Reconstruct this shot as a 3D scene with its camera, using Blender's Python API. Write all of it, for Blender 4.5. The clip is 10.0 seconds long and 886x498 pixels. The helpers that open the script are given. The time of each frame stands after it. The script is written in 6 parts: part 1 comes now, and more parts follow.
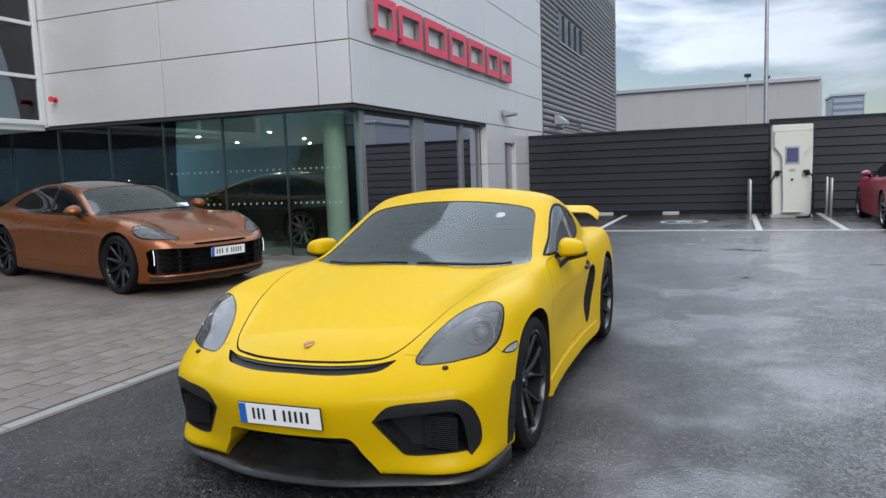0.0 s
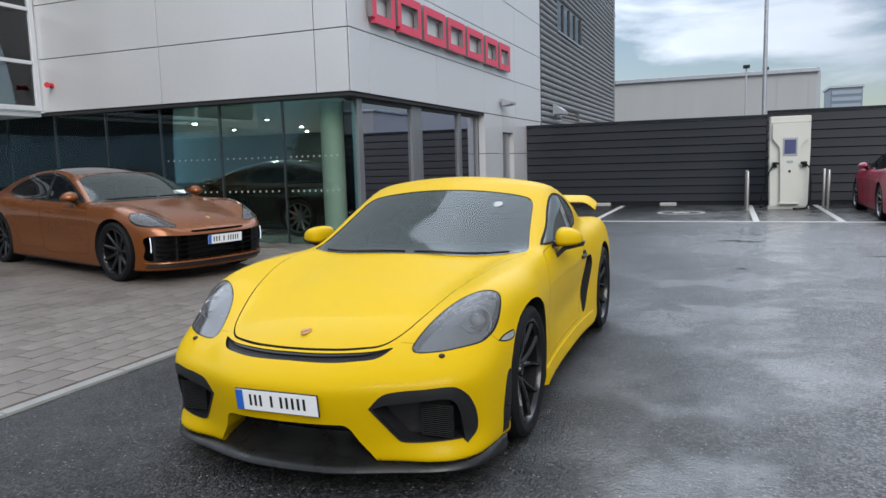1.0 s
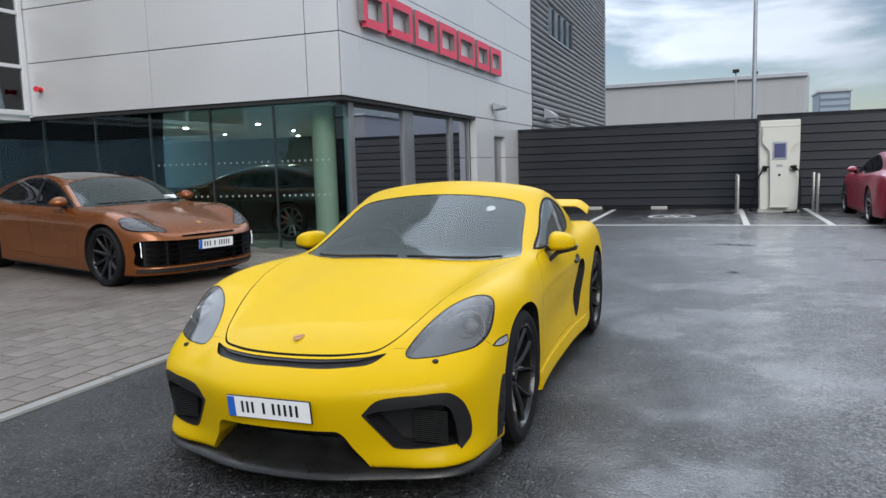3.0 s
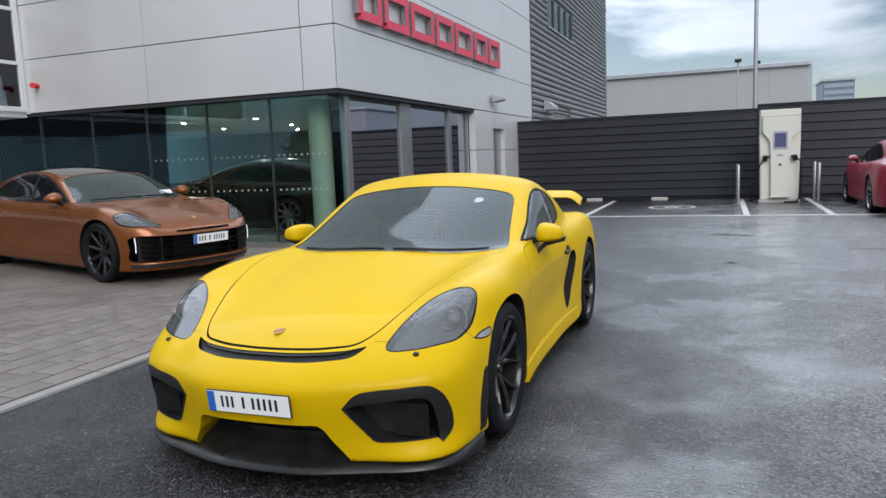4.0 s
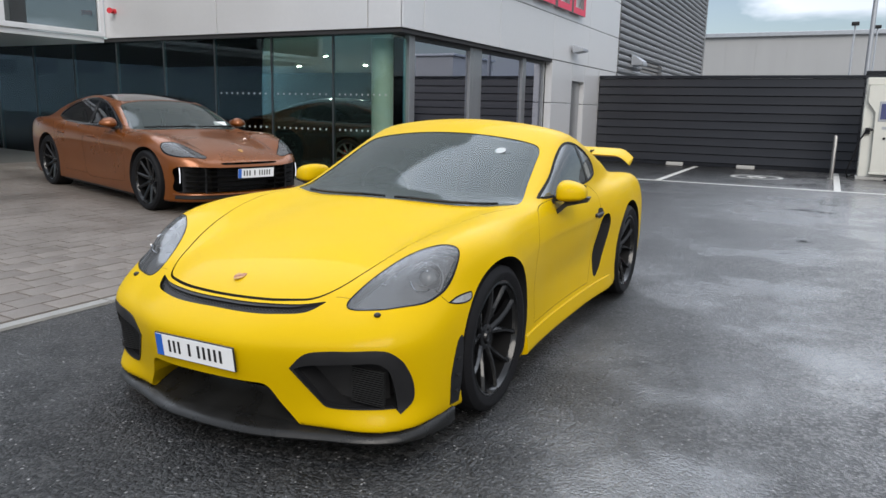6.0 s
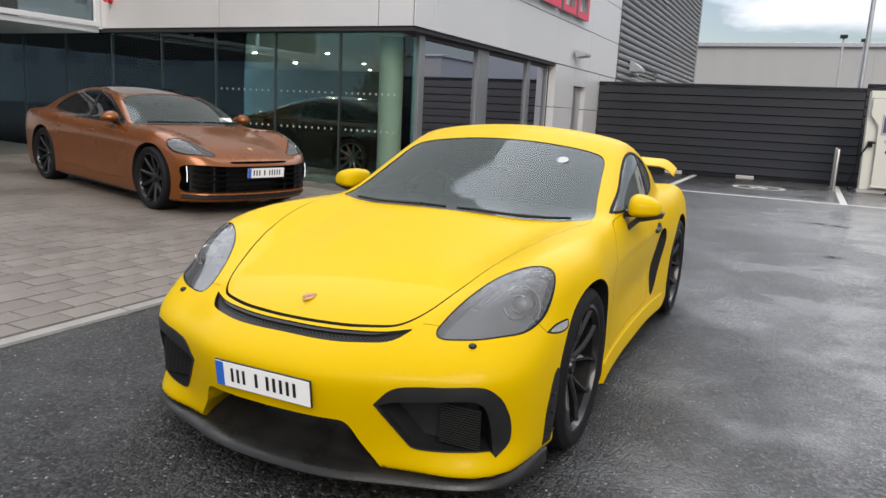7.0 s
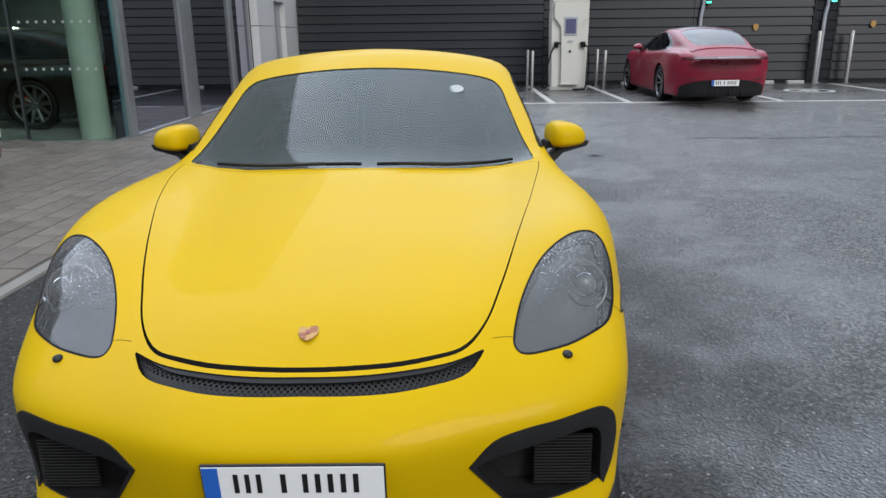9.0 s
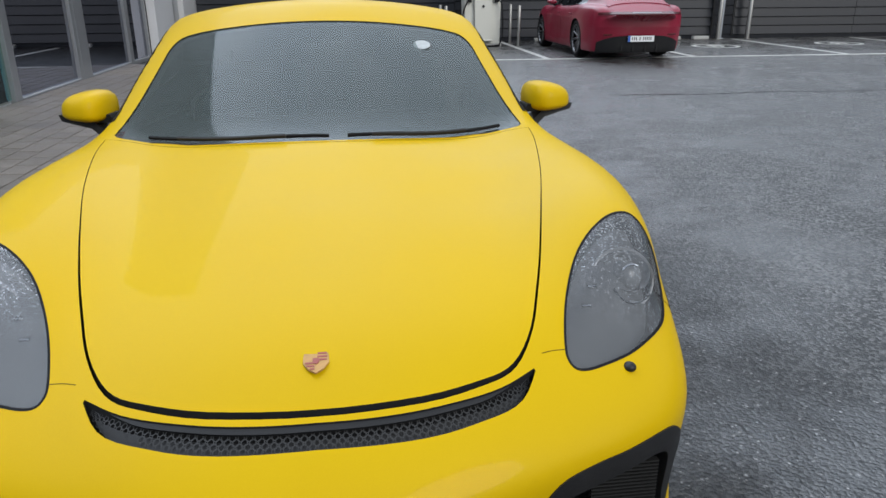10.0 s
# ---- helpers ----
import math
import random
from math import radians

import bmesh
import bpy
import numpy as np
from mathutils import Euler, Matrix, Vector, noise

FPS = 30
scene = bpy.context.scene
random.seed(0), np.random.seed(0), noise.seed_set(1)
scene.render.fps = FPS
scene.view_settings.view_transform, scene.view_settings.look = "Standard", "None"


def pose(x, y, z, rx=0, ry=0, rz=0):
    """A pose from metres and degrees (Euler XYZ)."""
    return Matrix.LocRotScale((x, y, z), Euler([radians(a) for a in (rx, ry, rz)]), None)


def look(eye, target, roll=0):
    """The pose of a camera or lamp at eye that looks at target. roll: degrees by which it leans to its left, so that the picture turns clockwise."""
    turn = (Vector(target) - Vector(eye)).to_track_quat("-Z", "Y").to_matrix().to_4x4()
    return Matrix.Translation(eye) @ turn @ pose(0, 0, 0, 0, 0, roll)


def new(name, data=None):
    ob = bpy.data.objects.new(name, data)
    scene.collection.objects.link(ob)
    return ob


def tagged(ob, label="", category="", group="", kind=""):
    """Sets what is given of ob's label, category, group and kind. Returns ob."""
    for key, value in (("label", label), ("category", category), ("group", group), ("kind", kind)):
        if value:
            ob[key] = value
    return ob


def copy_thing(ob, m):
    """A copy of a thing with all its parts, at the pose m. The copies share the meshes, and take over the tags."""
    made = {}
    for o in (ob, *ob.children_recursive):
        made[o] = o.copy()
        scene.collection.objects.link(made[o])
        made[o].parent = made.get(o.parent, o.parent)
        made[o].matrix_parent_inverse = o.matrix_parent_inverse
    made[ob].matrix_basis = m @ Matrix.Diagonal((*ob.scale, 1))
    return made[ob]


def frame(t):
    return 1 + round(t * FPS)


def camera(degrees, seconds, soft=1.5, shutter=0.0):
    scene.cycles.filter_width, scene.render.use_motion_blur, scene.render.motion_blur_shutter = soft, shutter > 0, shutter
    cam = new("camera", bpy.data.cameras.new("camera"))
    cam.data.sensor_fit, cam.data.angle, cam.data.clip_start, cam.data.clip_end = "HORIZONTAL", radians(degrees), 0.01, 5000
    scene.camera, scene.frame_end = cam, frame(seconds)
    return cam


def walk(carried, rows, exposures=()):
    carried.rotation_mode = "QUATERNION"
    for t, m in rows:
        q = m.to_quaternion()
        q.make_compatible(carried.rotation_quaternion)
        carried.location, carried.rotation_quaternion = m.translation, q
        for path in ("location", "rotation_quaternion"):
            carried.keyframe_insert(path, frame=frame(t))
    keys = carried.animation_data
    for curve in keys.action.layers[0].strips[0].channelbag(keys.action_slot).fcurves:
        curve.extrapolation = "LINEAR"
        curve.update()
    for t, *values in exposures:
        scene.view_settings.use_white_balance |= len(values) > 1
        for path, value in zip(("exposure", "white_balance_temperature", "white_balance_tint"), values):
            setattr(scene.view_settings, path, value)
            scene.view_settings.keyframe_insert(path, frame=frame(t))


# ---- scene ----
cam = camera(63.2, 10.0)
PATH = [
    (0, (0.042, 0.195, 1.415), (-0.699, 2.041, 1.203), -2.1),
    (0.5, (0.039, 0.199, 1.413), (-0.7, 2.043, 1.186), -2.0),
    (1, (0.042, 0.192, 1.41), (-0.691, 2.037, 1.169), -1.7),
    (1.5, (0.043, 0.196, 1.411), (-0.688, 2.042, 1.174), -1.9),
    (2, (0.036, 0.2, 1.412), (-0.679, 2.053, 1.18), -2.1),
    (2.5, (0.026, 0.2, 1.413), (-0.686, 2.055, 1.185), -1.7),
    (4, (0.115, 0.267, 1.399), (-0.606, 2.116, 1.15), -2.3),
    (4.5, (0.23, 0.4, 1.369), (-0.582, 2.208, 1.105), -1.8),
    (5, (0.273, 0.611, 1.346), (-0.591, 2.397, 1.089), -1.8),
    (5.5, (0.371, 0.741, 1.356), (-0.511, 2.508, 1.037), 0.3),
    (5.7, (0.4, 0.761, 1.345), (-0.504, 2.509, 0.987), 0.8),
    (6.8, (-0.058, 0.83, 1.371), (-0.947, 2.576, 0.971), 2.5),
    (7, (-0.174, 0.859, 1.352), (-1.038, 2.623, 0.977), 2.8),
    (7.5, (-0.509, 0.998, 1.369), (-1.119, 2.858, 0.958), 1.0),
    (8, (-0.865, 1.013, 1.344), (-1.249, 2.904, 0.818), 0.6),
    (8.5, (-1.157, 1.143, 1.338), (-1.252, 3.071, 0.813), 0.7),
    (9, (-1.383, 1.313, 1.365), (-1.419, 3.23, 0.793), -0.6),
    (9.5, (-1.565, 1.455, 1.362), (-1.328, 3.328, 0.701), -0.9),
    (10, (-1.649, 1.706, 1.336), (-1.433, 3.574, 0.656), -0.3),
]
walk(cam, [(t, look(eye, target, roll)) for t, eye, target, roll in PATH], ((0, 0.68, 6350, 10), (5.5, 0.78, 6400, 10), (7, 0.87, 7000, 13), (7.5, 0.78, 6600, 10), (8, 0.66, 6550, 10), (9, 0.55, 6400, 10), (10, 0.49, 6350, 9)))

# ---- world and sun ----
world = bpy.data.worlds.new("sky")
scene.world = world
world.use_nodes = True
wn, wl = world.node_tree.nodes, world.node_tree.links
wn.clear()
SUN_EL, SUN_AZ = radians(34), radians(146)
w_out = wn.new("ShaderNodeOutputWorld")
w_bg = wn.new("ShaderNodeBackground")
w_sky = wn.new("ShaderNodeTexSky")
w_sky.sky_type, w_sky.sun_disc = "NISHITA", False
w_sky.sun_elevation, w_sky.sun_rotation, w_sky.dust_density = SUN_EL, SUN_AZ, 0.6
w_co = wn.new("ShaderNodeTexCoord")
w_map = wn.new("ShaderNodeMapping")
w_map.inputs["Scale"].default_value = (2.2, 2.2, 7.0)
w_noise = wn.new("ShaderNodeTexNoise")
w_noise.inputs["Scale"].default_value, w_noise.inputs["Detail"].default_value = 1.5, 8.0
w_noise.inputs["Roughness"].default_value, w_noise.inputs["Distortion"].default_value = 0.55, 0.3
w_ramp = wn.new("ShaderNodeValToRGB")
w_ramp.color_ramp.elements[0].position, w_ramp.color_ramp.elements[1].position = 0.49, 0.64
w_ramp.color_ramp.elements[0].color = (0.12, 0.12, 0.12, 1)
w_noise2 = wn.new("ShaderNodeTexNoise")
w_noise2.inputs["Scale"].default_value, w_noise2.inputs["Detail"].default_value = 2.6, 6.0
w_ramp2 = wn.new("ShaderNodeValToRGB")
w_ramp2.color_ramp.elements[0].position, w_ramp2.color_ramp.elements[1].position = 0.3, 0.7
w_ramp2.color_ramp.elements[0].color = (4.7, 5.25, 6.1, 1)
w_ramp2.color_ramp.elements[1].color = (5.7, 6.2, 6.9, 1)
w_mix = wn.new("ShaderNodeMixRGB")
# the cloud is brighter towards the hidden sun and overhead
w_dot, w_lift, w_glow = wn.new("ShaderNodeVectorMath"), wn.new("ShaderNodeMapRange"), wn.new("ShaderNodeVectorMath")
w_dot.operation, w_glow.operation = "DOT_PRODUCT", "SCALE"
w_dot.inputs[1].default_value = Vector((math.sin(SUN_AZ) * 0.12, math.cos(SUN_AZ) * 0.12, 1.0)).normalized()
w_lift.inputs["From Min"].default_value, w_lift.inputs["From Max"].default_value = 0.17, 0.34
w_lift.inputs["To Min"].default_value, w_lift.inputs["To Max"].default_value = 0.52, 1.34
wl.new(w_co.outputs["Generated"], w_dot.inputs[0])
wl.new(w_dot.outputs["Value"], w_lift.inputs["Value"])
wl.new(w_ramp2.outputs["Color"], w_glow.inputs[0])
w_side, w_grow, w_both = wn.new("ShaderNodeVectorMath"), wn.new("ShaderNodeMapRange"), wn.new("ShaderNodeMath")
w_side.operation, w_both.operation = "DOT_PRODUCT", "MULTIPLY"
w_side.inputs[1].default_value = (-0.5, 0.63, 0.6)
w_grow.inputs["From Min"].default_value, w_grow.inputs["From Max"].default_value = 0.44, 0.98
w_grow.inputs["To Min"].default_value, w_grow.inputs["To Max"].default_value = 0.76, 2.9
wl.new(w_co.outputs["Generated"], w_side.inputs[0])
wl.new(w_side.outputs["Value"], w_grow.inputs["Value"])
wl.new(w_lift.outputs["Result"], w_both.inputs[0])
wl.new(w_grow.outputs["Result"], w_both.inputs[1])
wl.new(w_both.outputs[0], w_glow.inputs["Scale"])
wl.new(w_co.outputs["Generated"], w_map.inputs["Vector"])
wl.new(w_map.outputs["Vector"], w_noise.inputs["Vector"])
wl.new(w_map.outputs["Vector"], w_noise2.inputs["Vector"])
wl.new(w_noise.outputs["Fac"], w_ramp.inputs["Fac"])
wl.new(w_noise2.outputs["Fac"], w_ramp2.inputs["Fac"])
# the breaks close up into even overcast above the skyline
w_sep, w_shut, w_fac = wn.new("ShaderNodeSeparateXYZ"), wn.new("ShaderNodeMapRange"), wn.new("ShaderNodeMath")
w_shut.inputs["From Min"].default_value, w_shut.inputs["From Max"].default_value = 0.16, 0.34
w_fac.operation = "MAXIMUM"
wl.new(w_co.outputs["Generated"], w_sep.inputs[0])
wl.new(w_sep.outputs["Z"], w_shut.inputs["Value"])
wl.new(w_ramp.outputs["Color"], w_fac.inputs[0])
wl.new(w_shut.outputs["Result"], w_fac.inputs[1])
wl.new(w_fac.outputs[0], w_mix.inputs["Fac"])
w_clear = wn.new("ShaderNodeVectorMath")
w_clear.operation, w_clear.inputs["Scale"].default_value = "SCALE", 0.42
wl.new(w_sky.outputs["Color"], w_clear.inputs[0])
wl.new(w_clear.outputs["Vector"], w_mix.inputs["Color1"])
wl.new(w_glow.outputs["Vector"], w_mix.inputs["Color2"])
wl.new(w_mix.outputs["Color"], w_bg.inputs["Color"])
w_bg.inputs["Strength"].default_value = 0.11
wl.new(w_bg.outputs["Background"], w_out.inputs["Surface"])

sun = new("sun", bpy.data.lights.new("sun", "SUN"))
sun.data.energy, sun.data.angle, sun.data.color = 1.4, radians(35), (1.0, 0.95, 0.88)
sun.matrix_world = look((0, 0, 30), (-math.sin(SUN_AZ) * 10, -math.cos(SUN_AZ) * 10, 30 - 10 * math.tan(SUN_EL)))


# ---- materials ----
def mat(name, base, rough=0.5, metal=0.0, vary=0.12, scale=6.0, fine=60.0, bump=0.0, coat=0.0, rough_vary=0.1,
        per_object=0.0, spec=0.5, coords="Object", stretch=(1, 1, 1)):
    """A surface with colour variation at two scales, gloss variation and fine relief."""
    m = bpy.data.materials.new(name)
    m.use_nodes = True
    n, l = m.node_tree.nodes, m.node_tree.links
    b = n["Principled BSDF"]
    b.inputs["Metallic"].default_value, b.inputs["Coat Weight"].default_value = metal, coat
    b.inputs["Coat Roughness"].default_value = 0.03
    b.inputs["Specular IOR Level"].default_value = spec
    co = n.new("ShaderNodeTexCoord")
    mp = n.new("ShaderNodeMapping")
    mp.inputs["Scale"].default_value = stretch
    l.new(co.outputs[coords], mp.inputs["Vector"])
    big, small = n.new("ShaderNodeTexNoise"), n.new("ShaderNodeTexNoise")
    for tex, sc in ((big, scale), (small, fine)):
        tex.inputs["Scale"].default_value, tex.inputs["Detail"].default_value = sc, 5.0
        l.new(mp.outputs["Vector"], tex.inputs["Vector"])
    add = n.new("ShaderNodeMath")
    add.operation = "ADD"
    l.new(big.outputs["Fac"], add.inputs[0])
    l.new(small.outputs["Fac"], add.inputs[1])
    last = add
    if per_object:
        info = n.new("ShaderNodeObjectInfo")
        mul = n.new("ShaderNodeMath")
        mul.operation, mul.inputs[1].default_value = "MULTIPLY_ADD", per_object
        l.new(info.outputs["Random"], mul.inputs[0])
        l.new(add.outputs[0], mul.inputs[2])
        last = mul
    ramp = n.new("ShaderNodeMapRange")
    ramp.inputs["From Min"].default_value, ramp.inputs["From Max"].default_value = 0.6, 1.4 + per_object
    ramp.inputs["To Min"].default_value, ramp.inputs["To Max"].default_value = 1 - vary, 1 + vary
    l.new(last.outputs[0], ramp.inputs["Value"])
    mix = n.new("ShaderNodeVectorMath")
    mix.operation = "SCALE"
    mix.inputs[0].default_value = base
    l.new(ramp.outputs["Result"], mix.inputs["Scale"])
    l.new(mix.outputs["Vector"], b.inputs["Base Color"])
    rr = n.new("ShaderNodeMapRange")
    rr.inputs["From Min"].default_value, rr.inputs["From Max"].default_value = 0.3, 0.7
    rr.inputs["To Min"].default_value = max(0.01, rough * (1 - rough_vary))
    rr.inputs["To Max"].default_value = min(1, rough * (1 + rough_vary))
    l.new(big.outputs["Fac"], rr.inputs["Value"])
    l.new(rr.outputs["Result"], b.inputs["Roughness"])
    if bump:
        bp = n.new("ShaderNodeBump")
        bp.inputs["Strength"].default_value, bp.inputs["Distance"].default_value = bump, 0.004
        l.new(small.outputs["Fac"], bp.inputs["Height"])
        l.new(bp.outputs["Normal"], b.inputs["Normal"])
    return m


def glow(name, colour, strength):
    m = bpy.data.materials.new(name)
    m.use_nodes = True
    b = m.node_tree.nodes["Principled BSDF"]
    b.inputs["Base Color"].default_value = (*colour, 1)
    b.inputs["Emission Color"].default_value = (*colour, 1)
    b.inputs["Emission Strength"].default_value = strength
    return m


def pane(name, tint, rough=0.0, ior=1.5, sheen=(0.95, 0.97, 1.0)):
    """Thin glass: clear transmission with a mirror share that grows with the angle."""
    m = bpy.data.materials.new(name)
    m.use_nodes = True
    n, l = m.node_tree.nodes, m.node_tree.links
    n.clear()
    out = n.new("ShaderNodeOutputMaterial")
    clear, gloss, mix, fr = n.new("ShaderNodeBsdfTransparent"), n.new("ShaderNodeBsdfGlossy"), n.new("ShaderNodeMixShader"), n.new("ShaderNodeFresnel")
    clear.inputs["Color"].default_value = (*tint, 1)
    gloss.inputs["Roughness"].default_value = rough
    gloss.inputs["Color"].default_value = (*sheen, 1)
    fr.inputs["IOR"].default_value = ior
    l.new(fr.outputs["Fac"], mix.inputs["Fac"])
    l.new(clear.outputs[0], mix.inputs[1])
    l.new(gloss.outputs[0], mix.inputs[2])
    l.new(mix.outputs[0], out.inputs["Surface"])
    return m


def wet_asphalt():
    """Dark chippings, yard light and shade in the base tone, wet film in the dips with a clear mirror."""
    m = bpy.data.materials.new("wet_asphalt")
    m.use_nodes = True
    n, l = m.node_tree.nodes, m.node_tree.links
    b = n["Principled BSDF"]
    co = n.new("ShaderNodeTexCoord")

    def tex(scale, detail=4.0, rough=0.55):
        t = n.new("ShaderNodeTexNoise")
        t.inputs["Scale"].default_value, t.inputs["Detail"].default_value, t.inputs["Roughness"].default_value = scale, detail, rough
        l.new(co.outputs["Object"], t.inputs["Vector"])
        return t

    def rng(src, a, c, lo, hi):
        r = n.new("ShaderNodeMapRange")
        r.inputs["From Min"].default_value, r.inputs["From Max"].default_value = a, c
        r.inputs["To Min"].default_value, r.inputs["To Max"].default_value = lo, hi
        l.new(src, r.inputs["Value"])
        return r.outputs["Result"]

    wet, mid, grit = tex(0.55, 7.0, 0.66), tex(4.0, 5.0), tex(120.0, 3.0, 0.7)
    stones = n.new("ShaderNodeTexVoronoi")
    stones.inputs["Scale"].default_value = 72.0
    l.new(co.outputs["Object"], stones.inputs["Vector"])
    chip = n.new("ShaderNodeSeparateColor")
    l.new(stones.outputs["Color"], chip.inputs["Color"])
    mix = n.new("ShaderNodeMix")
    mix.data_type = "RGBA"
    # shade near the car and sky light eastward, painted into the base colour
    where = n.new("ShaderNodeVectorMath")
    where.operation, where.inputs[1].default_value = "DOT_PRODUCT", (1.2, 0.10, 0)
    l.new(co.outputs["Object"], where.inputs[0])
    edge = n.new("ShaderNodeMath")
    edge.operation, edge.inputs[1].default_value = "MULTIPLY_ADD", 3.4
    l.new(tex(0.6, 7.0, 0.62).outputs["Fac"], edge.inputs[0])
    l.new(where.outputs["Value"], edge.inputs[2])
    light_share = rng(edge.outputs[0], 1.75, 3.25, 0.0, 1.0)
    for sock, shade_tone, light_tone in ((6, (0.003, 0.0032, 0.0035, 1), (0.012, 0.012, 0.012, 1)), (7, (0.042, 0.042, 0.042, 1), (0.15, 0.147, 0.145, 1))):
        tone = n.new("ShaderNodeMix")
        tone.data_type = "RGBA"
        tone.inputs[6].default_value, tone.inputs[7].default_value = shade_tone, light_tone
        l.new(light_share, tone.inputs[0])
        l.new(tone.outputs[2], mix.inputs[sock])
    both = n.new("ShaderNodeMath")
    both.operation = "MULTIPLY_ADD"
    both.inputs[1].default_value = 1.3
    l.new(chip.outputs["Red"], both.inputs[0])
    l.new(mid.outputs["Fac"], both.inputs[2])
    l.new(rng(both.outputs[0], 0.95, 1.65, 0, 1), mix.inputs[0])
    # a few pale stones
    grains = n.new("ShaderNodeTexVoronoi")
    grains.inputs["Scale"].default_value = 130.0
    l.new(co.outputs["Object"], grains.inputs["Vector"])
    lot = n.new("ShaderNodeSeparateColor")
    l.new(grains.outputs["Color"], lot.inputs["Color"])
    pale = n.new("ShaderNodeMix")
    pale.data_type = "RGBA"
    pale.inputs[7].default_value = (0.26, 0.255, 0.25, 1)
    l.new(mix.outputs[2], pale.inputs[6])
    l.new(rng(lot.outputs["Green"], 0.986, 0.994, 0, 1), pale.inputs[0])
    l.new(pale.outputs[2], b.inputs["Base Color"])
    film = rng(wet.outputs["Fac"], 0.43, 0.55, 0.0, 1.0)
    l.new(rng(film, 0, 1, 0.45, 0.32), b.inputs["Roughness"])
    b.inputs["Coat IOR"].default_value = 2.15
    b.inputs["Specular IOR Level"].default_value = 0.16
    cover_ = n.new("ShaderNodeMath")
    cover_.operation = "MULTIPLY"
    l.new(rng(film, 0, 1, 0.5, 1.0), cover_.inputs[0])
    # coat cut back westwards to dim its reflected sky, full in the open yard
    east = n.new("ShaderNodeSeparateXYZ")
    l.new(co.outputs["Object"], east.inputs[0])
    l.new(rng(east.outputs["X"], -2.2, 0.3, 0.28, 1.0), cover_.inputs[1])
    l.new(cover_.outputs[0], b.inputs["Coat Weight"])
    l.new(rng(film, 0, 1, 0.24, 0.08), b.inputs["Coat Roughness"])
    hsum = n.new("ShaderNodeMath")
    hsum.operation = "SUBTRACT"
    l.new(grit.outputs["Fac"], hsum.inputs[0])
    l.new(stones.outputs["Distance"], hsum.inputs[1])
    for strength, socket in ((1.0, "Normal"), (0.24, "Coat Normal")):
        bp = n.new("ShaderNodeBump")
        bp.inputs["Distance"].default_value, bp.inputs["Strength"].default_value = 0.009, strength
        l.new(hsum.outputs[0], bp.inputs["Height"])
        l.new(bp.outputs["Normal"], b.inputs[socket])
    # standing water drowns the chippings in the wettest dips
    l.new(rng(wet.outputs["Fac"], 0.46, 0.62, 0.8, 0.3), bp.inputs["Strength"])
    return m


ASPHALT = wet_asphalt()
PAVER = mat("grey_block_paving", (0.132, 0.113, 0.098), 0.5, vary=0.26, scale=1.2, fine=90, bump=0.5, per_object=0.6, rough_vary=0.35, coords="Object")
PAVER_FAR = mat("grey_block_paving_field", (0.132, 0.113, 0.098), 0.5, vary=0.3, scale=1.2, fine=40, bump=0.5, rough_vary=0.35)
BEDDING = mat("dark_joint_sand", (0.07, 0.068, 0.064), 0.8, vary=0.3, scale=8, bump=0.4)
KERB = mat("pale_concrete_edging", (0.19, 0.185, 0.172), 0.55, vary=0.2, scale=5, bump=0.3, per_object=0.2)
CLAD = mat("silver_aluminium_panel", (0.63, 0.63, 0.64), 0.38, 0.4, vary=0.03, scale=0.7, fine=14, rough_vary=0.2, per_object=0.25)
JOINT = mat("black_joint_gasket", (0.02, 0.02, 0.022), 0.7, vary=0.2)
FRAME_W = mat("pale_grey_window_frame", (0.6, 0.61, 0.63), 0.35, 0.2, vary=0.05)
FRAME_S = mat("satin_steel_frame", (0.31, 0.32, 0.335), 0.32, 0.7, vary=0.08, scale=3, stretch=(1, 1, 0.2))
FRAME_D = mat("dark_grey_mullion", (0.05, 0.055, 0.06), 0.4, 0.3, vary=0.1)
GLASS = pane("tinted_facade_glass", (0.74, 0.85, 0.80), ior=1.5, sheen=(0.74, 0.93, 1.0))
GLASS_ENTRY = pane("coated_entrance_glass", (0.24, 0.29, 0.30), ior=5.5, sheen=(0.84, 0.87, 1.0))
GLASS_CLEAR = pane("clear_facade_glass", (0.40, 0.44, 0.45), ior=1.6)
DARK_CLAD = mat("dark_corrugated_steel", (0.20, 0.205, 0.215), 0.42, 0.4, vary=0.12, scale=0.6, fine=25, stretch=(1, 1, 4))
FENCE = mat("anthracite_fence_board", (0.014, 0.0155, 0.020), 0.36, 0.2, vary=0.3, scale=1.5, fine=40, per_object=0.5, stretch=(0.4, 1, 3), spec=0.28)
STEEL = mat("brushed_stainless", (0.33, 0.325, 0.31), 0.42, 0.95, vary=0.06, scale=4, fine=80, stretch=(1, 1, 0.1))
GALV = mat("galvanised_steel", (0.36, 0.38, 0.41), 0.5, 0.6, vary=0.12, scale=5)
WHITE_LINE = mat("worn_white_road_paint", (0.45, 0.445, 0.42), 0.5, vary=0.4, scale=6, fine=120, bump=0.4)
CREAM = mat("off_white_powder_coat", (0.56, 0.56, 0.51), 0.35, vary=0.03, scale=2)
BLACK_RUBBER = mat("black_rubber", (0.007, 0.007, 0.008), 0.65, vary=0.2, scale=20, bump=0.2, spec=0.15)
BLACK_PLASTIC = mat("satin_black_plastic", (0.011, 0.011, 0.012), 0.48, vary=0.2, scale=15, fine=200, bump=0.08, spec=0.3)
GLOSS_BLACK = mat("gloss_black_enamel", (0.008, 0.008, 0.009), 0.12, vary=0.1, coat=0.8)
SCREEN = mat("dark_blue_screen", (0.05, 0.06, 0.16), 0.12, vary=0.1, coat=1.0)
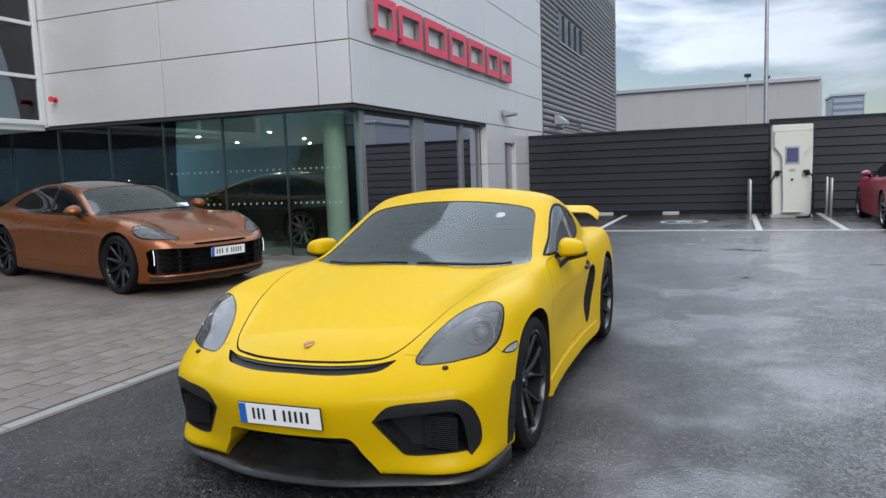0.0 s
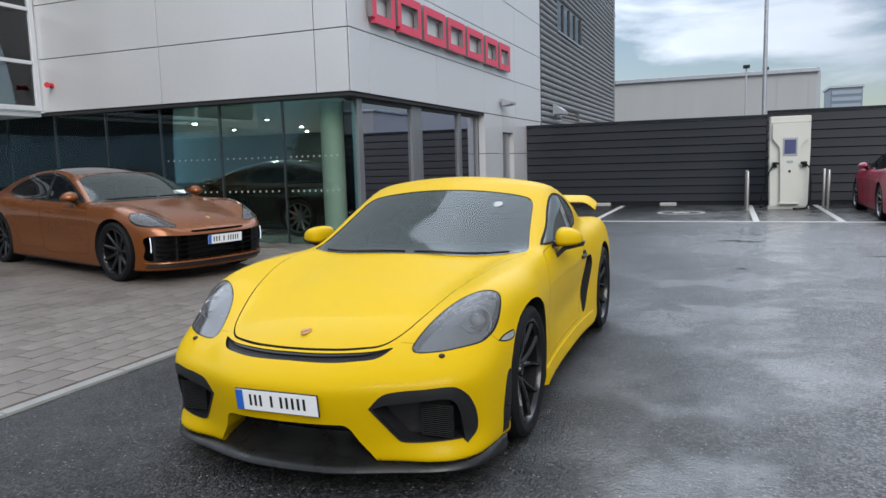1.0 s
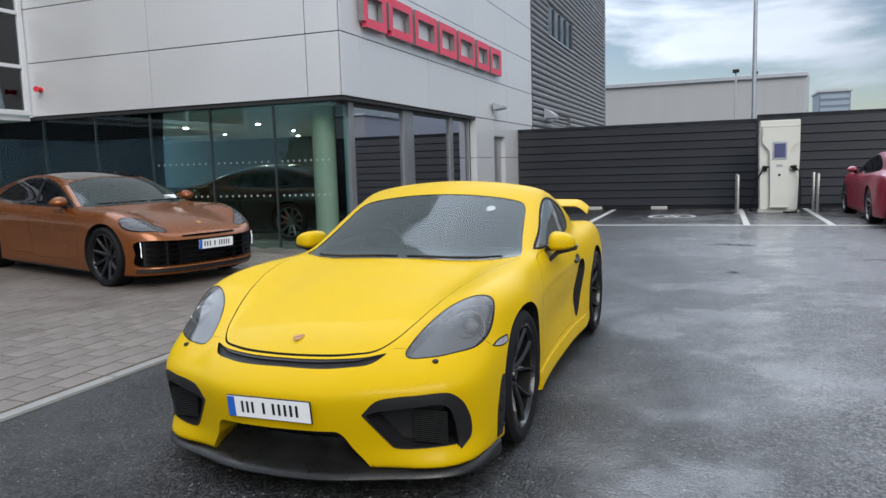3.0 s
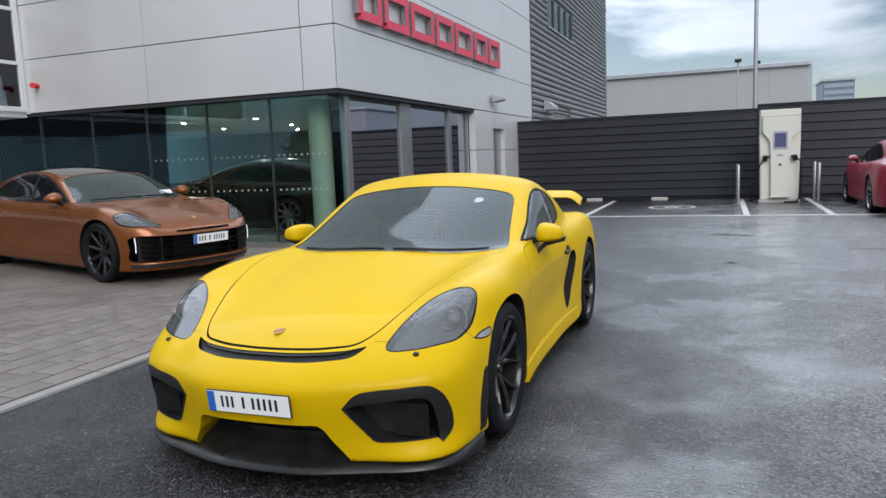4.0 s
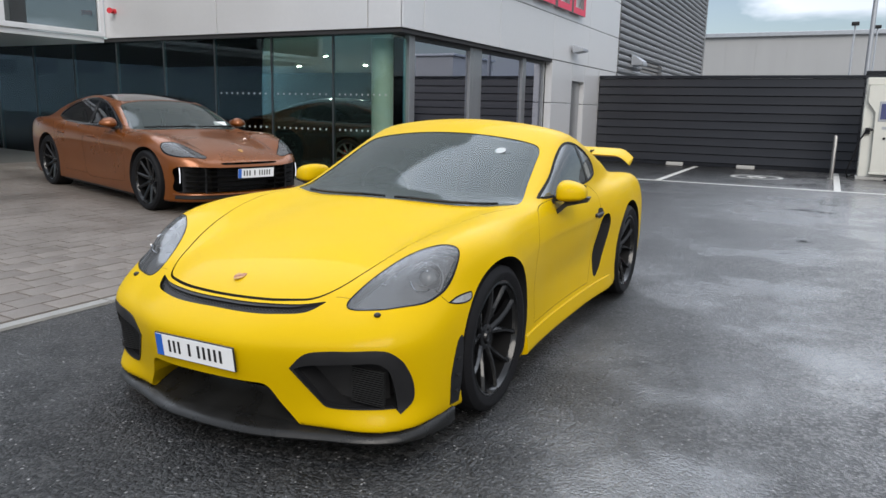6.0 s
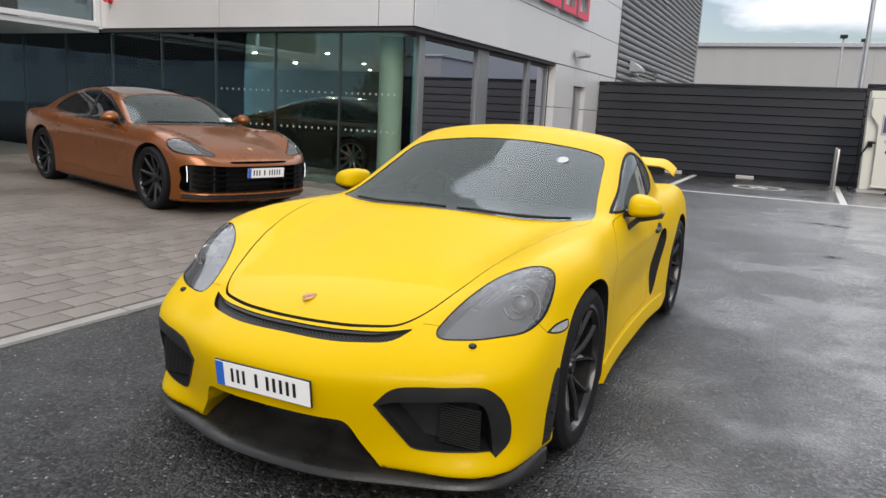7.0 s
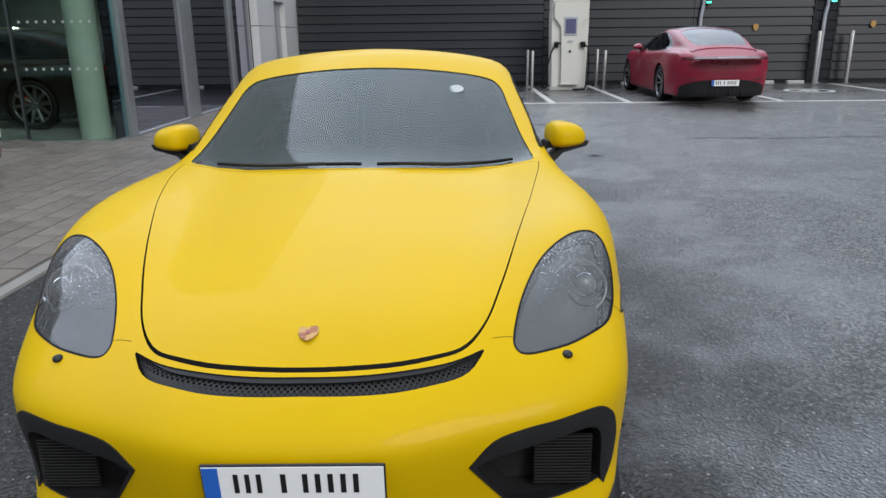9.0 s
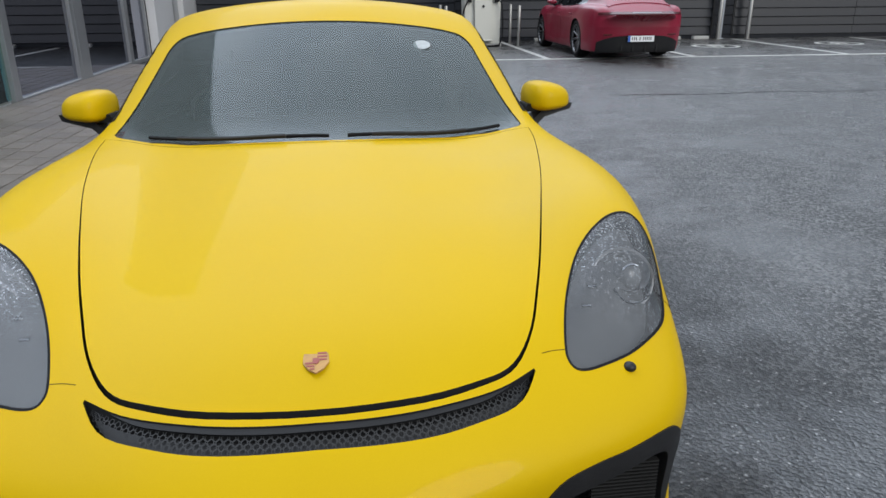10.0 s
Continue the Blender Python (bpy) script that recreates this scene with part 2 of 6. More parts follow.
RED_SIGN = mat("red_sign_enamel", (0.60, 0.06, 0.11), 0.5, vary=0.05, spec=0.25)
SIGN_SIDE = mat("grey_sign_return", (0.22, 0.20, 0.21), 0.4, 0.5, vary=0.05)
WAREHOUSE = mat("pale_warehouse_cladding", (0.32, 0.325, 0.33), 0.6, vary=0.05, scale=0.05, fine=1.2, stretch=(1, 1, 0.15))
CONCRETE = mat("grey_concrete", (0.36, 0.355, 0.34), 0.7, vary=0.15, scale=2, bump=0.3)
PLASTER = mat("white_interior_plaster", (0.7, 0.7, 0.68), 0.7, vary=0.04, scale=1)
SHOW_FLOOR = mat("grey_showroom_tiles", (0.30, 0.31, 0.31), 0.2, vary=0.1, scale=1.5)
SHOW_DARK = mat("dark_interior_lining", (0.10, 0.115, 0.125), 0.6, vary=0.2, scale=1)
GOLD = mat("gold_shield_enamel", (0.36, 0.20, 0.06), 0.5, 0.25, vary=0.2, scale=60)
RED_PLASTIC = mat("red_alarm_plastic", (0.5, 0.02, 0.03), 0.4, vary=0.05)
GREEN_LAMP = glow("green_status_lamp", (0.05, 0.9, 0.45), 4.0)
WARM_LAMP = glow("showroom_lamp", (1.0, 0.95, 0.86), 550.0)


# ---- building helpers ----
def finish(bm, name, material, smooth=False):
    me = bpy.data.meshes.new(name)
    bmesh.ops.recalc_face_normals(bm, faces=bm.faces)
    bm.to_mesh(me)
    bm.free()
    for m in (material if isinstance(material, (list, tuple)) else [material]):
        me.materials.append(m)
    if smooth:
        for p in me.polygons:
            p.use_smooth = True
        me.set_sharp_from_angle(angle=radians(40))
    return me


def part(name, bm, material, parent, label="", smooth=False, at=None):
    """One mesh object under a thing or a part, built in the thing's own axes."""
    ob = new(name, bm if isinstance(bm, bpy.types.Mesh) else finish(bm, name, material, smooth))
    ob.parent = parent
    if at is not None:
        ob.matrix_basis = at
    return tagged(ob, label)


def thing(name, m, label, category="", group="", kind=""):
    ob = new(name)
    ob.empty_display_size = 0.2
    ob.matrix_world = m
    return tagged(ob, label, category, group, kind)


def solid(name, bm, material, label, category="", group="", kind="", m=None, smooth=False):
    ob = new(name, finish(bm, name, material, smooth))
    if m is not None:
        ob.matrix_world = m
    return tagged(ob, label, category, group, kind)


def add_box(bm, lo, hi, bevel=0.0, mi=0):
    verts = [bm.verts.new((x, y, z)) for z in (lo[2], hi[2]) for y in (lo[1], hi[1]) for x in (lo[0], hi[0])]
    fs = [bm.faces.new([verts[i] for i in f]) for f in ((0, 2, 3, 1), (4, 5, 7, 6), (0, 1, 5, 4), (2, 6, 7, 3), (1, 3, 7, 5), (0, 4, 6, 2))]
    for f in fs:
        f.material_index = mi
    if bevel:
        edges = list({e for f in fs for e in f.edges})
        bmesh.ops.bevel(bm, geom=edges, offset=bevel, segments=1 if bevel < 0.01 else 2, affect="EDGES", profile=0.6)
    return bm


def box(lo, hi, bevel=0.0):
    return add_box(bmesh.new(), lo, hi, bevel)


def add_tube(bm, pts, r, sides=10, caps=True, radii=None, mi=0):
    pts = [Vector(p) for p in pts]
    rings = []
    for i, p in enumerate(pts):
        d = (pts[min(i + 1, len(pts) - 1)] - pts[max(i - 1, 0)]).normalized()
        a = d.orthogonal().normalized() if i == 0 else (a - a.dot(d) * d).normalized()
        b = d.cross(a)
        rr = radii[i] if radii else r
        rings.append([bm.verts.new(p + rr * (math.cos(2 * math.pi * k / sides) * a + math.sin(2 * math.pi * k / sides) * b)) for k in range(sides)])
    for q, w in zip(rings, rings[1:]):
        for k in range(sides):
            bm.faces.new((q[k], q[(k + 1) % sides], w[(k + 1) % sides], w[k])).material_index = mi
    if caps:
        bm.faces.new(rings[0][::-1]).material_index = mi
        bm.faces.new(rings[-1]).material_index = mi
    return bm


def tube(pts, r, sides=10, radii=None):
    return add_tube(bmesh.new(), pts, r, sides, radii=radii)


def prism(outline, depth, axis="y", bevel=0.0, bm=None):
    """A flat outline (two coordinates) pushed along an axis."""
    bm = bm or bmesh.new()
    put = {"x": lambda a, b, c: (c, a, b), "y": lambda a, b, c: (a, c, b), "z": lambda a, b, c: (a, b, c)}[axis]
    lo = [bm.verts.new(put(a, b, depth[0])) for a, b in outline]
    hi = [bm.verts.new(put(a, b, depth[1])) for a, b in outline]
    bm.faces.new(lo)
    bm.faces.new(hi[::-1])
    k = len(lo)
    for i in range(k):
        bm.faces.new((lo[i], hi[i], hi[(i + 1) % k], lo[(i + 1) % k]))
    if bevel:
        bmesh.ops.bevel(bm, geom=list(bm.edges), offset=bevel, segments=2, affect="EDGES")
    return bm

# ---- ground ----
def ground_sheet():
    bm = bmesh.new()
    rings = [0, 10, 30, 120, 600, 2500]
    xs = sorted({-r for r in rings} | set(rings))
    grid = [[bm.verts.new((x, y + 10, 0)) for x in xs] for y in xs]
    for a, b in zip(grid, grid[1:]):
        for i in range(len(xs) - 1):
            bm.faces.new((a[i], a[i + 1], b[i + 1], b[i]))
    return bm


solid("ground", ground_sheet(), ASPHALT, "wet dark asphalt car park with yard light and shade in its colour", "ground", kind="structure")
PX, FACE_Y, FACE_X = -3.865, 10.64, -5.62

# white bay markings
def line(lo, hi, label="worn white parking bay line painted on asphalt"):
    solid("bay_line", box((lo[0], lo[1], 0.0005), (hi[0], hi[1], 0.004)), WHITE_LINE, label, "road marking", "bay markings", "structure")


line((-5.5, 16.13), (30, 16.25))
for bx in (-2.73, 0.60, 2.17, 5.25, 8.62, 12.1):
    line((bx - 0.06, 16.25), (bx + 0.06, 21.2))


def roundel():
    """A painted ring with a plug sign in the middle."""
    bm = bmesh.new()
    for r0, r1 in ((0.46, 0.56),):
        ring = [[bm.verts.new((r * math.cos(a), r * math.sin(a), 0.004)) for a in (2 * math.pi * k / 48 for k in range(48))] for r in (r0, r1)]
        for k in range(48):
            bm.faces.new((ring[0][k], ring[1][k], ring[1][(k + 1) % 48], ring[0][(k + 1) % 48]))
    for lo, hi in (((-0.2, -0.16), (0.2, 0.02)), ((-0.14, 0.02), (-0.07, 0.2)), ((0.07, 0.02), (0.14, 0.2)), ((-0.04, -0.32), (0.04, -0.16))):
        add_box(bm, (*lo, 0.001), (*hi, 0.005))
    return bm


for rx, ry in ((-1.01, 18.6), (6.97, 18.8), (10.35, 19.1)):
    solid("roundel", roundel(), WHITE_LINE, "round white charging bay symbol painted on asphalt", "road marking", "bay symbols", "structure", pose(rx, ry, 0, 0, 0, 180))


def cover(w, d, name, label, m):
    t = thing(name, m, label, "manhole cover", kind="structure")
    part("rim", box((-w / 2 - 0.04, -d / 2 - 0.04, 0), (w / 2 + 0.04, d / 2 + 0.04, 0.004)), BLACK_PLASTIC, t)
    part("plate", box((-w / 2, -d / 2, 0.001), (w / 2, d / 2, 0.008), 0.002), BLACK_RUBBER, t)


cover(0.07, 0.07, "valve_cover", "small iron valve cover set in the asphalt", pose(0.222, 9.62, 0))


def seam(x0=1.6, y0=10.95, n=60, step=0.12, wide=0.03, slope=0.0, seed=4):
    """A ragged crack where two layers of asphalt meet."""
    bm = bmesh.new()
    rng, prev = random.Random(seed), None
    for k in range(n):
        x = x0 + k * step
        y = y0 + 0.05 * math.sin(k * 0.4) + 0.03 * rng.random() + slope * k
        w = (0.012 + wide * rng.random()) * math.sin(math.pi * min(1.0, (k + 0.4) / 4, (n - k - 0.6) / 4) / 2)
        pair = (bm.verts.new((x, y - w, 0.003)), bm.verts.new((x, y + w, 0.003)))
        if prev:
            bm.faces.new((prev[0], pair[0], pair[1], prev[1]))
        prev = pair
    return bm


solid("asphalt_seam", seam(), mat("tar_seam", (0.008, 0.008, 0.009), 0.25, vary=0.3), "dark ragged tar seam across the asphalt", "road seam", kind="structure")
WET_HOLLOW = mat("wet_hollow", (0.008, 0.008, 0.009), 0.2, vary=0.3)
for x0, y0, n, wide, slope, seed in ((-0.12, 12.62, 14, 0.10, -0.004, 8), (0.25, 13.6, 8, 0.05, 0.0, 9), (0.0, 8.64, 4, 0.03, 0.004, 10)):
    solid("wet_streak", seam(x0, y0, n, 0.055, wide, slope, seed), WET_HOLLOW, "dark wet streak in a worn hollow of the asphalt", "wet patch", "wet streaks", "structure")

# ---- fence ----
FY = 21.5
fence = thing("fence", pose(0, FY, 0), "dark anthracite louvred fence of wide overlapping boards", "fence", kind="structure")
board_bm = bmesh.new()
prism([(-0.02, -0.13), (0.03, -0.13), (0.055, -0.115), (0.012, 0.125), (-0.02, 0.125)], (-0.5, 0.5), "x", 0.0, board_bm)
BOARD = finish(board_bm, "board", FENCE)


def fence_run(x0, x1, z0, rows, step, y=0.0):
    for k in range(rows):
        part("board", BOARD, None, fence, at=Matrix.LocRotScale(((x0 + x1) / 2, y, z0 + step * (k + 0.5)), Euler((0, 0, math.pi)), (x1 - x0 - 0.012, 1, step / 0.25)))


for x0, x1 in ((-5.6, 0.98),):
    fence_run(x0, x1, 0.1, 10, 0.222)
for x0, x1 in ((0.98, 4.95), (4.95, 8.1), (8.75, 12.3), (12.3, 15.9), (15.9, 19.5)):
    fence_run(x0, x1, 0.1, 10, 0.232)
for px in (-5.55, 0.98, 4.95, 8.1, 8.75, 12.3, 15.9, 19.5):
    part("post", box((px - 0.05, 0.02, 0), (px + 0.05, 0.14, 2.4), 0.006), FENCE, fence)
part("plinth", box((-5.6, -0.02, 0), (19.5, 0.06, 0.105), 0.006), FENCE, fence)
part("coping", box((-5.6, -0.06, 2.325), (0.98, 0.08, 2.40), 0.006), FENCE, fence)
part("coping", box((0.99, -0.06, 2.425), (19.5, 0.08, 2.50), 0.006), FENCE, fence)

# the same fence along the far side of the yard, behind the viewer's right
side_fence = thing("side_fence", pose(19.5, 0, 0), "dark anthracite louvred boundary fence", "fence", kind="structure")
for k in range(10):
    part("board", BOARD, None, side_fence, at=Matrix.LocRotScale((0, -5, 0.216 + 0.232 * k), Euler((0, 0, -math.pi / 2)), (53, 1, 0.93)))

# gate
gate = thing("gate", pose(8.42, FY - 0.03, 0), "narrow dark fence gate with a tall steel pull", "gate")
for k in range(9):
    part("slat", box((-0.3, -0.02, 0.12 + 0.25 * k), (0.3, 0.02, 0.35 + 0.25 * k), 0.004), FENCE, gate)
part("back_sheet", box((-0.33, 0.022, 0.05), (0.33, 0.03, 2.45)), BLACK_PLASTIC, gate)
for gx in (-0.31, 0.29):
    part("stile", box((gx - 0.02, -0.035, 0.08), (gx + 0.03, 0.03, 2.36), 0.004), BLACK_PLASTIC, gate)
part("pull_handle", tube([(-0.1, -0.09, 1.0), (-0.1, -0.09, 1.62)], 0.018, 10), STEEL, gate, "tall stainless pull handle")

# small shields on the fence
def shield_outline(w, h):
    return [(-w / 2, h / 2), (-w / 2, -h * 0.05), (-w * 0.3, -h * 0.33), (0, -h / 2), (w * 0.3, -h * 0.33), (w / 2, -h * 0.05), (w / 2, h / 2), (0, h * 0.56)]


for sx, sz in ((6.6, 1.45), (9.68, 1.5), (12.6, 1.5)):
    solid("shield_plate", prism(shield_outline(0.14, 0.17), (-0.02, 0.0), "y", 0.003), GOLD, "small gold shield plate fixed to the dark fence", "plate", "fence shields", m=pose(sx, FY - 0.056, sz))

# leaning strip lamps over the fence
def strip_lamp(x):
    t = thing("strip_lamp", pose(x, FY - 0.1, 0), "slender galvanised lamp post with a bent top and green status light", "lamp post", "strip lamps")
    part("post", tube([(-0.1, 0, 0), (-0.08, 0, 1.75), (-0.02, 0, 2.15), (0.2, 0, 2.7), (0.75, -0.1, 3.3)], 0.05, 10), GALV, t, smooth=True)
    part("base_plate", box((-0.19, -0.09, 0), (-0.01, 0.09, 0.015), 0.003), GALV, t)
    part("arm", box((0.0, -0.1, 2.05), (0.14, 0.0, 2.14), 0.01), BLACK_PLASTIC, t)
    part("status_light", box((0.0, -0.112, 2.08), (0.12, -0.1, 2.11)), GREEN_LAMP, t, "glowing green status light")


for lx in (5.2, 8.45):
    strip_lamp(lx)

# wheel stops along the fence
for wx in (-3.3, -1.5, 3.3, 6.9, 7.7):
    solid("wheel_stop", box((-0.22, -0.08, 0), (0.22, 0.08, 0.09), 0.02), CONCRETE, "low grey concrete wheel stop by the fence", "wheel stop", "wheel stops", m=pose(wx, FY - 0.3, 0))

# ---- charger and bollards ----
def charger():
    t = thing("charging_station", pose(1.43, 19.7, 0), "tall off-white rapid charger with a dark screen and two cables", "charger")
    part("plinth", box((-0.46, -0.02, 0), (0.46, 0.62, 0.07), 0.006), CONCRETE, t)
    part("cabinet", prism([(-0.42, 0.07), (0.42, 0.07), (0.45, 1.5), (0.45, 2.26), (-0.45, 2.26), (-0.45, 1.5)], (0.03, 0.6), "y", 0.012), CREAM, t)
    part("head_panel", box((-0.44, 0.005, 2.1), (0.44, 0.03, 2.25), 0.006), CREAM, t)
    part("front_panel", prism([(-0.2, 0.16), (0.2, 0.16), (0.21, 1.5), (0.40, 1.72), (0.40, 2.09), (-0.40, 2.09), (-0.40, 1.72), (-0.21, 1.5)], (-0.05, 0.03), "y", 0.012), CREAM, t)
    part("kick_lip", box((-0.22, -0.09, 0.13), (0.22, 0.03, 0.17), 0.008), CREAM, t)
    scr = part("display", box((-0.16, -0.062, 1.30), (0.16, -0.045, 1.74), 0.006), GALV, t, "grey framed display")
    part("screen", box((-0.125, -0.068, 1.35), (0.125, -0.060, 1.69), 0.002), SCREEN, scr, "dark blue glass screen")
    part("emblem", box((-0.07, -0.058, 1.13), (0.07, -0.05, 1.19), 0.002), GALV, t, "small grey plain emblem bar")
    part("card_reader", tube([(0, -0.05, 0.93), (0, -0.065, 0.93)], 0.03, 16), BLACK_PLASTIC, t)
    for sx in (-1, 1):
        h = part("holster", box((sx * 0.33 - 0.05, -0.05, 1.02), (sx * 0.33 + 0.05, 0.04, 1.16), 0.015), BLACK_PLASTIC, t)
        part("plug", tube([(sx * 0.36, -0.04, 1.1), (sx * 0.30, -0.10, 1.13), (sx * 0.24, -0.08, 1.12)], 0.03, 10), BLACK_PLASTIC, h)
    part("cable", tube([(-0.36, -0.04, 1.08), (-0.46, -0.08, 0.9), (-0.56, -0.1, 0.5), (-0.66, -0.05, 0.15), (-0.62, 0.1, 0.03), (-0.45, 0.2, 0.1)], 0.018, 8), BLACK_RUBBER, t, smooth=True)
    part("cable", tube([(0.34, -0.04, 1.12), (0.44, -0.09, 1.0), (0.47, -0.1, 0.6), (0.46, -0.12, 0.2), (0.36, -0.2, 0.03), (0.15, -0.22, 0.02), (0.1, -0.1, 0.02), (0.42, -0.05, 0.03)], 0.018, 8), BLACK_RUBBER, t, smooth=True)


charger()


def bollard():
    t = thing("bollard", pose(0.49, 19.33, 0), "slim brushed stainless steel bollard by the charger", "bollard", "bollards")
    part("tube", tube([(0, 0, 0), (0, 0, 0.94), (0, 0, 0.955)], 0.038, 16, radii=(0.038, 0.038, 0.03)), STEEL, t, smooth=True)
    part("flange", tube([(0, 0, 0), (0, 0, 0.012)], 0.08, 16), STEEL, t)
    return t


first_bollard = bollard()
for bx, by in ((0.49, 20.5), (2.26, 19.42), (2.29, 20.6)):
    copy_thing(first_bollard, pose(bx, by, 0))


def tall_bollard():
    t = thing("bollard", pose(8.2, 21.2, 0), "tall pale stainless bollard beside the fence gate", "bollard", "gate bollards")
    part("tube", tube([(0, 0, 0), (0, 0, 1.33), (0, 0, 1.35)], 0.057, 16, radii=(0.057, 0.057, 0.046)), STEEL, t, smooth=True)
    part("flange", tube([(0, 0, 0), (0, 0, 0.012)], 0.1, 16), STEEL, t)
    return t


tb = tall_bollard()
copy_thing(tb, pose(9.05, 21.2, 0))

# ---- distance ----
wh = thing("warehouse", pose(0, 60, 0), "long pale grey metal-clad warehouse", "warehouse")
part("wall", box((-25, 0, 0), (5.9, 30, 7.1)), WAREHOUSE, wh)
part("roof", box((-25.2, -0.25, 7.1), (6.1, 30, 7.4), 0.03), GALV, wh)
for k in range(15):
    part("cladding_rib", box((-24 + k * 2.1, -0.015, 0.2), (-23.97 + k * 2.1, -0.001, 7.05)), WAREHOUSE, wh)
part("ladder", box((5.91, 0.5, 0), (6.25, 1.0, 7.25)), GALV, wh)

tower = thing("office_tower", pose(15.7, 120, 0), "distant dark glazed office block", "office block")
part("wall", box((-2.0, 0, 0), (2.1, 8, 10.3), 0.05), mat("distant_grey_facade", (0.13, 0.16, 0.2), 0.5, vary=0.15, scale=0.3), tower)
WIN_FAR = mat("distant_window_band", (0.25, 0.3, 0.36), 0.2, vary=0.1)
for k in range(6):
    part("window", box((-1.85, -0.06, 4.6 + k * 0.95), (1.95, 0, 5.15 + k * 0.95)), WIN_FAR, tower)
part("roof", box((-2.2, -0.2, 10.3), (2.3, 8.2, 10.6)), GALV, tower)


def street_lamp(m, h, heads):
    t = thing("street_lamp", m, "tall grey steel lighting column", "street lamp", "lighting columns")
    part("column", tube([(0, 0, 0), (0, 0, h * 0.5), (0, 0, h)], 0.1, 10, radii=(0.09, 0.07, 0.05)), GALV, t, smooth=True)
    if heads:
        part("lamp_head", box((-0.2, -0.2, h), (0.2, 0.2, h + 0.2), 0.04), BLACK_PLASTIC, t)
        part("bracket", tube([(0, 0, h - 0.2), (0, 0, h + 0.02)], 0.05), GALV, t)
    return t


street_lamp(pose(1.0, 50, 0), 6.63, True)
street_lamp(pose(2.35, 56, 0), 7.05, True)
street_lamp(pose(1.25, 30, 0), 13, False)

# ---- main building: clad upper storey ----
CZ, MOD = 2.58, 1.01
TOP = CZ + 6 * MOD
south = thing("wall_south", pose(0, FACE_Y, 0), "silver aluminium panel facade over the glazed showroom", kind="structure")
part("backing", box((-12.4, 0.02, CZ), (FACE_X - 0.02, 0.3, TOP)), JOINT, south)
west_x = [-12.43, -9.46, -6.25, FACE_X]
for a, b in zip(west_x, west_x[1:]):
    for k in range(6):
        part("panel", box((a + 0.008, -0.012, CZ + k * MOD + 0.008), (b - (0.008 if b < FACE_X else 0), 0.018, CZ + (k + 1) * MOD - 0.008), 0.003), CLAD, south)
east = thing("wall_east", pose(FACE_X, 0, 0), "silver aluminium panel facade above the entrance", kind="structure")
part("backing", box((-0.3, FACE_Y + 0.02, CZ), (-0.02, 23.3, TOP)), JOINT, east)
east_y = [FACE_Y, 11.3, 14.35, 17.5, 20.3, 23.3]
for a, b in zip(east_y, east_y[1:]):
    for k in range(6):
        part("panel", box((-0.018, a + (0.008 if a > FACE_Y else -0.012), CZ + k * MOD + 0.008), (0.012, b - 0.008, CZ + (k + 1) * MOD - 0.008), 0.003), CLAD, east)
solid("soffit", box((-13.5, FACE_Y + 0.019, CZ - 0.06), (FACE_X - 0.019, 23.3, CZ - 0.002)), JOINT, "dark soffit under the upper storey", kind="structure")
solid("roof_main", box((-30, FACE_Y, TOP), (FACE_X, 40, TOP + 0.25)), GALV, "flat grey metal roof edge", kind="structure")

# ---- left wing that juts out over the paving ----
wing = thing("wall_wing", pose(-12.45, 0, 0), "projecting upper wing with large white-framed windows", kind="structure")
part("sill_band", box((-6, 4.0, 2.50), (0.0, FACE_Y - 0.02, 2.60), 0.01), FRAME_W, wing)
part("sill_rail", box((-0.02, 4.0, 2.605), (0.06, FACE_Y - 0.02, 2.70), 0.008), FRAME_W, wing)
for z in (3.52, 4.52, 5.52):
    part("transom", box((-0.04, 4.0, z - 0.035), (0.04, FACE_Y - 0.14, z + 0.035), 0.006), FRAME_W, wing)
for y in (FACE_Y - 0.08, 8.6, 6.5, 4.1):
    part("mullion", box((-0.05, y - 0.05, 2.7), (0.05, y + 0.05, 6.6), 0.006), FRAME_W, wing)
for a, b in ((4.15, 6.45), (6.55, 8.55), (8.65, FACE_Y - 0.13)):
    for z0, z1 in ((2.7, 3.485), (3.555, 4.485), (4.555, 5.485), (5.555, 6.6)):
        p = part("pane", box((-0.012, a, z0), (-0.004, b, z1)), GLASS_CLEAR, wing)
        p.visible_shadow = False
part("roof", box((-6, 4.0, 6.6), (0.06, FACE_Y, 6.9)), CLAD, wing)
part("back_wall", box((-4.2, 4.0, 2.6), (-4.0, FACE_Y, 6.6)), PLASTER, wing)
part("end_wall", box((-6, 3.9, 2.5), (0.0, 4.0, 6.9)), CLAD, wing)
part("partition", box((-1.7, 8.7, 2.6), (-1.5, 9.7, 6.6)), PLASTER, wing)
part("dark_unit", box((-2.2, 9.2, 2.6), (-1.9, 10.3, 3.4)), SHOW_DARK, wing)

# ---- glazed showroom ----
GY, GX = FACE_Y + 0.12, -5.85
glazing = thing("window_1", pose(0, GY, 0), "dark tinted floor-to-ceiling showroom glazing", kind="structure")
mull = [-25.5, -24.2, -22.9, -21.55, -20.2, -18.9, -17.6, -16.3, -14.95, -13.62, -12.30, -10.98, -9.67, -8.34, -7.03, GX]
for a, b in zip(mull, mull[1:]):
    p = part("pane", box((a + 0.012, 0, 0.06), (b - 0.012, 0.012, CZ - 0.06)), GLASS, glazing)
    p.visible_shadow = False
for a in mull[1:-1]:
    part("mullion", box((a - 0.012, -0.006, 0.06), (a + 0.012, 0.05, CZ - 0.06)), FRAME_D, glazing)
part("sill", box((-25.6, -0.06, 0), (GX + 0.02, 0.06, 0.06), 0.006), KERB, glazing)
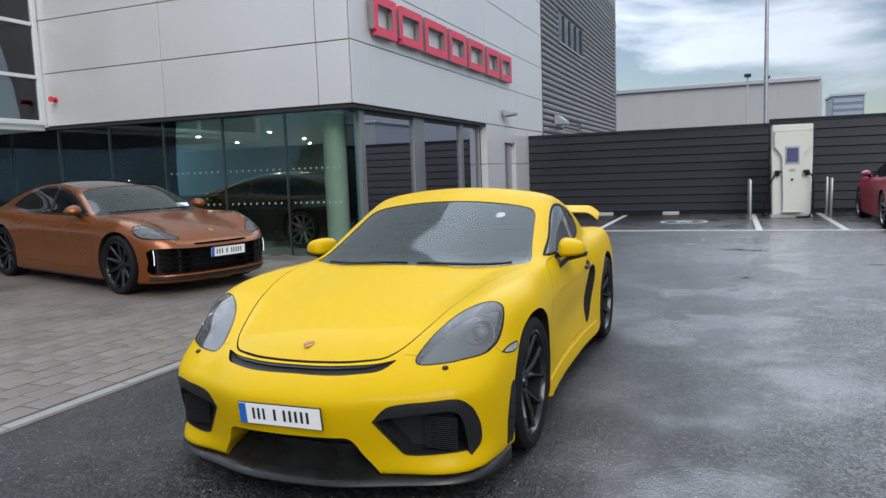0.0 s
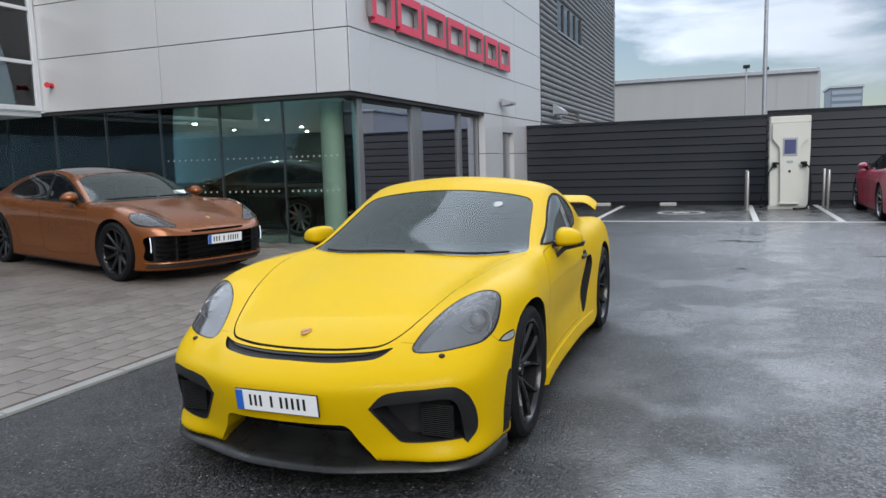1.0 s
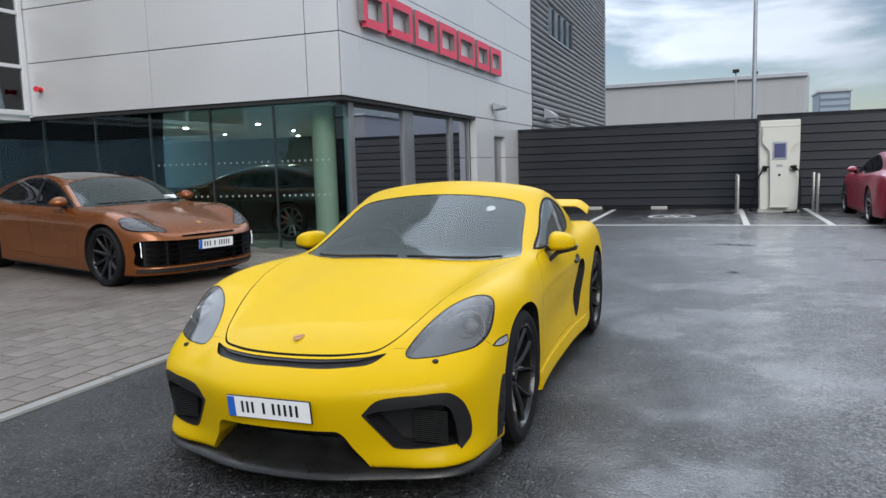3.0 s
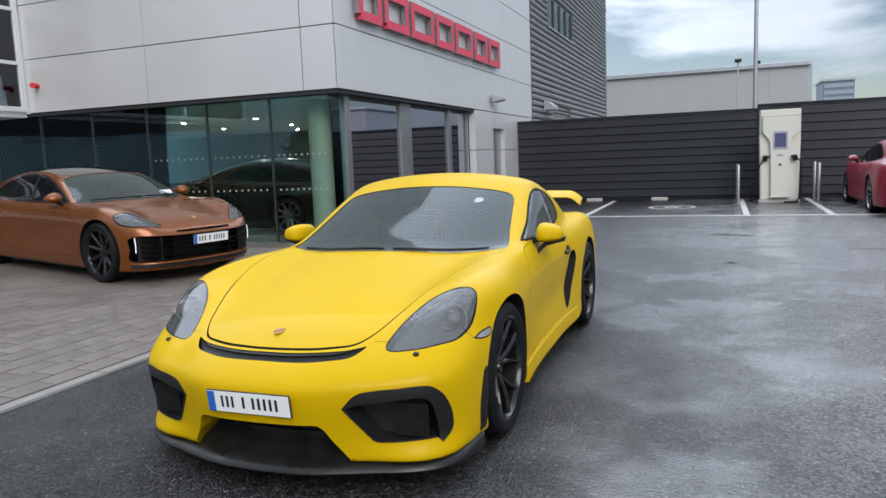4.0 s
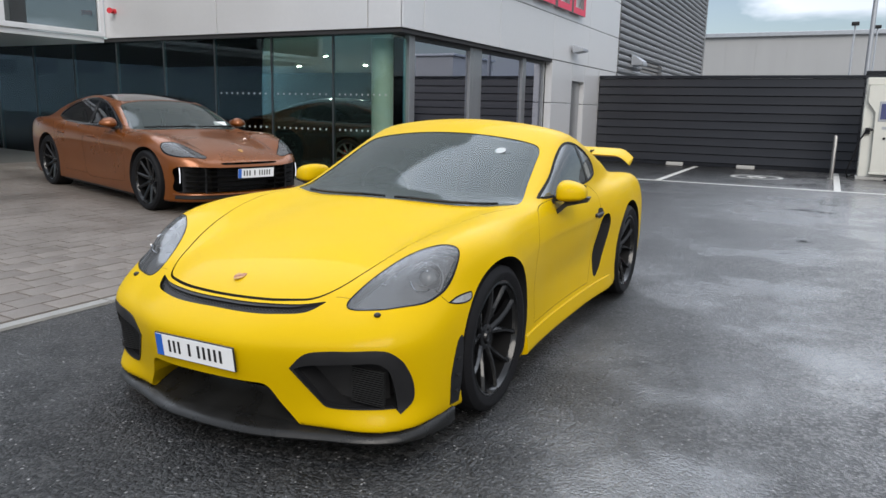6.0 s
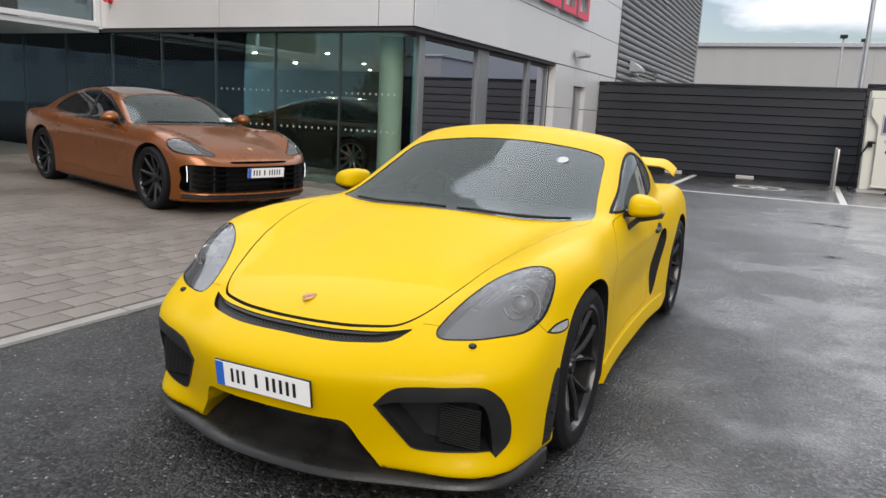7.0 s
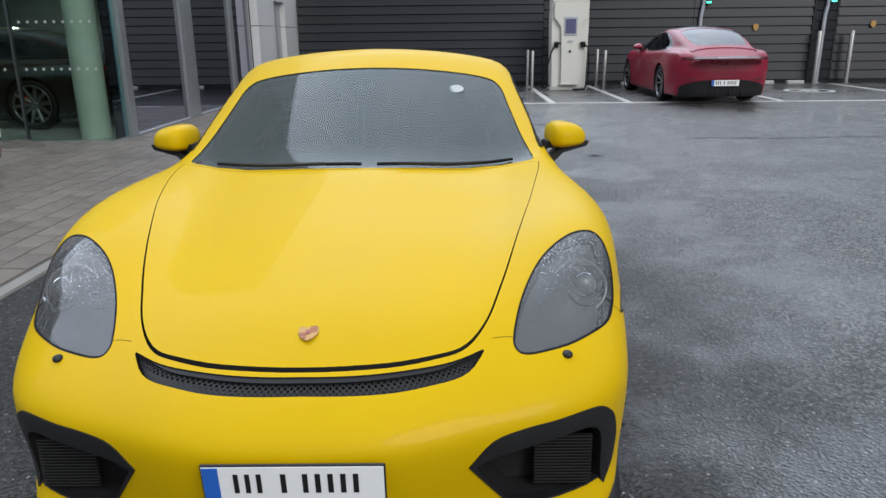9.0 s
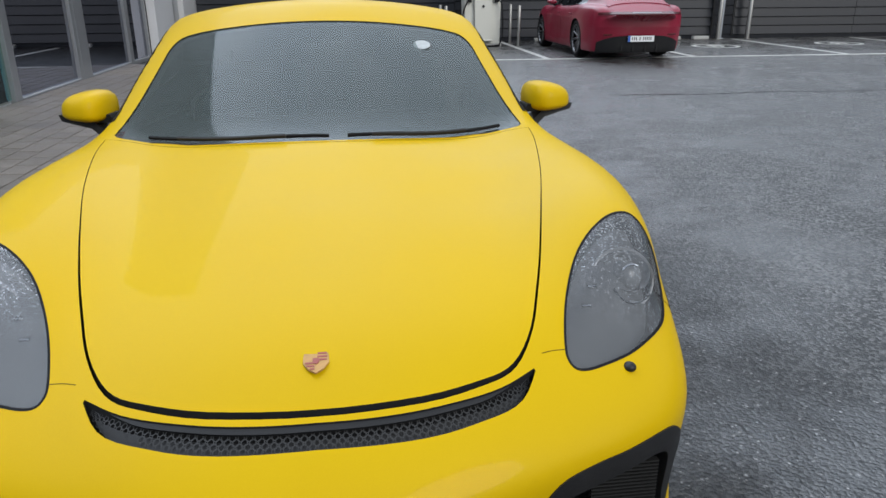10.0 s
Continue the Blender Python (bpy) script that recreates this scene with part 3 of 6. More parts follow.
DOT = mat("frosted_manifestation", (0.30, 0.33, 0.33), 0.6, vary=0.05)
dot_bm = bmesh.new()
bmesh.ops.create_circle(dot_bm, cap_ends=True, segments=12, radius=0.018, matrix=pose(0, 0, 0, 90))
DOT_MESH = finish(dot_bm, "dot", DOT)
for z in (0.985, 1.565):
    for a, b in zip(mull[12:], mull[13:]):
        for k in range(9):
            part("dot", DOT_MESH, None, glazing, at=pose(a + 0.14 + k * (b - a - 0.28) / 8, -0.003, z))

entry = thing("window_2", pose(GX, 0, 0), "steel-framed entrance glazing reflecting the yard", kind="structure")
for a, b, g in ((GY + 0.02, 11.16, GLASS), (11.36, 13.42, GLASS_ENTRY), (13.96, 16.08, GLASS_ENTRY), (16.3, 17.4, GLASS_ENTRY)):
    p = part("pane", box((-0.012, a, 0.08), (0, b, CZ - 0.12)), g, entry)
    p.visible_shadow = False
for a, b in ((11.17, 11.35), (13.43, 13.55), (13.56, 13.95), (16.09, 16.29), (17.41, 17.5)):
    part("frame_post", box((-0.06, a, 0.0), (0.05, b, CZ - 0.06), 0.005), FRAME_S, entry)
for a, b in ((11.36, 13.42), (13.96, 16.08), (16.3, 17.4)):
    part("threshold", box((-0.06, a, 0), (0.05, b, 0.08), 0.005), FRAME_S, entry)
    part("head_rail", box((-0.06, a, CZ - 0.12), (0.05, b, CZ - 0.06), 0.005), FRAME_D, entry)

pier = thing("wall_pier", pose(FACE_X, 0, 0), "silver panelled wall beside the entrance with a recessed door", kind="structure")
part("backing", box((-0.4, 17.9, 0), (-0.16, 23.3, CZ)), JOINT, pier)
for a, b in ((17.52, 19.05), (20.1, 21.44), (21.46, 23.3)):
    for z0, z1 in ((0.02, 1.57), (1.585, CZ - 0.008)):
        part("panel", box((-0.17, a, z0), (0.0, b - 0.012, z1), 0.003), CLAD, pier)
part("panel", box((-0.17, 19.05, 2.15), (0.0, 20.09, CZ - 0.008), 0.003), CLAD, pier)
door = part("door", box((-0.155, 19.05, 0.02), (-0.12, 20.09, 2.14), 0.004), FRAME_S, pier, "recessed grey service door")
part("door_handle", tube([(-0.09, 19.25, 1.0), (-0.09, 19.25, 1.25)], 0.015), STEEL, door)

# showroom inside
solid("ceiling_showroom", box((-25.9, GY + 0.15, CZ - 0.10), (GX - 0.15, 20.9, CZ - 0.065)), PLASTER, "white showroom ceiling", kind="structure")
solid("floor_showroom", box((-26, GY + 0.02, 0.0), (GX - 0.02, 23.2, 0.05)), SHOW_FLOOR, "polished grey showroom floor", kind="structure")
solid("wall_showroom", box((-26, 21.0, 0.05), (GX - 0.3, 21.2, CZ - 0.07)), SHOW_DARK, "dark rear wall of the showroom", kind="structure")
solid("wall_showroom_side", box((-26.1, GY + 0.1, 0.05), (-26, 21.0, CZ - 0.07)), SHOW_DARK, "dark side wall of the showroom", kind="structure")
COLUMN = mat("pale_green_column", (0.34, 0.37, 0.335), 0.5, vary=0.06)
for cx_, cy_ in ((-6.35, 11.25), (-12.15, 11.3), (-6.35, 16.2)):
    solid("column", tube([(cx_, cy_, 0.05), (cx_, cy_, CZ - 0.06)], 0.2, 24), COLUMN, "round pale column inside the showroom glazing", "column", "showroom columns", "structure", smooth=True)
for lx, ly in ((-9.6, 14.0), (-11.6, 14.0), (-10.6, 17.0), (-13.6, 14.0), (-15.6, 14.0), (-12.8, 17.0), (-15.0, 17.0), (-9.0, 19.5), (-12.0, 19.5)):
    lt = thing("spot_lamp", pose(lx, ly, CZ - 0.10), "small bright recessed showroom spot lamp", "lamp", "showroom spots")
    part("ring", tube([(0, 0, -0.03), (0, 0, 0)], 0.058, 16), FRAME_W, lt)
    part("lens", tube([(0, 0, -0.034), (0, 0, -0.03)], 0.042, 16), WARM_LAMP, lt)
desk = thing("reception_desk", pose(-11.2, 15.2, 0.05), "pale reception desk inside the showroom", "desk")
part("front", box((-1.0, -0.35, 0), (1.0, -0.3, 1.05), 0.01), PLASTER, desk)
part("top", box((-1.05, -0.4, 1.05), (1.05, 0.4, 1.1), 0.01), SHOW_DARK, desk)
part("side_panel", box((-1.0, -0.3, 0), (-0.95, 0.35, 1.05)), PLASTER, desk)
part("side_panel", box((0.95, -0.3, 0), (1.0, 0.35, 1.05)), PLASTER, desk)
disp = thing("wall_display", pose(-13.7, 15.0, 0.05), "lit display panel standing in the showroom", "display")
part("panel", box((-0.35, 0, 1.0), (0.35, 0.06, 2.0), 0.01), glow("warm_lit_panel", (0.85, 0.8, 0.62), 0.3), disp)
part("stand", box((-0.4, 0.06, 0), (0.4, 0.14, 2.1), 0.01), SHOW_DARK, disp)

SIGN_SPANS = ((11.25, 12.14), (12.25, 13.32), (13.45, 14.62), (14.76, 15.82), (15.96, 17.12), (17.3, 18.3), (18.45, 19.42))


BEIGE = mat("beige_wall_lining", (0.55, 0.50, 0.40), 0.6, vary=0.08, scale=2)
shelf = thing("wall_shelf", pose(-19.8, 15.1, 0.05), "beige lit display shelf inside the showroom", "shelf")
part("back_panel", box((-1.4, 0, 0), (1.3, 0.06, 2.25), 0.008), BEIGE, shelf)
part("shelf_board", box((-1.3, -0.3, 1.02), (1.2, -0.004, 1.06), 0.006), PLASTER, shelf)
part("shelf_board", box((-1.3, -0.3, 1.66), (1.2, -0.004, 1.70), 0.006), SHOW_DARK, shelf)
for bx in (-0.9, -0.35, 0.15, 0.8):
    part("pigeonhole", box((bx - 0.12, -0.22, 1.062), (bx + 0.12, -0.02, 1.36), 0.01), SHOW_DARK, shelf)
part("light_strip", box((-1.25, -0.12, 1.92), (1.15, -0.02, 1.99), 0.006), glow("white_shelf_light", (1.0, 0.97, 0.92), 5.0), shelf, "glowing white light strip")


# sign: plain red slabs of the letters' size
def sign():
    t = thing("facade_sign", pose(FACE_X + 0.05, 0, 0), "row of plain red raised sign shapes on the silver facade", "sign")
    for a, b in SIGN_SPANS:
        z0, z1 = 3.75, 4.42
        bm = bmesh.new()
        outer = [(a, z0), (b, z0), (b, z1), (a, z1)]
        inner = [(a + 0.16, z0 + 0.15), (b - 0.16, z0 + 0.15), (b - 0.16, z1 - 0.15), (a + 0.16, z1 - 0.15)]
        vs = [[[bm.verts.new((d, *p)) for p in ring] for ring in (outer, inner)] for d in (0.0, 0.09)]
        for i in range(4):
            j = (i + 1) % 4
            bm.faces.new((vs[1][0][i], vs[1][0][j], vs[1][1][j], vs[1][1][i]))
            for ring in (0, 1):
                bm.faces.new((vs[0][ring][i], vs[0][ring][j], vs[1][ring][j], vs[1][ring][i])).material_index = 1
        bmesh.ops.bevel(bm, geom=[e for e in bm.edges if abs(e.verts[0].co.x - e.verts[1].co.x) > 0.08 and e.verts[0].co.y in (a, b)], offset=0.09, segments=4, affect="EDGES")
        part("sign_shape", bm, [RED_SIGN, SIGN_SIDE], t)
        part("stand_off", tube([(-0.05, (a + b) / 2 - 0.3, z0 + 0.1), (0.01, (a + b) / 2 - 0.3, z0 + 0.1)], 0.02, 8), GALV, t)


sign()

# small fittings on the facade
fl = thing("flood_light", pose(FACE_X + 0.012, 18.95, 2.88), "small grey wall flood light", "lamp")
part("bracket", box((0, -0.05, -0.03), (0.1, 0.05, 0.06), 0.01), GALV, fl)
part("lamp_housing", prism([(0.06, -0.06), (0.34, -0.02), (0.34, 0.04), (0.06, 0.14)], (-0.22, 0.22), "y", 0.01), GALV, fl)
al = thing("alarm_sounder", pose(-12.1, FACE_Y - 0.012, 3.08), "small red alarm sounder on the facade", "alarm")
part("base", tube([(0, 0, 0), (0, -0.05, 0)], 0.05, 16), RED_PLASTIC, al)
part("horn", tube([(0, -0.05, 0), (0.03, -0.12, 0.0), (0.05, -0.16, 0)], 0.04, 14, radii=(0.03, 0.04, 0.055)), RED_PLASTIC, al)

# ---- dark corrugated block behind ----
dark = thing("wall_dark_block", pose(FACE_X, 0, 0), "dark corrugated metal-clad rear block", kind="structure")
rib_bm = bmesh.new()
prism([(-0.05, 0.0), (0.0, 0.0), (0.045, 0.045), (0.045, 0.12), (0.0, 0.165), (-0.05, 0.165)], (-0.5, 0.5), "y", 0.0, rib_bm)
RIB = finish(rib_bm, "cladding_rib", DARK_CLAD)


def rib(y0, y1, z):
    part("cladding_rib", RIB, None, dark, at=Matrix.LocRotScale((0, (y0 + y1) / 2, z), None, (1, y1 - y0, 1)))


part("backing", box((-0.4, 23.32, 0), (-0.05, 39.2, 10.0)), DARK_CLAD, dark)
part("end_wall", box((-12, 39.2, 0), (0.045, 39.5, 10.0)), DARK_CLAD, dark)
part("corner_trim", box((-0.05, 39.1, 0), (0.07, 39.22, 10.0)), FRAME_S, dark)
for k in range(45):
    z = 0.6 + k * 0.2
    if 5.75 < z < 6.85:
        rib(23.34, 25.75, z)
        rib(30.3, 39.1, z)
    elif 2.6 < z < 3.2:
        rib(23.34, 26.4, z)
        rib(29.7, 39.1, z)
    else:
        rib(23.34, 39.1, z)
win = thing("window_3", pose(FACE_X, 28.0, 6.4), "narrow ribbon window with tilted dark-framed sashes", kind="structure")
part("frame", box((-0.2, -2.25, -0.55), (0.03, -2.15, 0.5)), FRAME_D, win)
part("frame", box((-0.2, 2.2, -0.55), (0.03, 2.3, 0.5)), FRAME_D, win)
part("window_sill", box((-0.2, -2.25, -0.62), (0.08, 2.3, -0.55)), FRAME_S, win)
for k in range(4):
    p = part("pane", box((-0.04, -2.1 + k * 1.08, -0.52), (-0.03, -1.1 + k * 1.08, 0.48)), GLASS_CLEAR, win)
    p.visible_shadow = False
    part("sash", box((-0.06, -1.1 + k * 1.08, -0.54), (0.02, -1.02 + k * 1.08, 0.5)), FRAME_D, win)
vent = thing("extract_vent", pose(FACE_X, 28.0, 2.75), "dark louvred vent opening in the corrugated wall", "vent", kind="structure")
# black sheet stands in for the shade inside the opening
part("shade_sheet", box((-0.06, -1.5, -0.05), (-0.045, 1.6, 0.5)), GLOSS_BLACK, vent)
for k in range(4):
    part("slat", box((-0.04, -1.5, k * 0.14), (0.03, 1.6, k * 0.14 + 0.03)), FRAME_D, vent)
hood = thing("vent_cowl", pose(FACE_X + 0.05, 25.3, 2.9), "grey metal vent cowl on the corrugated wall", "vent")
part("cowl", prism([(0, 0), (0.35, 0.0), (0.35, 0.12), (0.1, 0.3), (0, 0.3)], (-0.35, 0.35), "y", 0.02), GALV, hood)
part("flange", box((-0.01, -0.4, -0.05), (0.02, 0.4, 0.35)), GALV, hood)

# ---- behind the viewer: far side of the yard ----
opp = thing("opposite_building", pose(0, -38, 0), "grey-blue metal-clad building across the yard", "building")
part("wall", box((-120, -12, 0), (-37, 0, 9.0)), mat("grey_blue_cladding", (0.34, 0.42, 0.46), 0.5, vary=0.2, scale=0.15, fine=2), opp)
part("roof", box((-120.2, -12, 9.0), (-36.8, 0.3, 9.4)), GALV, opp)
for k in range(9):
    part("window", box((-115 + k * 8.4, 0.0, 4.8), (-110 + k * 8.4, 0.05, 6.6)), WIN_FAR, opp)

blk = thing("depot_building", pose(23, 62, 0), "pale stepped depot building beyond the fence", "building")
part("wall", box((-3.5, 0, 0), (0.5, 9, 6.3), 0.04), WAREHOUSE, blk)
part("annexe", box((0.55, 0, 0), (3.5, 9, 4.9), 0.04), WAREHOUSE, blk)
part("roof", box((-3.7, -0.2, 6.3), (0.7, 9.2, 6.5), 0.03), GALV, blk)

LEAF = mat("dark_hedge_leaf", (0.045, 0.07, 0.028), 0.6, vary=0.5, scale=0.6, fine=9)
BARK = mat("grey_bark", (0.10, 0.085, 0.07), 0.8, vary=0.3, scale=6, bump=0.4)


def tree(m, h, seed):
    """A broad tree: tapered trunk, limbs and a crown of many leaf clumps."""
    rng = random.Random(seed)
    t = thing("tree", m, "broad dark green tree across the yard", "tree", "trees across the yard")
    bm = tube([(0, 0, 0), (0.1, 0, h * 0.3), (0.05, 0.1, h * 0.7)], 0.2, 8, radii=(0.24, 0.16, 0.06))
    tips = []
    for k in range(9):
        a, z = k * 2.4, h * (0.25 + 0.05 * k)
        end = Vector((math.cos(a) * h * 0.28, math.sin(a) * h * 0.28, z + h * 0.16))
        add_tube(bm, [(0.08, 0.03, z), end * 0.6 + Vector((0, 0, z * 0.4)), end], 0.05, 6, radii=(0.09, 0.05, 0.02))
        tips.append(end)
    part("trunk", bm, BARK, t, smooth=True)
    vs, fs = [], []
    for k in range(2600):
        c = rng.choice(tips) * rng.uniform(0.5, 1.05) + Vector((rng.gauss(0, 0.1), rng.gauss(0, 0.1), rng.gauss(0.1, 0.1))) * h
        c.z = max(c.z, h * 0.12)
        n = Vector((rng.gauss(0, 1), rng.gauss(0, 1), rng.gauss(0.6, 1))).normalized()
        p = n.orthogonal().normalized()
        q, r = n.cross(p), rng.uniform(0.14, 0.42)
        base = len(vs)
        vs.extend([tuple(c + p * r), tuple(c + q * r * 0.6 + n * 0.05), tuple(c - p * r), tuple(c - q * r * 0.6 + n * 0.05)])
        fs.append((base, base + 1, base + 2, base + 3))
    me = bpy.data.meshes.new("crown")
    me.from_pydata(vs, [], fs)
    me.materials.append(LEAF)
    tagged(part("crown", me, None, t), kind="stuff")


for k in range(13):
    tree(pose(-35.0 + k * 3.1, -36 + (k % 3) * 1.5, 0, 0, 0, 50 * k), 4.3 + 0.45 * (k * 7 % 4), 20 + k)

# ---- car bodies: smooth solids drawn from a few design curves ----
def rail(*knots):
    """A smooth curve through (position, value) knots."""
    xs, ys = np.array(knots, float).T
    h, d = np.diff(xs), np.diff(ys) / np.diff(xs)
    m = np.concatenate(([d[0]], (d[:-1] * h[1:] + d[1:] * h[:-1]) / (h[:-1] + h[1:]), [d[-1]]))
    flat = np.concatenate(([False], d[:-1] * d[1:] <= 0, [False]))
    m[flat] = 0

    def raw(x):
        i = np.clip(np.searchsorted(xs, x) - 1, 0, len(xs) - 2)
        t = np.clip((x - xs[i]) / h[i], 0, 1)
        y = (1 + 2 * t) * (1 - t) ** 2 * ys[i] + t * (1 - t) ** 2 * h[i] * m[i] + t * t * (3 - 2 * t) * ys[i + 1] + t * t * (t - 1) * h[i] * m[i + 1]
        return y + np.minimum(x - xs[0], 0) * m[0] + np.maximum(x - xs[-1], 0) * m[-1]
    span = xs[-1] - xs[0]
    fine = np.linspace(xs[0] - 0.2 * span, xs[-1] + 0.2 * span, 1401)
    g = np.exp(-0.5 * (np.arange(-60, 61) / 20.0) ** 2)
    smooth = np.convolve(np.pad(raw(fine), 60, mode="edge"), g / g.sum(), mode="valid")
    return lambda x: np.interp(x, fine[70:-70], smooth[70:-70])


def smax(a, b, k):
    return 0.5 * (a + b + np.sqrt((a - b) ** 2 + k * k))


def smin(a, b, k):
    return -smax(-a, -b, k)


def bell(x, w):
    return np.exp(-(x / w) ** 2)


def cayman_field():
    """Yellow two-seat coupe: u back from the nose, v across, z up. Below zero is inside."""
    centre = rail((0, 0.44), (0.12, 0.53), (0.22, 0.605), (0.32, 0.660), (0.6, 0.738), (1.0, 0.812), (1.5, 0.872), (1.8, 0.89), (2.6, 0.88), (3.3, 0.90), (3.9, 0.905), (4.25, 0.895), (4.5, 0.84))
    fender = rail((0, 0.400), (0.2, 0.510), (0.4, 0.635), (0.6, 0.768), (0.8, 0.840), (1.0, 0.865), (1.3, 0.884), (1.7, 0.885), (2.1, 0.872), (2.6, 0.868), (3, 0.880), (3.4, 0.901), (3.8, 0.918), (4.2, 0.884), (4.5, 0.800))
    fender_v = rail((0, 0.60), (0.5, 0.68), (1.0, 0.735), (1.6, 0.76), (2.6, 0.78), (3.4, 0.80), (4.4, 0.70))
    wide = rail((0, 0.840), (0.5, 0.872), (0.8, 0.907), (1.05, 0.938), (1.4, 0.893), (1.8, 0.868), (2.3, 0.862), (2.8, 0.878), (3.2, 0.910), (3.5, 0.919), (3.9, 0.898), (4.5, 0.801))
    plan = rail((0, 0.052), (0.2, 0.066), (0.3, 0.09), (0.4, 0.127), (0.5, 0.168), (0.65, 0.232), (0.75, 0.295), (0.82, 0.377), (0.87, 0.488), (0.92, 0.736))
    front = rail((0.1, 0.085), (0.2, 0.072), (0.3, 0.052), (0.38, 0.034), (0.46, 0.022), (0.53, 0.062), (0.58, 0.125), (0.64, 0.207), (0.72, 0.271))
    roof = rail((1.9, 1.100), (2.25, 1.240), (2.45, 1.300), (2.65, 1.297), (2.85, 1.258), (3.1, 1.182), (3.4, 1.098), (3.7, 1.041), (4, 0.972), (4.3, 0.880))
    taper = rail((1.5, 0.0), (2.6, 0.0), (3.0, 0.02), (3.4, 0.07), (3.8, 0.16), (4.2, 0.28))

    def field(u, v, z):
        a = np.abs(v)
        zf, zc = fender(u), centre(u)
        blend = 1 / (1 + np.exp(-(a - (fender_v(u) - 0.16)) / 0.055))
        top = zc - 0.055 * (a / 0.6) ** 2 * (1 - blend) + (zf - zc) * blend - 0.35 * np.maximum(a - fender_v(u), 0) ** 2 * 4
        half = wide(u) - 0.55 * np.maximum(z - 0.60, 0) ** 2 - 0.35 * np.maximum(0.42 - z, 0) ** 2 - 0.026 * bell(u - 2.25, 0.65) * bell(z - 0.42, 0.13) - 0.016 * bell(u - 2.72, 0.22) * bell(z - 0.50, 0.16) + 0.030 * bell(u - 2.2, 0.80) * bell(z - 0.19, 0.055)
        low = smax(z - top, a - half, 0.090)
        low = smax(low, plan(a) + front(z) - 0.06 * bell(z - 0.13, 0.07) * bell(a - 0.72, 0.22) - u, 0.05)
        low = smax(low, u - (4.424 - 0.189 * (a / 0.85) ** 4 - 0.25 * np.maximum(0.55 - z, 0)), 0.06)
        low = smax(low, 0.125 - z, 0.02)
        screen = z - 0.872 - 0.447 * (u - 1.495 - 0.24 * (a / 0.75) ** 2)
        top2 = roof(u) - 0.0426 * (a / 0.55) ** 2
        cab = smax((a - (0.795 - taper(u) - 0.276 * (z - 0.87) - 0.448 * np.maximum(z - 1.0, 0) ** 2)) * 0.87, smax(z - top2, screen * 0.91, 0.035), 0.055)
        cab = smax(cab, 0.7 - z, 0.02)
        return smin(low, cab, 0.035)
    return field


def saloon_field(su=1.0, sv=1.0, sz=1.0, long_tail=False):
    """Long four-door fastback; the three factors stretch it."""
    centre = rail((0, 0.57), (0.12, 0.66), (0.3, 0.745), (0.6, 0.825), (1.0, 0.885), (1.4, 0.925), (1.8, 0.93), (2.6, 0.93), (3.8, 0.97), (4.4, 1.0), (4.8, 0.985), (5.1, 0.86))
    fender = rail((0, 0.53), (0.15, 0.66), (0.3, 0.775), (0.45, 0.86), (0.65, 0.912), (0.9, 0.932), (1.3, 0.925), (1.8, 0.92), (2.6, 0.925), (3.3, 0.95), (3.9, 0.985), (4.4, 0.985), (4.8, 0.96), (5.1, 0.84))
    wide = rail((0, 0.86), (0.4, 0.93), (0.9, 0.968), (1.4, 0.955), (2.3, 0.945), (3.2, 0.95), (3.9, 0.972), (4.5, 0.935), (5.1, 0.84))
    plan = rail((0, 0.03), (0.4, 0.06), (0.6, 0.12), (0.75, 0.215), (0.84, 0.32), (0.91, 0.48), (0.97, 0.85))
    front = rail((0.1, 0.07), (0.3, 0.02), (0.45, 0.0), (0.58, 0.02), (0.66, 0.05), (0.74, 0.13), (0.82, 0.28), (0.9, 0.5))
    roof = rail((1.7, 1.13), (2.1, 1.26), (2.5, 1.345), (2.85, 1.378), (3.15, 1.37), (3.6, 1.31), (4.0, 1.215), (4.5, 1.07), (5.0, 0.93))
    if long_tail:
        roof = rail((1.7, 1.13), (2.1, 1.26), (2.5, 1.345), (2.8, 1.395), (3.0, 1.412), (3.3, 1.408), (3.8, 1.335), (4.2, 1.225), (4.6, 1.09), (5.0, 0.94))
    tail = 0.25 if long_tail else 0.36
    taper = rail((1.5, 0.0), (2.6, 0.0), (3.5, 0.02), (4.2, 0.09), (4.8, 0.22))

    def field(u, v, z):
        u, a, z = u / su, np.abs(v) / sv, z / sz
        zf, zc = fender(u), centre(u)
        blend = 1 / (1 + np.exp(-(a - 0.60) / 0.06))
        top = zc - 0.05 * (a / 0.6) ** 2 * (1 - blend) + (zf - zc) * blend - 1.4 * np.maximum(a - 0.80, 0) ** 2
        half = wide(u) - 0.5 * np.maximum(z - 0.66, 0) ** 2 - 0.35 * np.maximum(0.45 - z, 0) ** 2 - 0.02 * bell(u - 2.4, 0.8) * bell(z - 0.42, 0.14)
        low = smax(z - top, a - half, 0.07)
        low = smax(low, plan(a) + front(z) - u, 0.05)
        low = smax(low, u - (5.02 - tail * (a / 0.9) ** 4 - 0.22 * np.maximum(0.6 - z, 0) - 0.5 * np.maximum(z - 0.86, 0)), 0.06)
        low = smax(low, 0.15 - z, 0.02)
        screen = z - 0.935 - 0.45 * (u - 1.33 - 0.28 * (a / 0.8) ** 2)
        cab = smax((a - (0.82 - taper(u) - 0.50 * (z - 0.95) - 0.5 * np.maximum(z - 1.15, 0) ** 2)) * 0.87, smax(z - roof(u) + 0.04 * (a / 0.6) ** 2, screen * 0.91, 0.04), 0.05)
        cab = smax(cab, 0.75 - z, 0.02)
        return smin(low, cab, 0.04) * min(su, sv, sz)
    return field


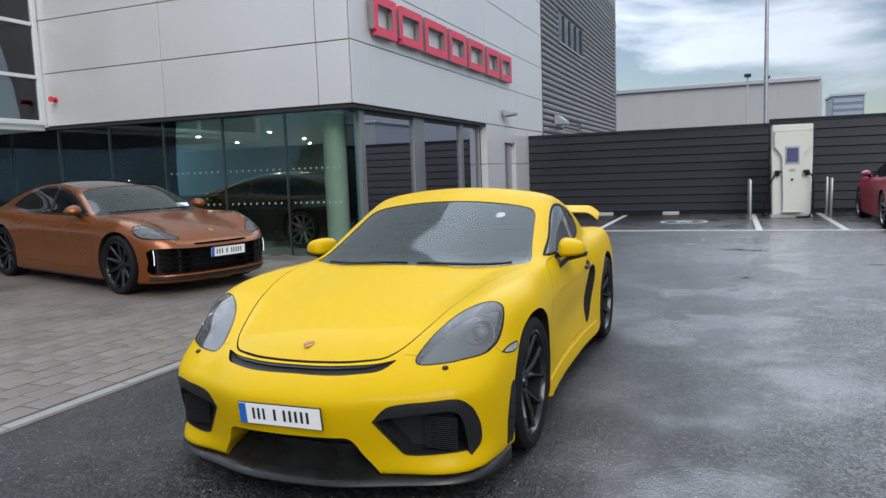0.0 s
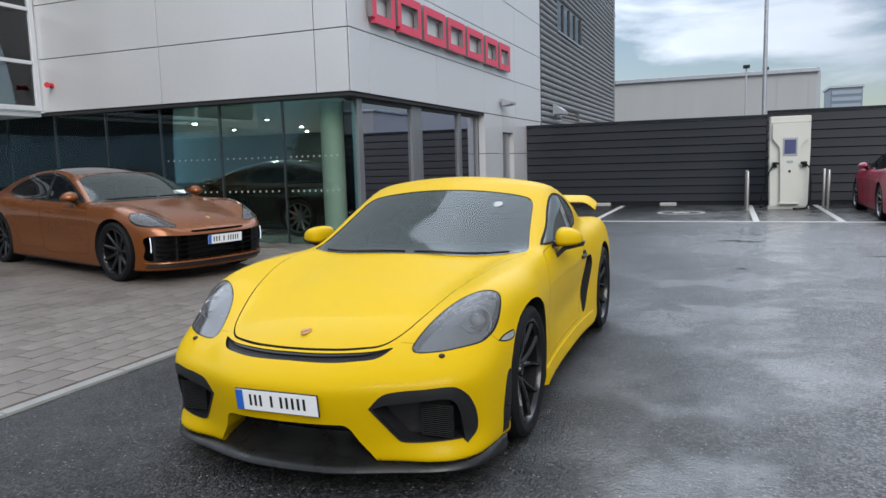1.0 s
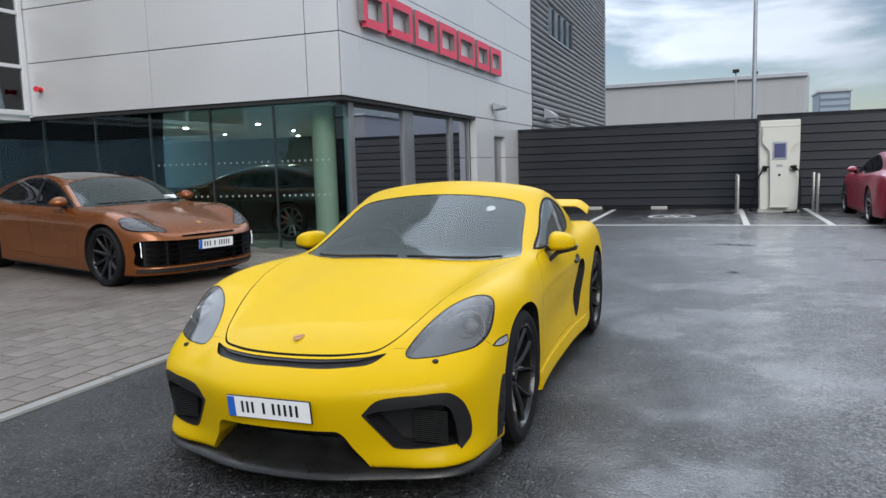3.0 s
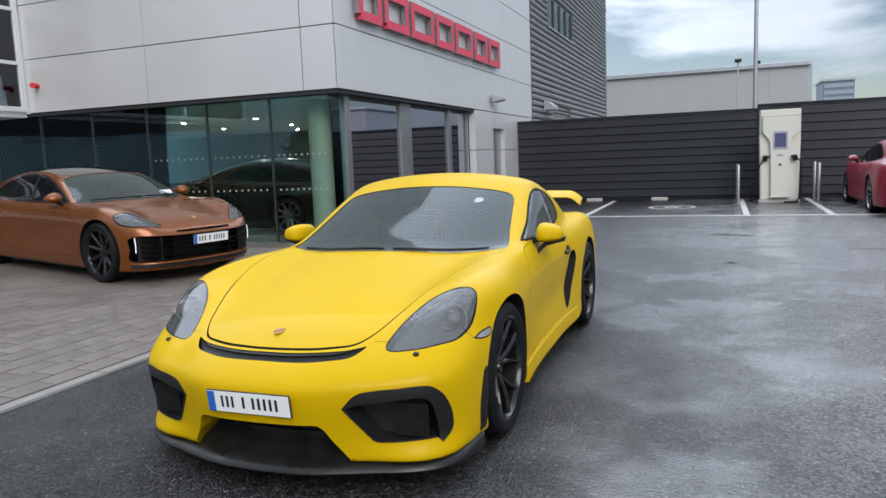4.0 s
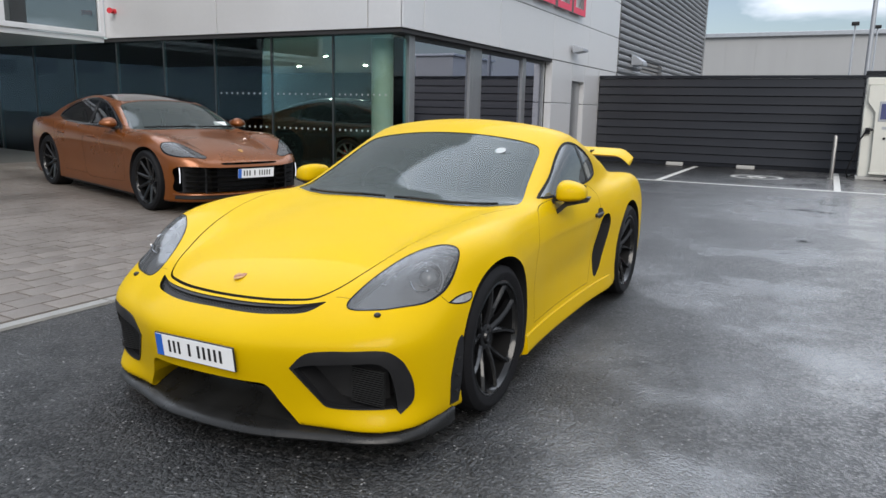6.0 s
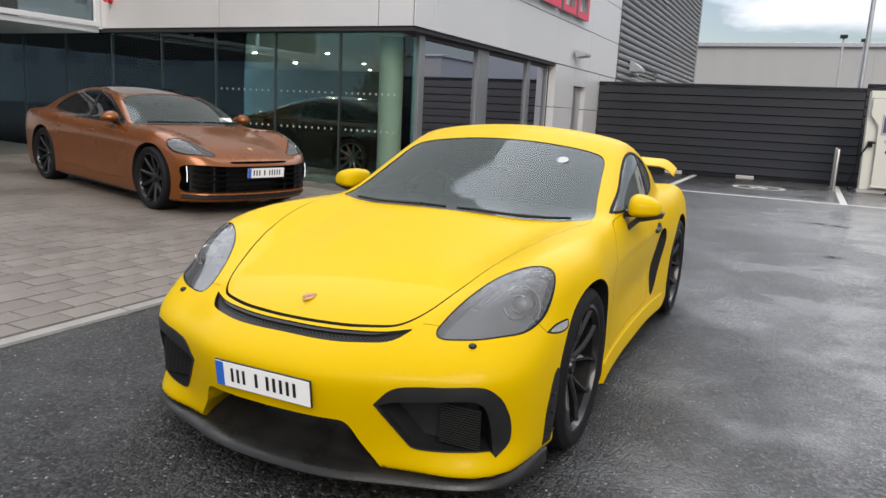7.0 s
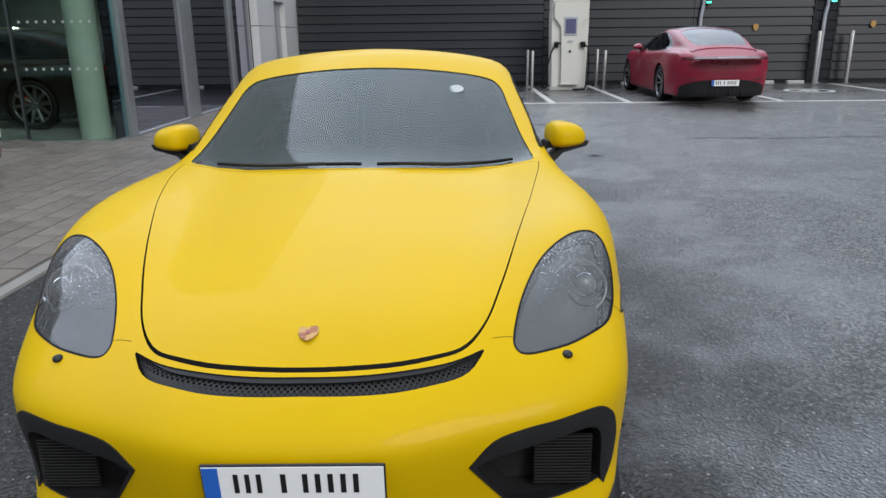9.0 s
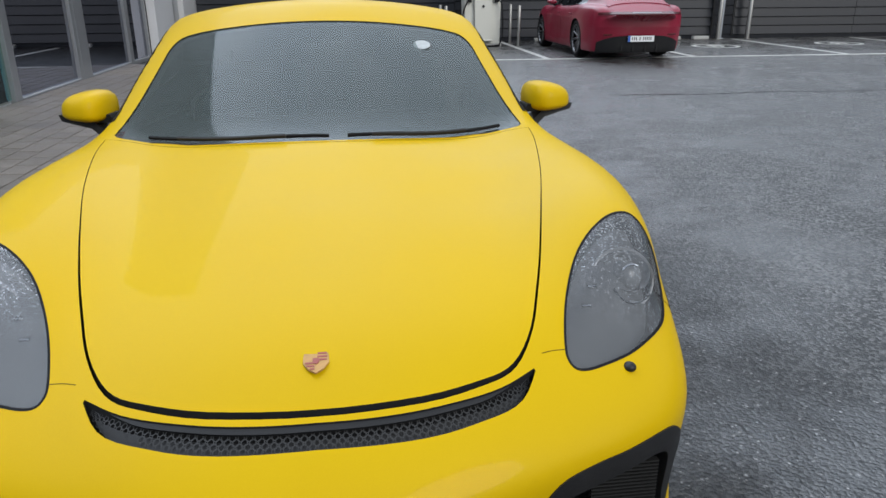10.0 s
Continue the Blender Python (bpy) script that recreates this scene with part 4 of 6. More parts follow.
def cast(field, o, d, far=2.4, steps=70):
    """How far along each ray the skin lies (first way out)."""
    ts = np.linspace(0, far, steps)
    lo, hi, done = np.zeros(len(o)), np.full(len(o), far), np.zeros(len(o), bool)
    for a, b in zip(ts, ts[1:]):
        p = o + b * d
        outside = (field(p[:, 0], p[:, 1], p[:, 2]) > 0) & ~done
        lo[outside], hi[outside] = a, b
        done |= outside
    for _ in range(22):
        mid = (lo + hi) / 2
        p = o + mid[:, None] * d
        ins = field(p[:, 0], p[:, 1], p[:, 2]) <= 0
        lo, hi = np.where(ins, mid, lo), np.where(ins, hi, mid)
    return o + ((lo + hi) / 2)[:, None] * d


def skin(field, u0, u1, z0, rings, caps, around, flat=0.5):
    """A closed skin: rings along the spine, fans over both ends."""
    phi = np.linspace(0, 2 * np.pi, around, endpoint=False)
    ring = np.stack([np.zeros(around), np.cos(phi), flat * np.sin(phi)], 1)
    ring /= np.linalg.norm(ring, axis=1)[:, None]
    os_, ds = [], []

    def add(u, fwd, theta):
        os_.append(np.tile([u, 0, z0], (around, 1)))
        ds.append(np.cos(theta) * np.array([fwd, 0, 0]) + np.sin(theta) * ring)
    for k in range(1, caps):
        add(u0, -1, np.pi / 2 * (k / caps))
    for u in np.linspace(u0, u1, rings):
        add(u, 1, np.pi / 2)
    for k in range(caps - 1, 0, -1):
        add(u1, 1, np.pi / 2 * (k / caps))
    o = np.concatenate(os_ + [[[u0, 0, z0], [u1, 0, z0]]])
    d = np.concatenate(ds + [[[-1, 0, 0], [1, 0, 0]]])
    p = cast(field, o, d)
    n = len(os_)
    faces = []
    for i in range(n - 1):
        for k in range(around):
            a, b = i * around + k, i * around + (k + 1) % around
            faces.append((a, b, b + around, a + around))
    for k in range(around):
        faces.append((n * around, (k + 1) % around, k))
        faces.append((n * around + 1, (n - 1) * around + k, (n - 1) * around + (k + 1) % around))
    return p, faces


def place(p):
    """From u, v, z of a car to its own axes: x across, y back, z up."""
    return np.stack([p[:, 1], p[:, 0], p[:, 2]], 1)


def surf(field, pts, axis, lift=0.0):
    """Points of the skin seen along an axis. z: (v, u) from above; u: (v, z) from ahead; back: (v, z) from behind; left, right: (u, z)."""
    a, b = np.array(pts, float).T
    k = np.ones(len(a))
    o, d = {"z": ((b, a, 1.9 * k), (0, 0, -1)), "u": ((-0.4 * k, a, b), (1, 0, 0)), "back": ((5.6 * k, a, b), (-1, 0, 0)),
            "left": ((a, 1.4 * k, b), (0, -1, 0)), "right": ((a, -1.4 * k, b), (0, 1, 0))}[axis]
    o, d = np.stack(o, 1), np.tile(np.array(d, float), (len(a), 1))
    p = cast(lambda u, v, z: -field(u, v, z), o, d, 2.4, 160)
    return p + lift * grad(field, p)


def grad(field, p, e=0.003):
    g = np.stack([field(*(p + e * np.eye(3)[i]).T) - field(*(p - e * np.eye(3)[i]).T) for i in range(3)], 1)
    return g / np.maximum(np.linalg.norm(g, axis=1), 1e-9)[:, None]


def loop(pts, n=8, sharp=()):
    """A rounded closed outline through the points; sharp: corners kept sharp."""
    pts = [np.array(p, float) for p in pts]
    out, k = [], len(pts)
    for i in range(k):
        p0, p1, p2, p3 = pts[i - 1], pts[i], pts[(i + 1) % k], pts[(i + 2) % k]
        m1 = (p2 - p1) if i in sharp else 0.5 * (p2 - p0)
        m2 = (p2 - p1) if (i + 1) % k in sharp else 0.5 * (p3 - p1)
        lim = np.linalg.norm(p2 - p1)
        m1, m2 = (m * min(1, 1.2 * lim / max(np.linalg.norm(m), 1e-9)) for m in (m1, m2))
        for j in range(n):
            t = j / n
            out.append(tuple((1 + 2 * t) * (1 - t) ** 2 * p1 + t * (1 - t) ** 2 * m1 + t * t * (3 - 2 * t) * p2 + t * t * (t - 1) * m2))
    return out


def mirrored(half):
    """A closed outline from its half with v above zero, first and last on the middle line."""
    return list(half) + [(-a, b) for a, b in half[::-1] if abs(a) > 1e-6]


def curve(pts, n):
    """An open smooth line through the points."""
    pts = np.array(pts, float)
    s = np.concatenate(([0], np.cumsum(np.linalg.norm(np.diff(pts, axis=0), axis=1))))
    fs = [rail(*zip(s, pts[:, i])) for i in range(pts.shape[1])]
    t = np.linspace(0, s[-1], n)
    return [tuple(f(x) for f in fs) for x in t]


def shell(p, rows, cols, field=None, thick=0.0, closed=False):
    """A sheet of rows by cols points; thick: given a back and edges."""
    bm = bmesh.new()
    layers = [p] if not thick else [p, p - thick * grad(field, p)]
    vs = [[bm.verts.new(q) for q in place(l).tolist()] for l in layers]
    cc = cols if closed else cols - 1
    for li, l in enumerate(vs):
        for i in range(rows - 1):
            for k in range(cc):
                f = (l[i * cols + k], l[i * cols + (k + 1) % cols], l[(i + 1) * cols + (k + 1) % cols], l[(i + 1) * cols + k])
                if len(set(f)) == 4:
                    bm.faces.new(f if li == 0 else f[::-1])
    if thick:
        edge = [e for e in bm.edges if len(e.link_faces) == 1]
        front = {v: i for i, v in enumerate(vs[0])}
        for e in edge:
            a, b = e.verts
            if a in front and b in front:
                bm.faces.new((a, b, vs[1][front[b]], vs[1][front[a]]))
    return bm


def patch(field, outline, axis, lift, rings=9, thick=0.0):
    """A skin-following sheet that fills an outline."""
    o = np.array(outline, float)
    c = o.mean(0)
    pts = np.concatenate([c + (o - c) * r for r in np.linspace(0.001, 1, rings)])
    return shell(surf(field, pts, axis, lift), rings, len(o), field, thick, True)


def band(field, outer, inner, axis, lift, thick=0.0, rows=4):
    """A skin-following strip between two lines of equally many points; closed when they are outlines."""
    a, b = np.array(outer, float), np.array(inner, float)
    pts = np.concatenate([a + (b - a) * t for t in np.linspace(0, 1, rows)])
    return shell(surf(field, pts, axis, lift), rows, len(a), field, thick, True)


def strip(field, top, bottom, axis, lift, thick=0.0, rows=5):
    a, b = np.array(top, float), np.array(bottom, float)
    pts = np.concatenate([a + (b - a) * t for t in np.linspace(0, 1, rows)])
    return shell(surf(field, pts, axis, lift), rows, len(a), field, thick, False)


def shrink(outline, d):
    """The outline drawn in by d."""
    o = np.array(outline, float)
    t = np.roll(o, -1, 0) - np.roll(o, 1, 0)
    n = np.stack([t[:, 1], -t[:, 0]], 1) / np.maximum(np.linalg.norm(t, axis=1), 1e-9)[:, None]
    area = 0.5 * np.sum(o[:, 0] * np.roll(o[:, 1], -1) - np.roll(o[:, 0], -1) * o[:, 1])
    return [tuple(q) for q in o - np.sign(area) * d * n]


def cutter(outline, axis, span, mi=1):
    """A closed prism in a car's own axes for carving: z: (v, u); u: (v, z); v: (u, z)."""
    bm = bmesh.new()
    put = {"z": lambda a, b, c: (a, b, c), "u": lambda a, b, c: (a, c, b), "v": lambda a, b, c: (c, a, b)}[axis]
    lo = [bm.verts.new(put(a, b, span[0])) for a, b in outline]
    hi = [bm.verts.new(put(a, b, span[1])) for a, b in outline]
    bm.faces.new(lo)
    bm.faces.new(hi[::-1])
    for i in range(len(lo)):
        j = (i + 1) % len(lo)
        bm.faces.new((lo[i], hi[i], hi[j], lo[j]))
    for f in bm.faces:
        f.material_index = mi
    bmesh.ops.recalc_face_normals(bm, faces=bm.faces)
    me = bpy.data.meshes.new("cutter")
    bm.to_mesh(me)
    bm.free()
    return me


def carve(me, cutters, how="DIFFERENCE"):
    """The mesh with the cutters taken away from it, or cut down to one of them."""
    for c in cutters:
        for m in (me, c):
            while len(m.materials) < 2:
                m.materials.append((YELLOW, CABIN_BLACK)[len(m.materials)])
        # a cut that touches the skin too exactly comes out empty: nudge the tool and cut again
        for nudge in (0.0, 0.0006, -0.0007, 0.0011):
            base, tool = new("carved", me), new("tool", c)
            tool.matrix_world = pose(nudge, nudge * 0.7, nudge * 0.5)
            mod = base.modifiers.new("cut", "BOOLEAN")
            mod.operation, mod.object, mod.solver = how, tool, "EXACT"
            bpy.context.view_layer.update()
            out = bpy.data.meshes.new_from_object(base.evaluated_get(bpy.context.evaluated_depsgraph_get()))
            for o in (base, tool):
                bpy.data.objects.remove(o)
            if len(out.vertices) > (0.6 * len(me.vertices) if how == "DIFFERENCE" else 50):
                break
        me = out
    return me


def polish(me, field, name, materials):
    """Even shading from the true curvature of the skin; carved walls stay flat."""
    me.name = name
    kept = np.empty(len(me.polygons), int)
    me.polygons.foreach_get("material_index", kept)
    me.materials.clear()
    for m in materials:
        me.materials.append(m)
    me.polygons.foreach_set("material_index", np.minimum(kept, len(materials) - 1))
    nv, nl, npoly = len(me.vertices), len(me.loops), len(me.polygons)
    co = np.empty(nv * 3)
    me.vertices.foreach_get("co", co)
    co = co.reshape(-1, 3)
    g = place(grad(field, np.stack([co[:, 1], co[:, 0], co[:, 2]], 1)))
    vi = np.empty(nl, int)
    me.loops.foreach_get("vertex_index", vi)
    tot = np.empty(npoly, int)
    me.polygons.foreach_get("loop_total", tot)
    fn = np.empty(npoly * 3)
    me.polygons.foreach_get("normal", fn)
    fn = np.repeat(fn.reshape(-1, 3), tot, axis=0)
    me.polygons.foreach_set("use_smooth", np.ones(npoly, bool))
    gl = g[vi]
    mat_i = np.empty(npoly, int)
    me.polygons.foreach_get("material_index", mat_i)
    use = (np.sum(gl * fn, axis=1) > 0.5) & (np.repeat(mat_i, tot) == 0)
    me.normals_split_custom_set(np.where(use[:, None], gl, fn).tolist())
    return me


def true_normals(ob, field):
    """Shade a sheet by the true curvature of the skin it lies on."""
    me = ob.data
    co = np.empty(len(me.vertices) * 3)
    me.vertices.foreach_get("co", co)
    co = co.reshape(-1, 3)
    g = place(grad(field, np.stack([co[:, 1], co[:, 0], co[:, 2]], 1)))
    face = me.polygons[len(me.polygons) // 2]
    if Vector(g[face.vertices[0]]).dot(face.normal) < 0:
        me.flip_normals()
    me.normals_split_custom_set_from_vertices(g.tolist())


def ring_outline(cu, cz, r, n=56):
    return [(cu + r * math.cos(2 * math.pi * k / n), cz + r * math.sin(2 * math.pi * k / n)) for k in range(n)]


def lathe(profile, sides=48, bm=None):
    """A profile of (across, radius) turned about the axle (x)."""
    bm = bm or bmesh.new()
    rings = [[bm.verts.new((x, r * math.cos(2 * math.pi * k / sides), r * math.sin(2 * math.pi * k / sides))) for k in range(sides)] for x, r in profile]
    for a, b in zip(rings, rings[1:]):
        for k in range(sides):
            bm.faces.new((a[k], a[(k + 1) % sides], b[(k + 1) % sides], b[k]))
    return bm


def wheel(car, cu, v, radius, width, rim_r, spokes, style, rim_mat, caliper):
    """Tyre, rim, spokes, hub, disc and caliper; v: the outer face, its sign the side."""
    s = 1 if v > 0 else -1
    w = part("wheel", lathe([(x, r) for x, r in ((-width * 0.5, rim_r - 0.01), (-width * 0.5, radius - 0.03), (-width * 0.42, radius - 0.006), (0, radius), (width * 0.42, radius - 0.006), (width * 0.5, radius - 0.03), (width * 0.5, rim_r + 0.035), (width * 0.46, rim_r + 0.004), (width * 0.44, rim_r - 0.004))]), BLACK_RUBBER, car, "black tyre", True, pose(v - s * width / 2, cu, radius, 0, 0, 0 if s > 0 else 180))
    part("barrel", lathe([(-width * 0.42, rim_r - 0.02), (-width * 0.1, rim_r - 0.03), (width * 0.36, rim_r - 0.022)]), BARREL, w, smooth=True)
    part("rim", lathe([(width * 0.36, rim_r - 0.022), (width * 0.41, rim_r - 0.014), (width * 0.455, rim_r - 0.010), (width * 0.47, rim_r - 0.002), (width * 0.46, rim_r + 0.004), (width * 0.44, rim_r + 0.006)], 64), rim_mat, w, "gloss black rim", True)
    for k in range(spokes):
        for side in ((-1, 1) if style == "twin" else (0,)):
            a0 = 2 * math.pi * (k + 0.15) / spokes + side * 0.05
            a1 = a0 + side * math.pi / spokes * 0.46
            h = 0.0145 if style == "twin" else 0.026
            bm = bmesh.new()
            rows = []
            for t in (0.0, 0.2, 0.45, 0.7, 0.9, 1.0):
                r = 0.038 + t * (rim_r - 0.054)
                a = a0 + (a1 - a0) * t ** 0.85
                x = width * (0.22 + 0.20 * t ** 1.5) + 0.012 * math.sin(math.pi * t)
                hw = h * (1.25 - 0.55 * t + 0.35 * t ** 6)
                c, sn = math.cos(a), math.sin(a)
                rows.append([bm.verts.new((x + dx, r * c - off * hw * sn, r * sn + off * hw * c)) for off, dx in ((-1.0, -0.040), (-0.92, -0.012), (-0.45, 0.0), (0.30, -0.001), (0.92, -0.013), (1.0, -0.040))])
            for q, e in zip(rows, rows[1:]):
                for i in range(6):
                    bm.faces.new((q[i], q[(i + 1) % 6], e[(i + 1) % 6], e[i]))
            part("spoke", bm, rim_mat, w)
    part("hub_cap", lathe([(width * 0.10, 0.066), (width * 0.23, 0.060), (width * 0.25, 0.052), (width * 0.25, 0.036), (width * 0.29, 0.032), (width * 0.30, 0.026), (width * 0.28, 0.016), (width * 0.28, 0.0005)], 24), rim_mat, w, smooth=True)
    part("brake_disc", lathe([(0.0, 0.08), (0.0, 0.185), (0.02, 0.185), (0.02, 0.08)], 40), DISC_STEEL, w, "dull steel brake disc")
    part("caliper", prism([(-0.09, 0.09), (0.09, 0.09), (0.12, 0.175), (-0.12, 0.175)], (-0.02, 0.045), "x", 0.008), caliper, w, at=pose(0, 0, 0, 65 if s > 0 else -65))
    return w


def number_plate(car, m, w, h, groups, label):
    """A white plate with a blue end; its writing kept as plain bars."""
    pl = part("number_plate", box((-w / 2 - 0.004, -0.008, -0.004), (w / 2 + 0.004, 0, h + 0.004), 0.002), BLACK_PLASTIC, car, label, at=m)
    part("plate_face", box((-w / 2, -0.010, 0), (w / 2, -0.008, h)), PLATE_WHITE, pl)
    part("blue_band", box((-w / 2 + 0.001, -0.0115, 0.001), (-w / 2 + w * 0.09, -0.010, h - 0.001)), PLATE_BLUE, pl, "blue end band")
    for a, b, n in groups:
        step = (b - a) / n
        for k in range(n):
            part("bar", box((-w / 2 + (a + k * step) * w, -0.0115, h * 0.24), (-w / 2 + (a + (k + 0.42) * step) * w, -0.010, h * 0.80)), BLACK_PLASTIC, pl)
    return pl

# ---- car materials ----
def car_paint(name, colour, rough=0.3, metal=0.0, coat=1.0, drops=0.0):
    """Base coat under a clear coat, with a slight peel and dried rain."""
    m = mat(name, colour, rough, metal, vary=0.04, scale=2.0, fine=420, coat=coat, rough_vary=0.2)
    n, l = m.node_tree.nodes, m.node_tree.links
    b = n["Principled BSDF"]
    b.inputs["Coat Roughness"].default_value = 0.03
    co = n.new("ShaderNodeTexCoord")
    t = n.new("ShaderNodeTexVoronoi")
    t.inputs["Scale"].default_value = 160
    l.new(co.outputs["Object"], t.inputs["Vector"])
    r = n.new("ShaderNodeMapRange")
    r.inputs["From Min"].default_value, r.inputs["From Max"].default_value = 0.0, 0.28
    r.inputs["To Min"].default_value, r.inputs["To Max"].default_value = 1.0, 0.0
    l.new(t.outputs["Distance"], r.inputs["Value"])
    bp = n.new("ShaderNodeBump")
    bp.inputs["Strength"].default_value, bp.inputs["Distance"].default_value = drops, 0.0012
    l.new(r.outputs["Result"], bp.inputs["Height"])
    l.new(bp.outputs["Normal"], b.inputs["Coat Normal"])
    return m


def droplet_glass(name, tint, ior, scale, strength, rough=0.0, haze=0.0, beads=0.15, dull_tone=(0.13, 0.157, 0.15, 1), gather=None):
    """Thin glass beaded with rain; haze adds a grey share for mist and reflected sky."""
    m = pane(name, tint, rough, ior)
    n, l = m.node_tree.nodes, m.node_tree.links
    co, t, r, bp, nz = n.new("ShaderNodeTexCoord"), n.new("ShaderNodeTexVoronoi"), n.new("ShaderNodeMapRange"), n.new("ShaderNodeBump"), n.new("ShaderNodeTexNoise")
    t.inputs["Scale"].default_value, nz.inputs["Scale"].default_value = scale, 5.0
    l.new(co.outputs["Object"], t.inputs["Vector"])
    l.new(co.outputs["Object"], nz.inputs["Vector"])
    r.inputs["From Min"].default_value, r.inputs["From Max"].default_value = 0.05, 0.3
    r.inputs["To Min"].default_value, r.inputs["To Max"].default_value = 1.0, 0.0
    l.new(t.outputs["Distance"], r.inputs["Value"])
    mul = n.new("ShaderNodeMath")
    mul.operation = "MULTIPLY"
    l.new(r.outputs["Result"], mul.inputs[0])
    l.new(nz.outputs["Fac"], mul.inputs[1])
    if gather:
        # beads cling to the upper part and drain off the lower
        sep, up, thin = n.new("ShaderNodeSeparateXYZ"), n.new("ShaderNodeMapRange"), n.new("ShaderNodeMath")
        up.inputs["From Min"].default_value, up.inputs["From Max"].default_value = gather
        up.inputs["To Min"].default_value = 0.06
        thin.operation = "MULTIPLY"
        l.new(co.outputs["Object"], sep.inputs[0])
        l.new(sep.outputs["Y"], up.inputs["Value"])
        l.new(up.outputs["Result"], thin.inputs[0])
        l.new(nz.outputs["Fac"], thin.inputs[1])
        l.new(thin.outputs[0], mul.inputs[1])
    bp.inputs["Strength"].default_value, bp.inputs["Distance"].default_value = strength, 0.006
    l.new(mul.outputs[0], bp.inputs["Height"])
    for node in list(n):
        if node.bl_idname in ("ShaderNodeBsdfGlossy", "ShaderNodeFresnel"):
            l.new(bp.outputs["Normal"], node.inputs["Normal"])
    # mist and reflected sky painted as grey diffuse, paler on beads for their glints
    if haze:
        out = next(q for q in n if q.bl_idname == "ShaderNodeOutputMaterial")
        dull, both = n.new("ShaderNodeBsdfDiffuse"), n.new("ShaderNodeMixShader")
        dull.inputs["Color"].default_value = dull_tone
        share = n.new("ShaderNodeMath")
        share.operation, share.inputs[1].default_value, share.inputs[2].default_value = "MULTIPLY_ADD", haze * beads, haze * 0.8
        l.new(mul.outputs[0], share.inputs[0])
        l.new(share.outputs[0], both.inputs["Fac"])
        l.new(out.inputs["Surface"].links[0].from_socket, both.inputs[1])
        l.new(dull.outputs[0], both.inputs[2])
        l.new(both.outputs[0], out.inputs["Surface"])
    return m


YELLOW = car_paint("racing_yellow_paint", (0.50, 0.325, 0.0002), 0.45, coat=0.09, drops=0.03)
YELLOW.node_tree.nodes["Principled BSDF"].inputs["Specular IOR Level"].default_value = 0.07
BRONZE = car_paint("bronze_metallic_paint", (0.175, 0.048, 0.004), 0.3, 0.45, coat=0.35, drops=0.05)
CARMINE = car_paint("carmine_red_paint", (0.205, 0.003, 0.022), 0.35, 0.0, coat=0.22)
BLACK_PAINT = car_paint("black_metallic_paint", (0.008, 0.008, 0.009), 0.25)
CABIN_BLACK = mat("black_cabin_trim", (0.011, 0.011, 0.012), 0.75, vary=0.2, scale=12, fine=150, bump=0.1, spec=0.2)
WINDSCREEN = droplet_glass("laminated_windscreen", (0.55, 0.63, 0.62), 1.33, 120, 0.0, rough=0.06, haze=0.26, beads=0.0, dull_tone=(0.14, 0.178, 0.17, 1))
SIDE_GLASS = droplet_glass("tinted_side_glass", (0.36, 0.41, 0.40), 2.2, 120, 0.05, haze=0.22, dull_tone=(0.30, 0.32, 0.32, 1))
SALOON_GLASS = droplet_glass("dark_side_glass", (0.22, 0.26, 0.26), 1.7, 120, 0.05)
LAMP_GLASS = droplet_glass("headlamp_polycarbonate", (0.66, 0.67, 0.69), 1.42, 150, 1.0, haze=0.10, beads=13.0, dull_tone=(0.55, 0.56, 0.57, 1), gather=(0.40, 0.68))
FRIT = mat("black_glass_border", (0.01, 0.01, 0.011), 0.2, vary=0.1)
LAMP_GREY = mat("dark_grey_lamp_bezel", (0.11, 0.115, 0.122), 0.4, 0.3, vary=0.12, scale=20)
LAMP_CHROME = mat("lamp_reflector_chrome", (0.75, 0.76, 0.78), 0.12, 1.0, vary=0.05)
SLAT_GREY = mat("dark_grey_cooler_fin", (0.022, 0.022, 0.022), 0.5, 0.3, vary=0.1)
LAMP_RING = mat("grey_lamp_trim", (0.24, 0.25, 0.26), 0.35, 0.4, vary=0.1)
LAMP_LENS = mat("projector_lens", (0.16, 0.17, 0.18), 0.2, vary=0.05, coat=0.3)
RIM_BLACK = mat("gloss_black_wheel_enamel", (0.005, 0.005, 0.0055), 0.2, 0.0, coat=0.22, spec=0.3, vary=0.15, scale=8)
DISC_STEEL = mat("dull_brake_steel", (0.025, 0.025, 0.025), 0.6, 0.6, vary=0.15, scale=14)
BARREL = mat("dark_wheel_barrel", (0.004, 0.004, 0.0045), 0.5, vary=0.2, scale=12, spec=0.2)
MARKER = mat("clear_marker_lens", (0.36, 0.365, 0.37), 0.15, 0.3, vary=0.25, scale=40, fine=160, coat=0.6)
PLATE_WHITE = mat("white_plate_film", (0.72, 0.73, 0.74), 0.4, vary=0.03)
DISC_PAPER = mat("faded_paper_disc", (0.34, 0.36, 0.36), 0.6, vary=0.15, scale=40)
PLATE_BLUE = mat("blue_plate_band", (0.02, 0.11, 0.45), 0.4, vary=0.05)
TAIL_RED = mat("dark_red_lamp_glass", (0.07, 0.003, 0.006), 0.25, vary=0.05, coat=0.2)
RED_CALIPER = mat("red_brake_caliper", (0.35, 0.02, 0.02), 0.4, vary=0.05)
YELLOW_CALIPER = mat("dark_brake_caliper", (0.03, 0.03, 0.03), 0.4, vary=0.05)
WET_PLASTIC = mat("wet_black_plastic", (0.011, 0.011, 0.011), 0.34, vary=0.3, scale=9, fine=170, bump=0.25, rough_vary=0.5, spec=0.32)
CREST_RED = mat("crest_dark_red", (0.22, 0.03, 0.02), 0.35, vary=0.1)
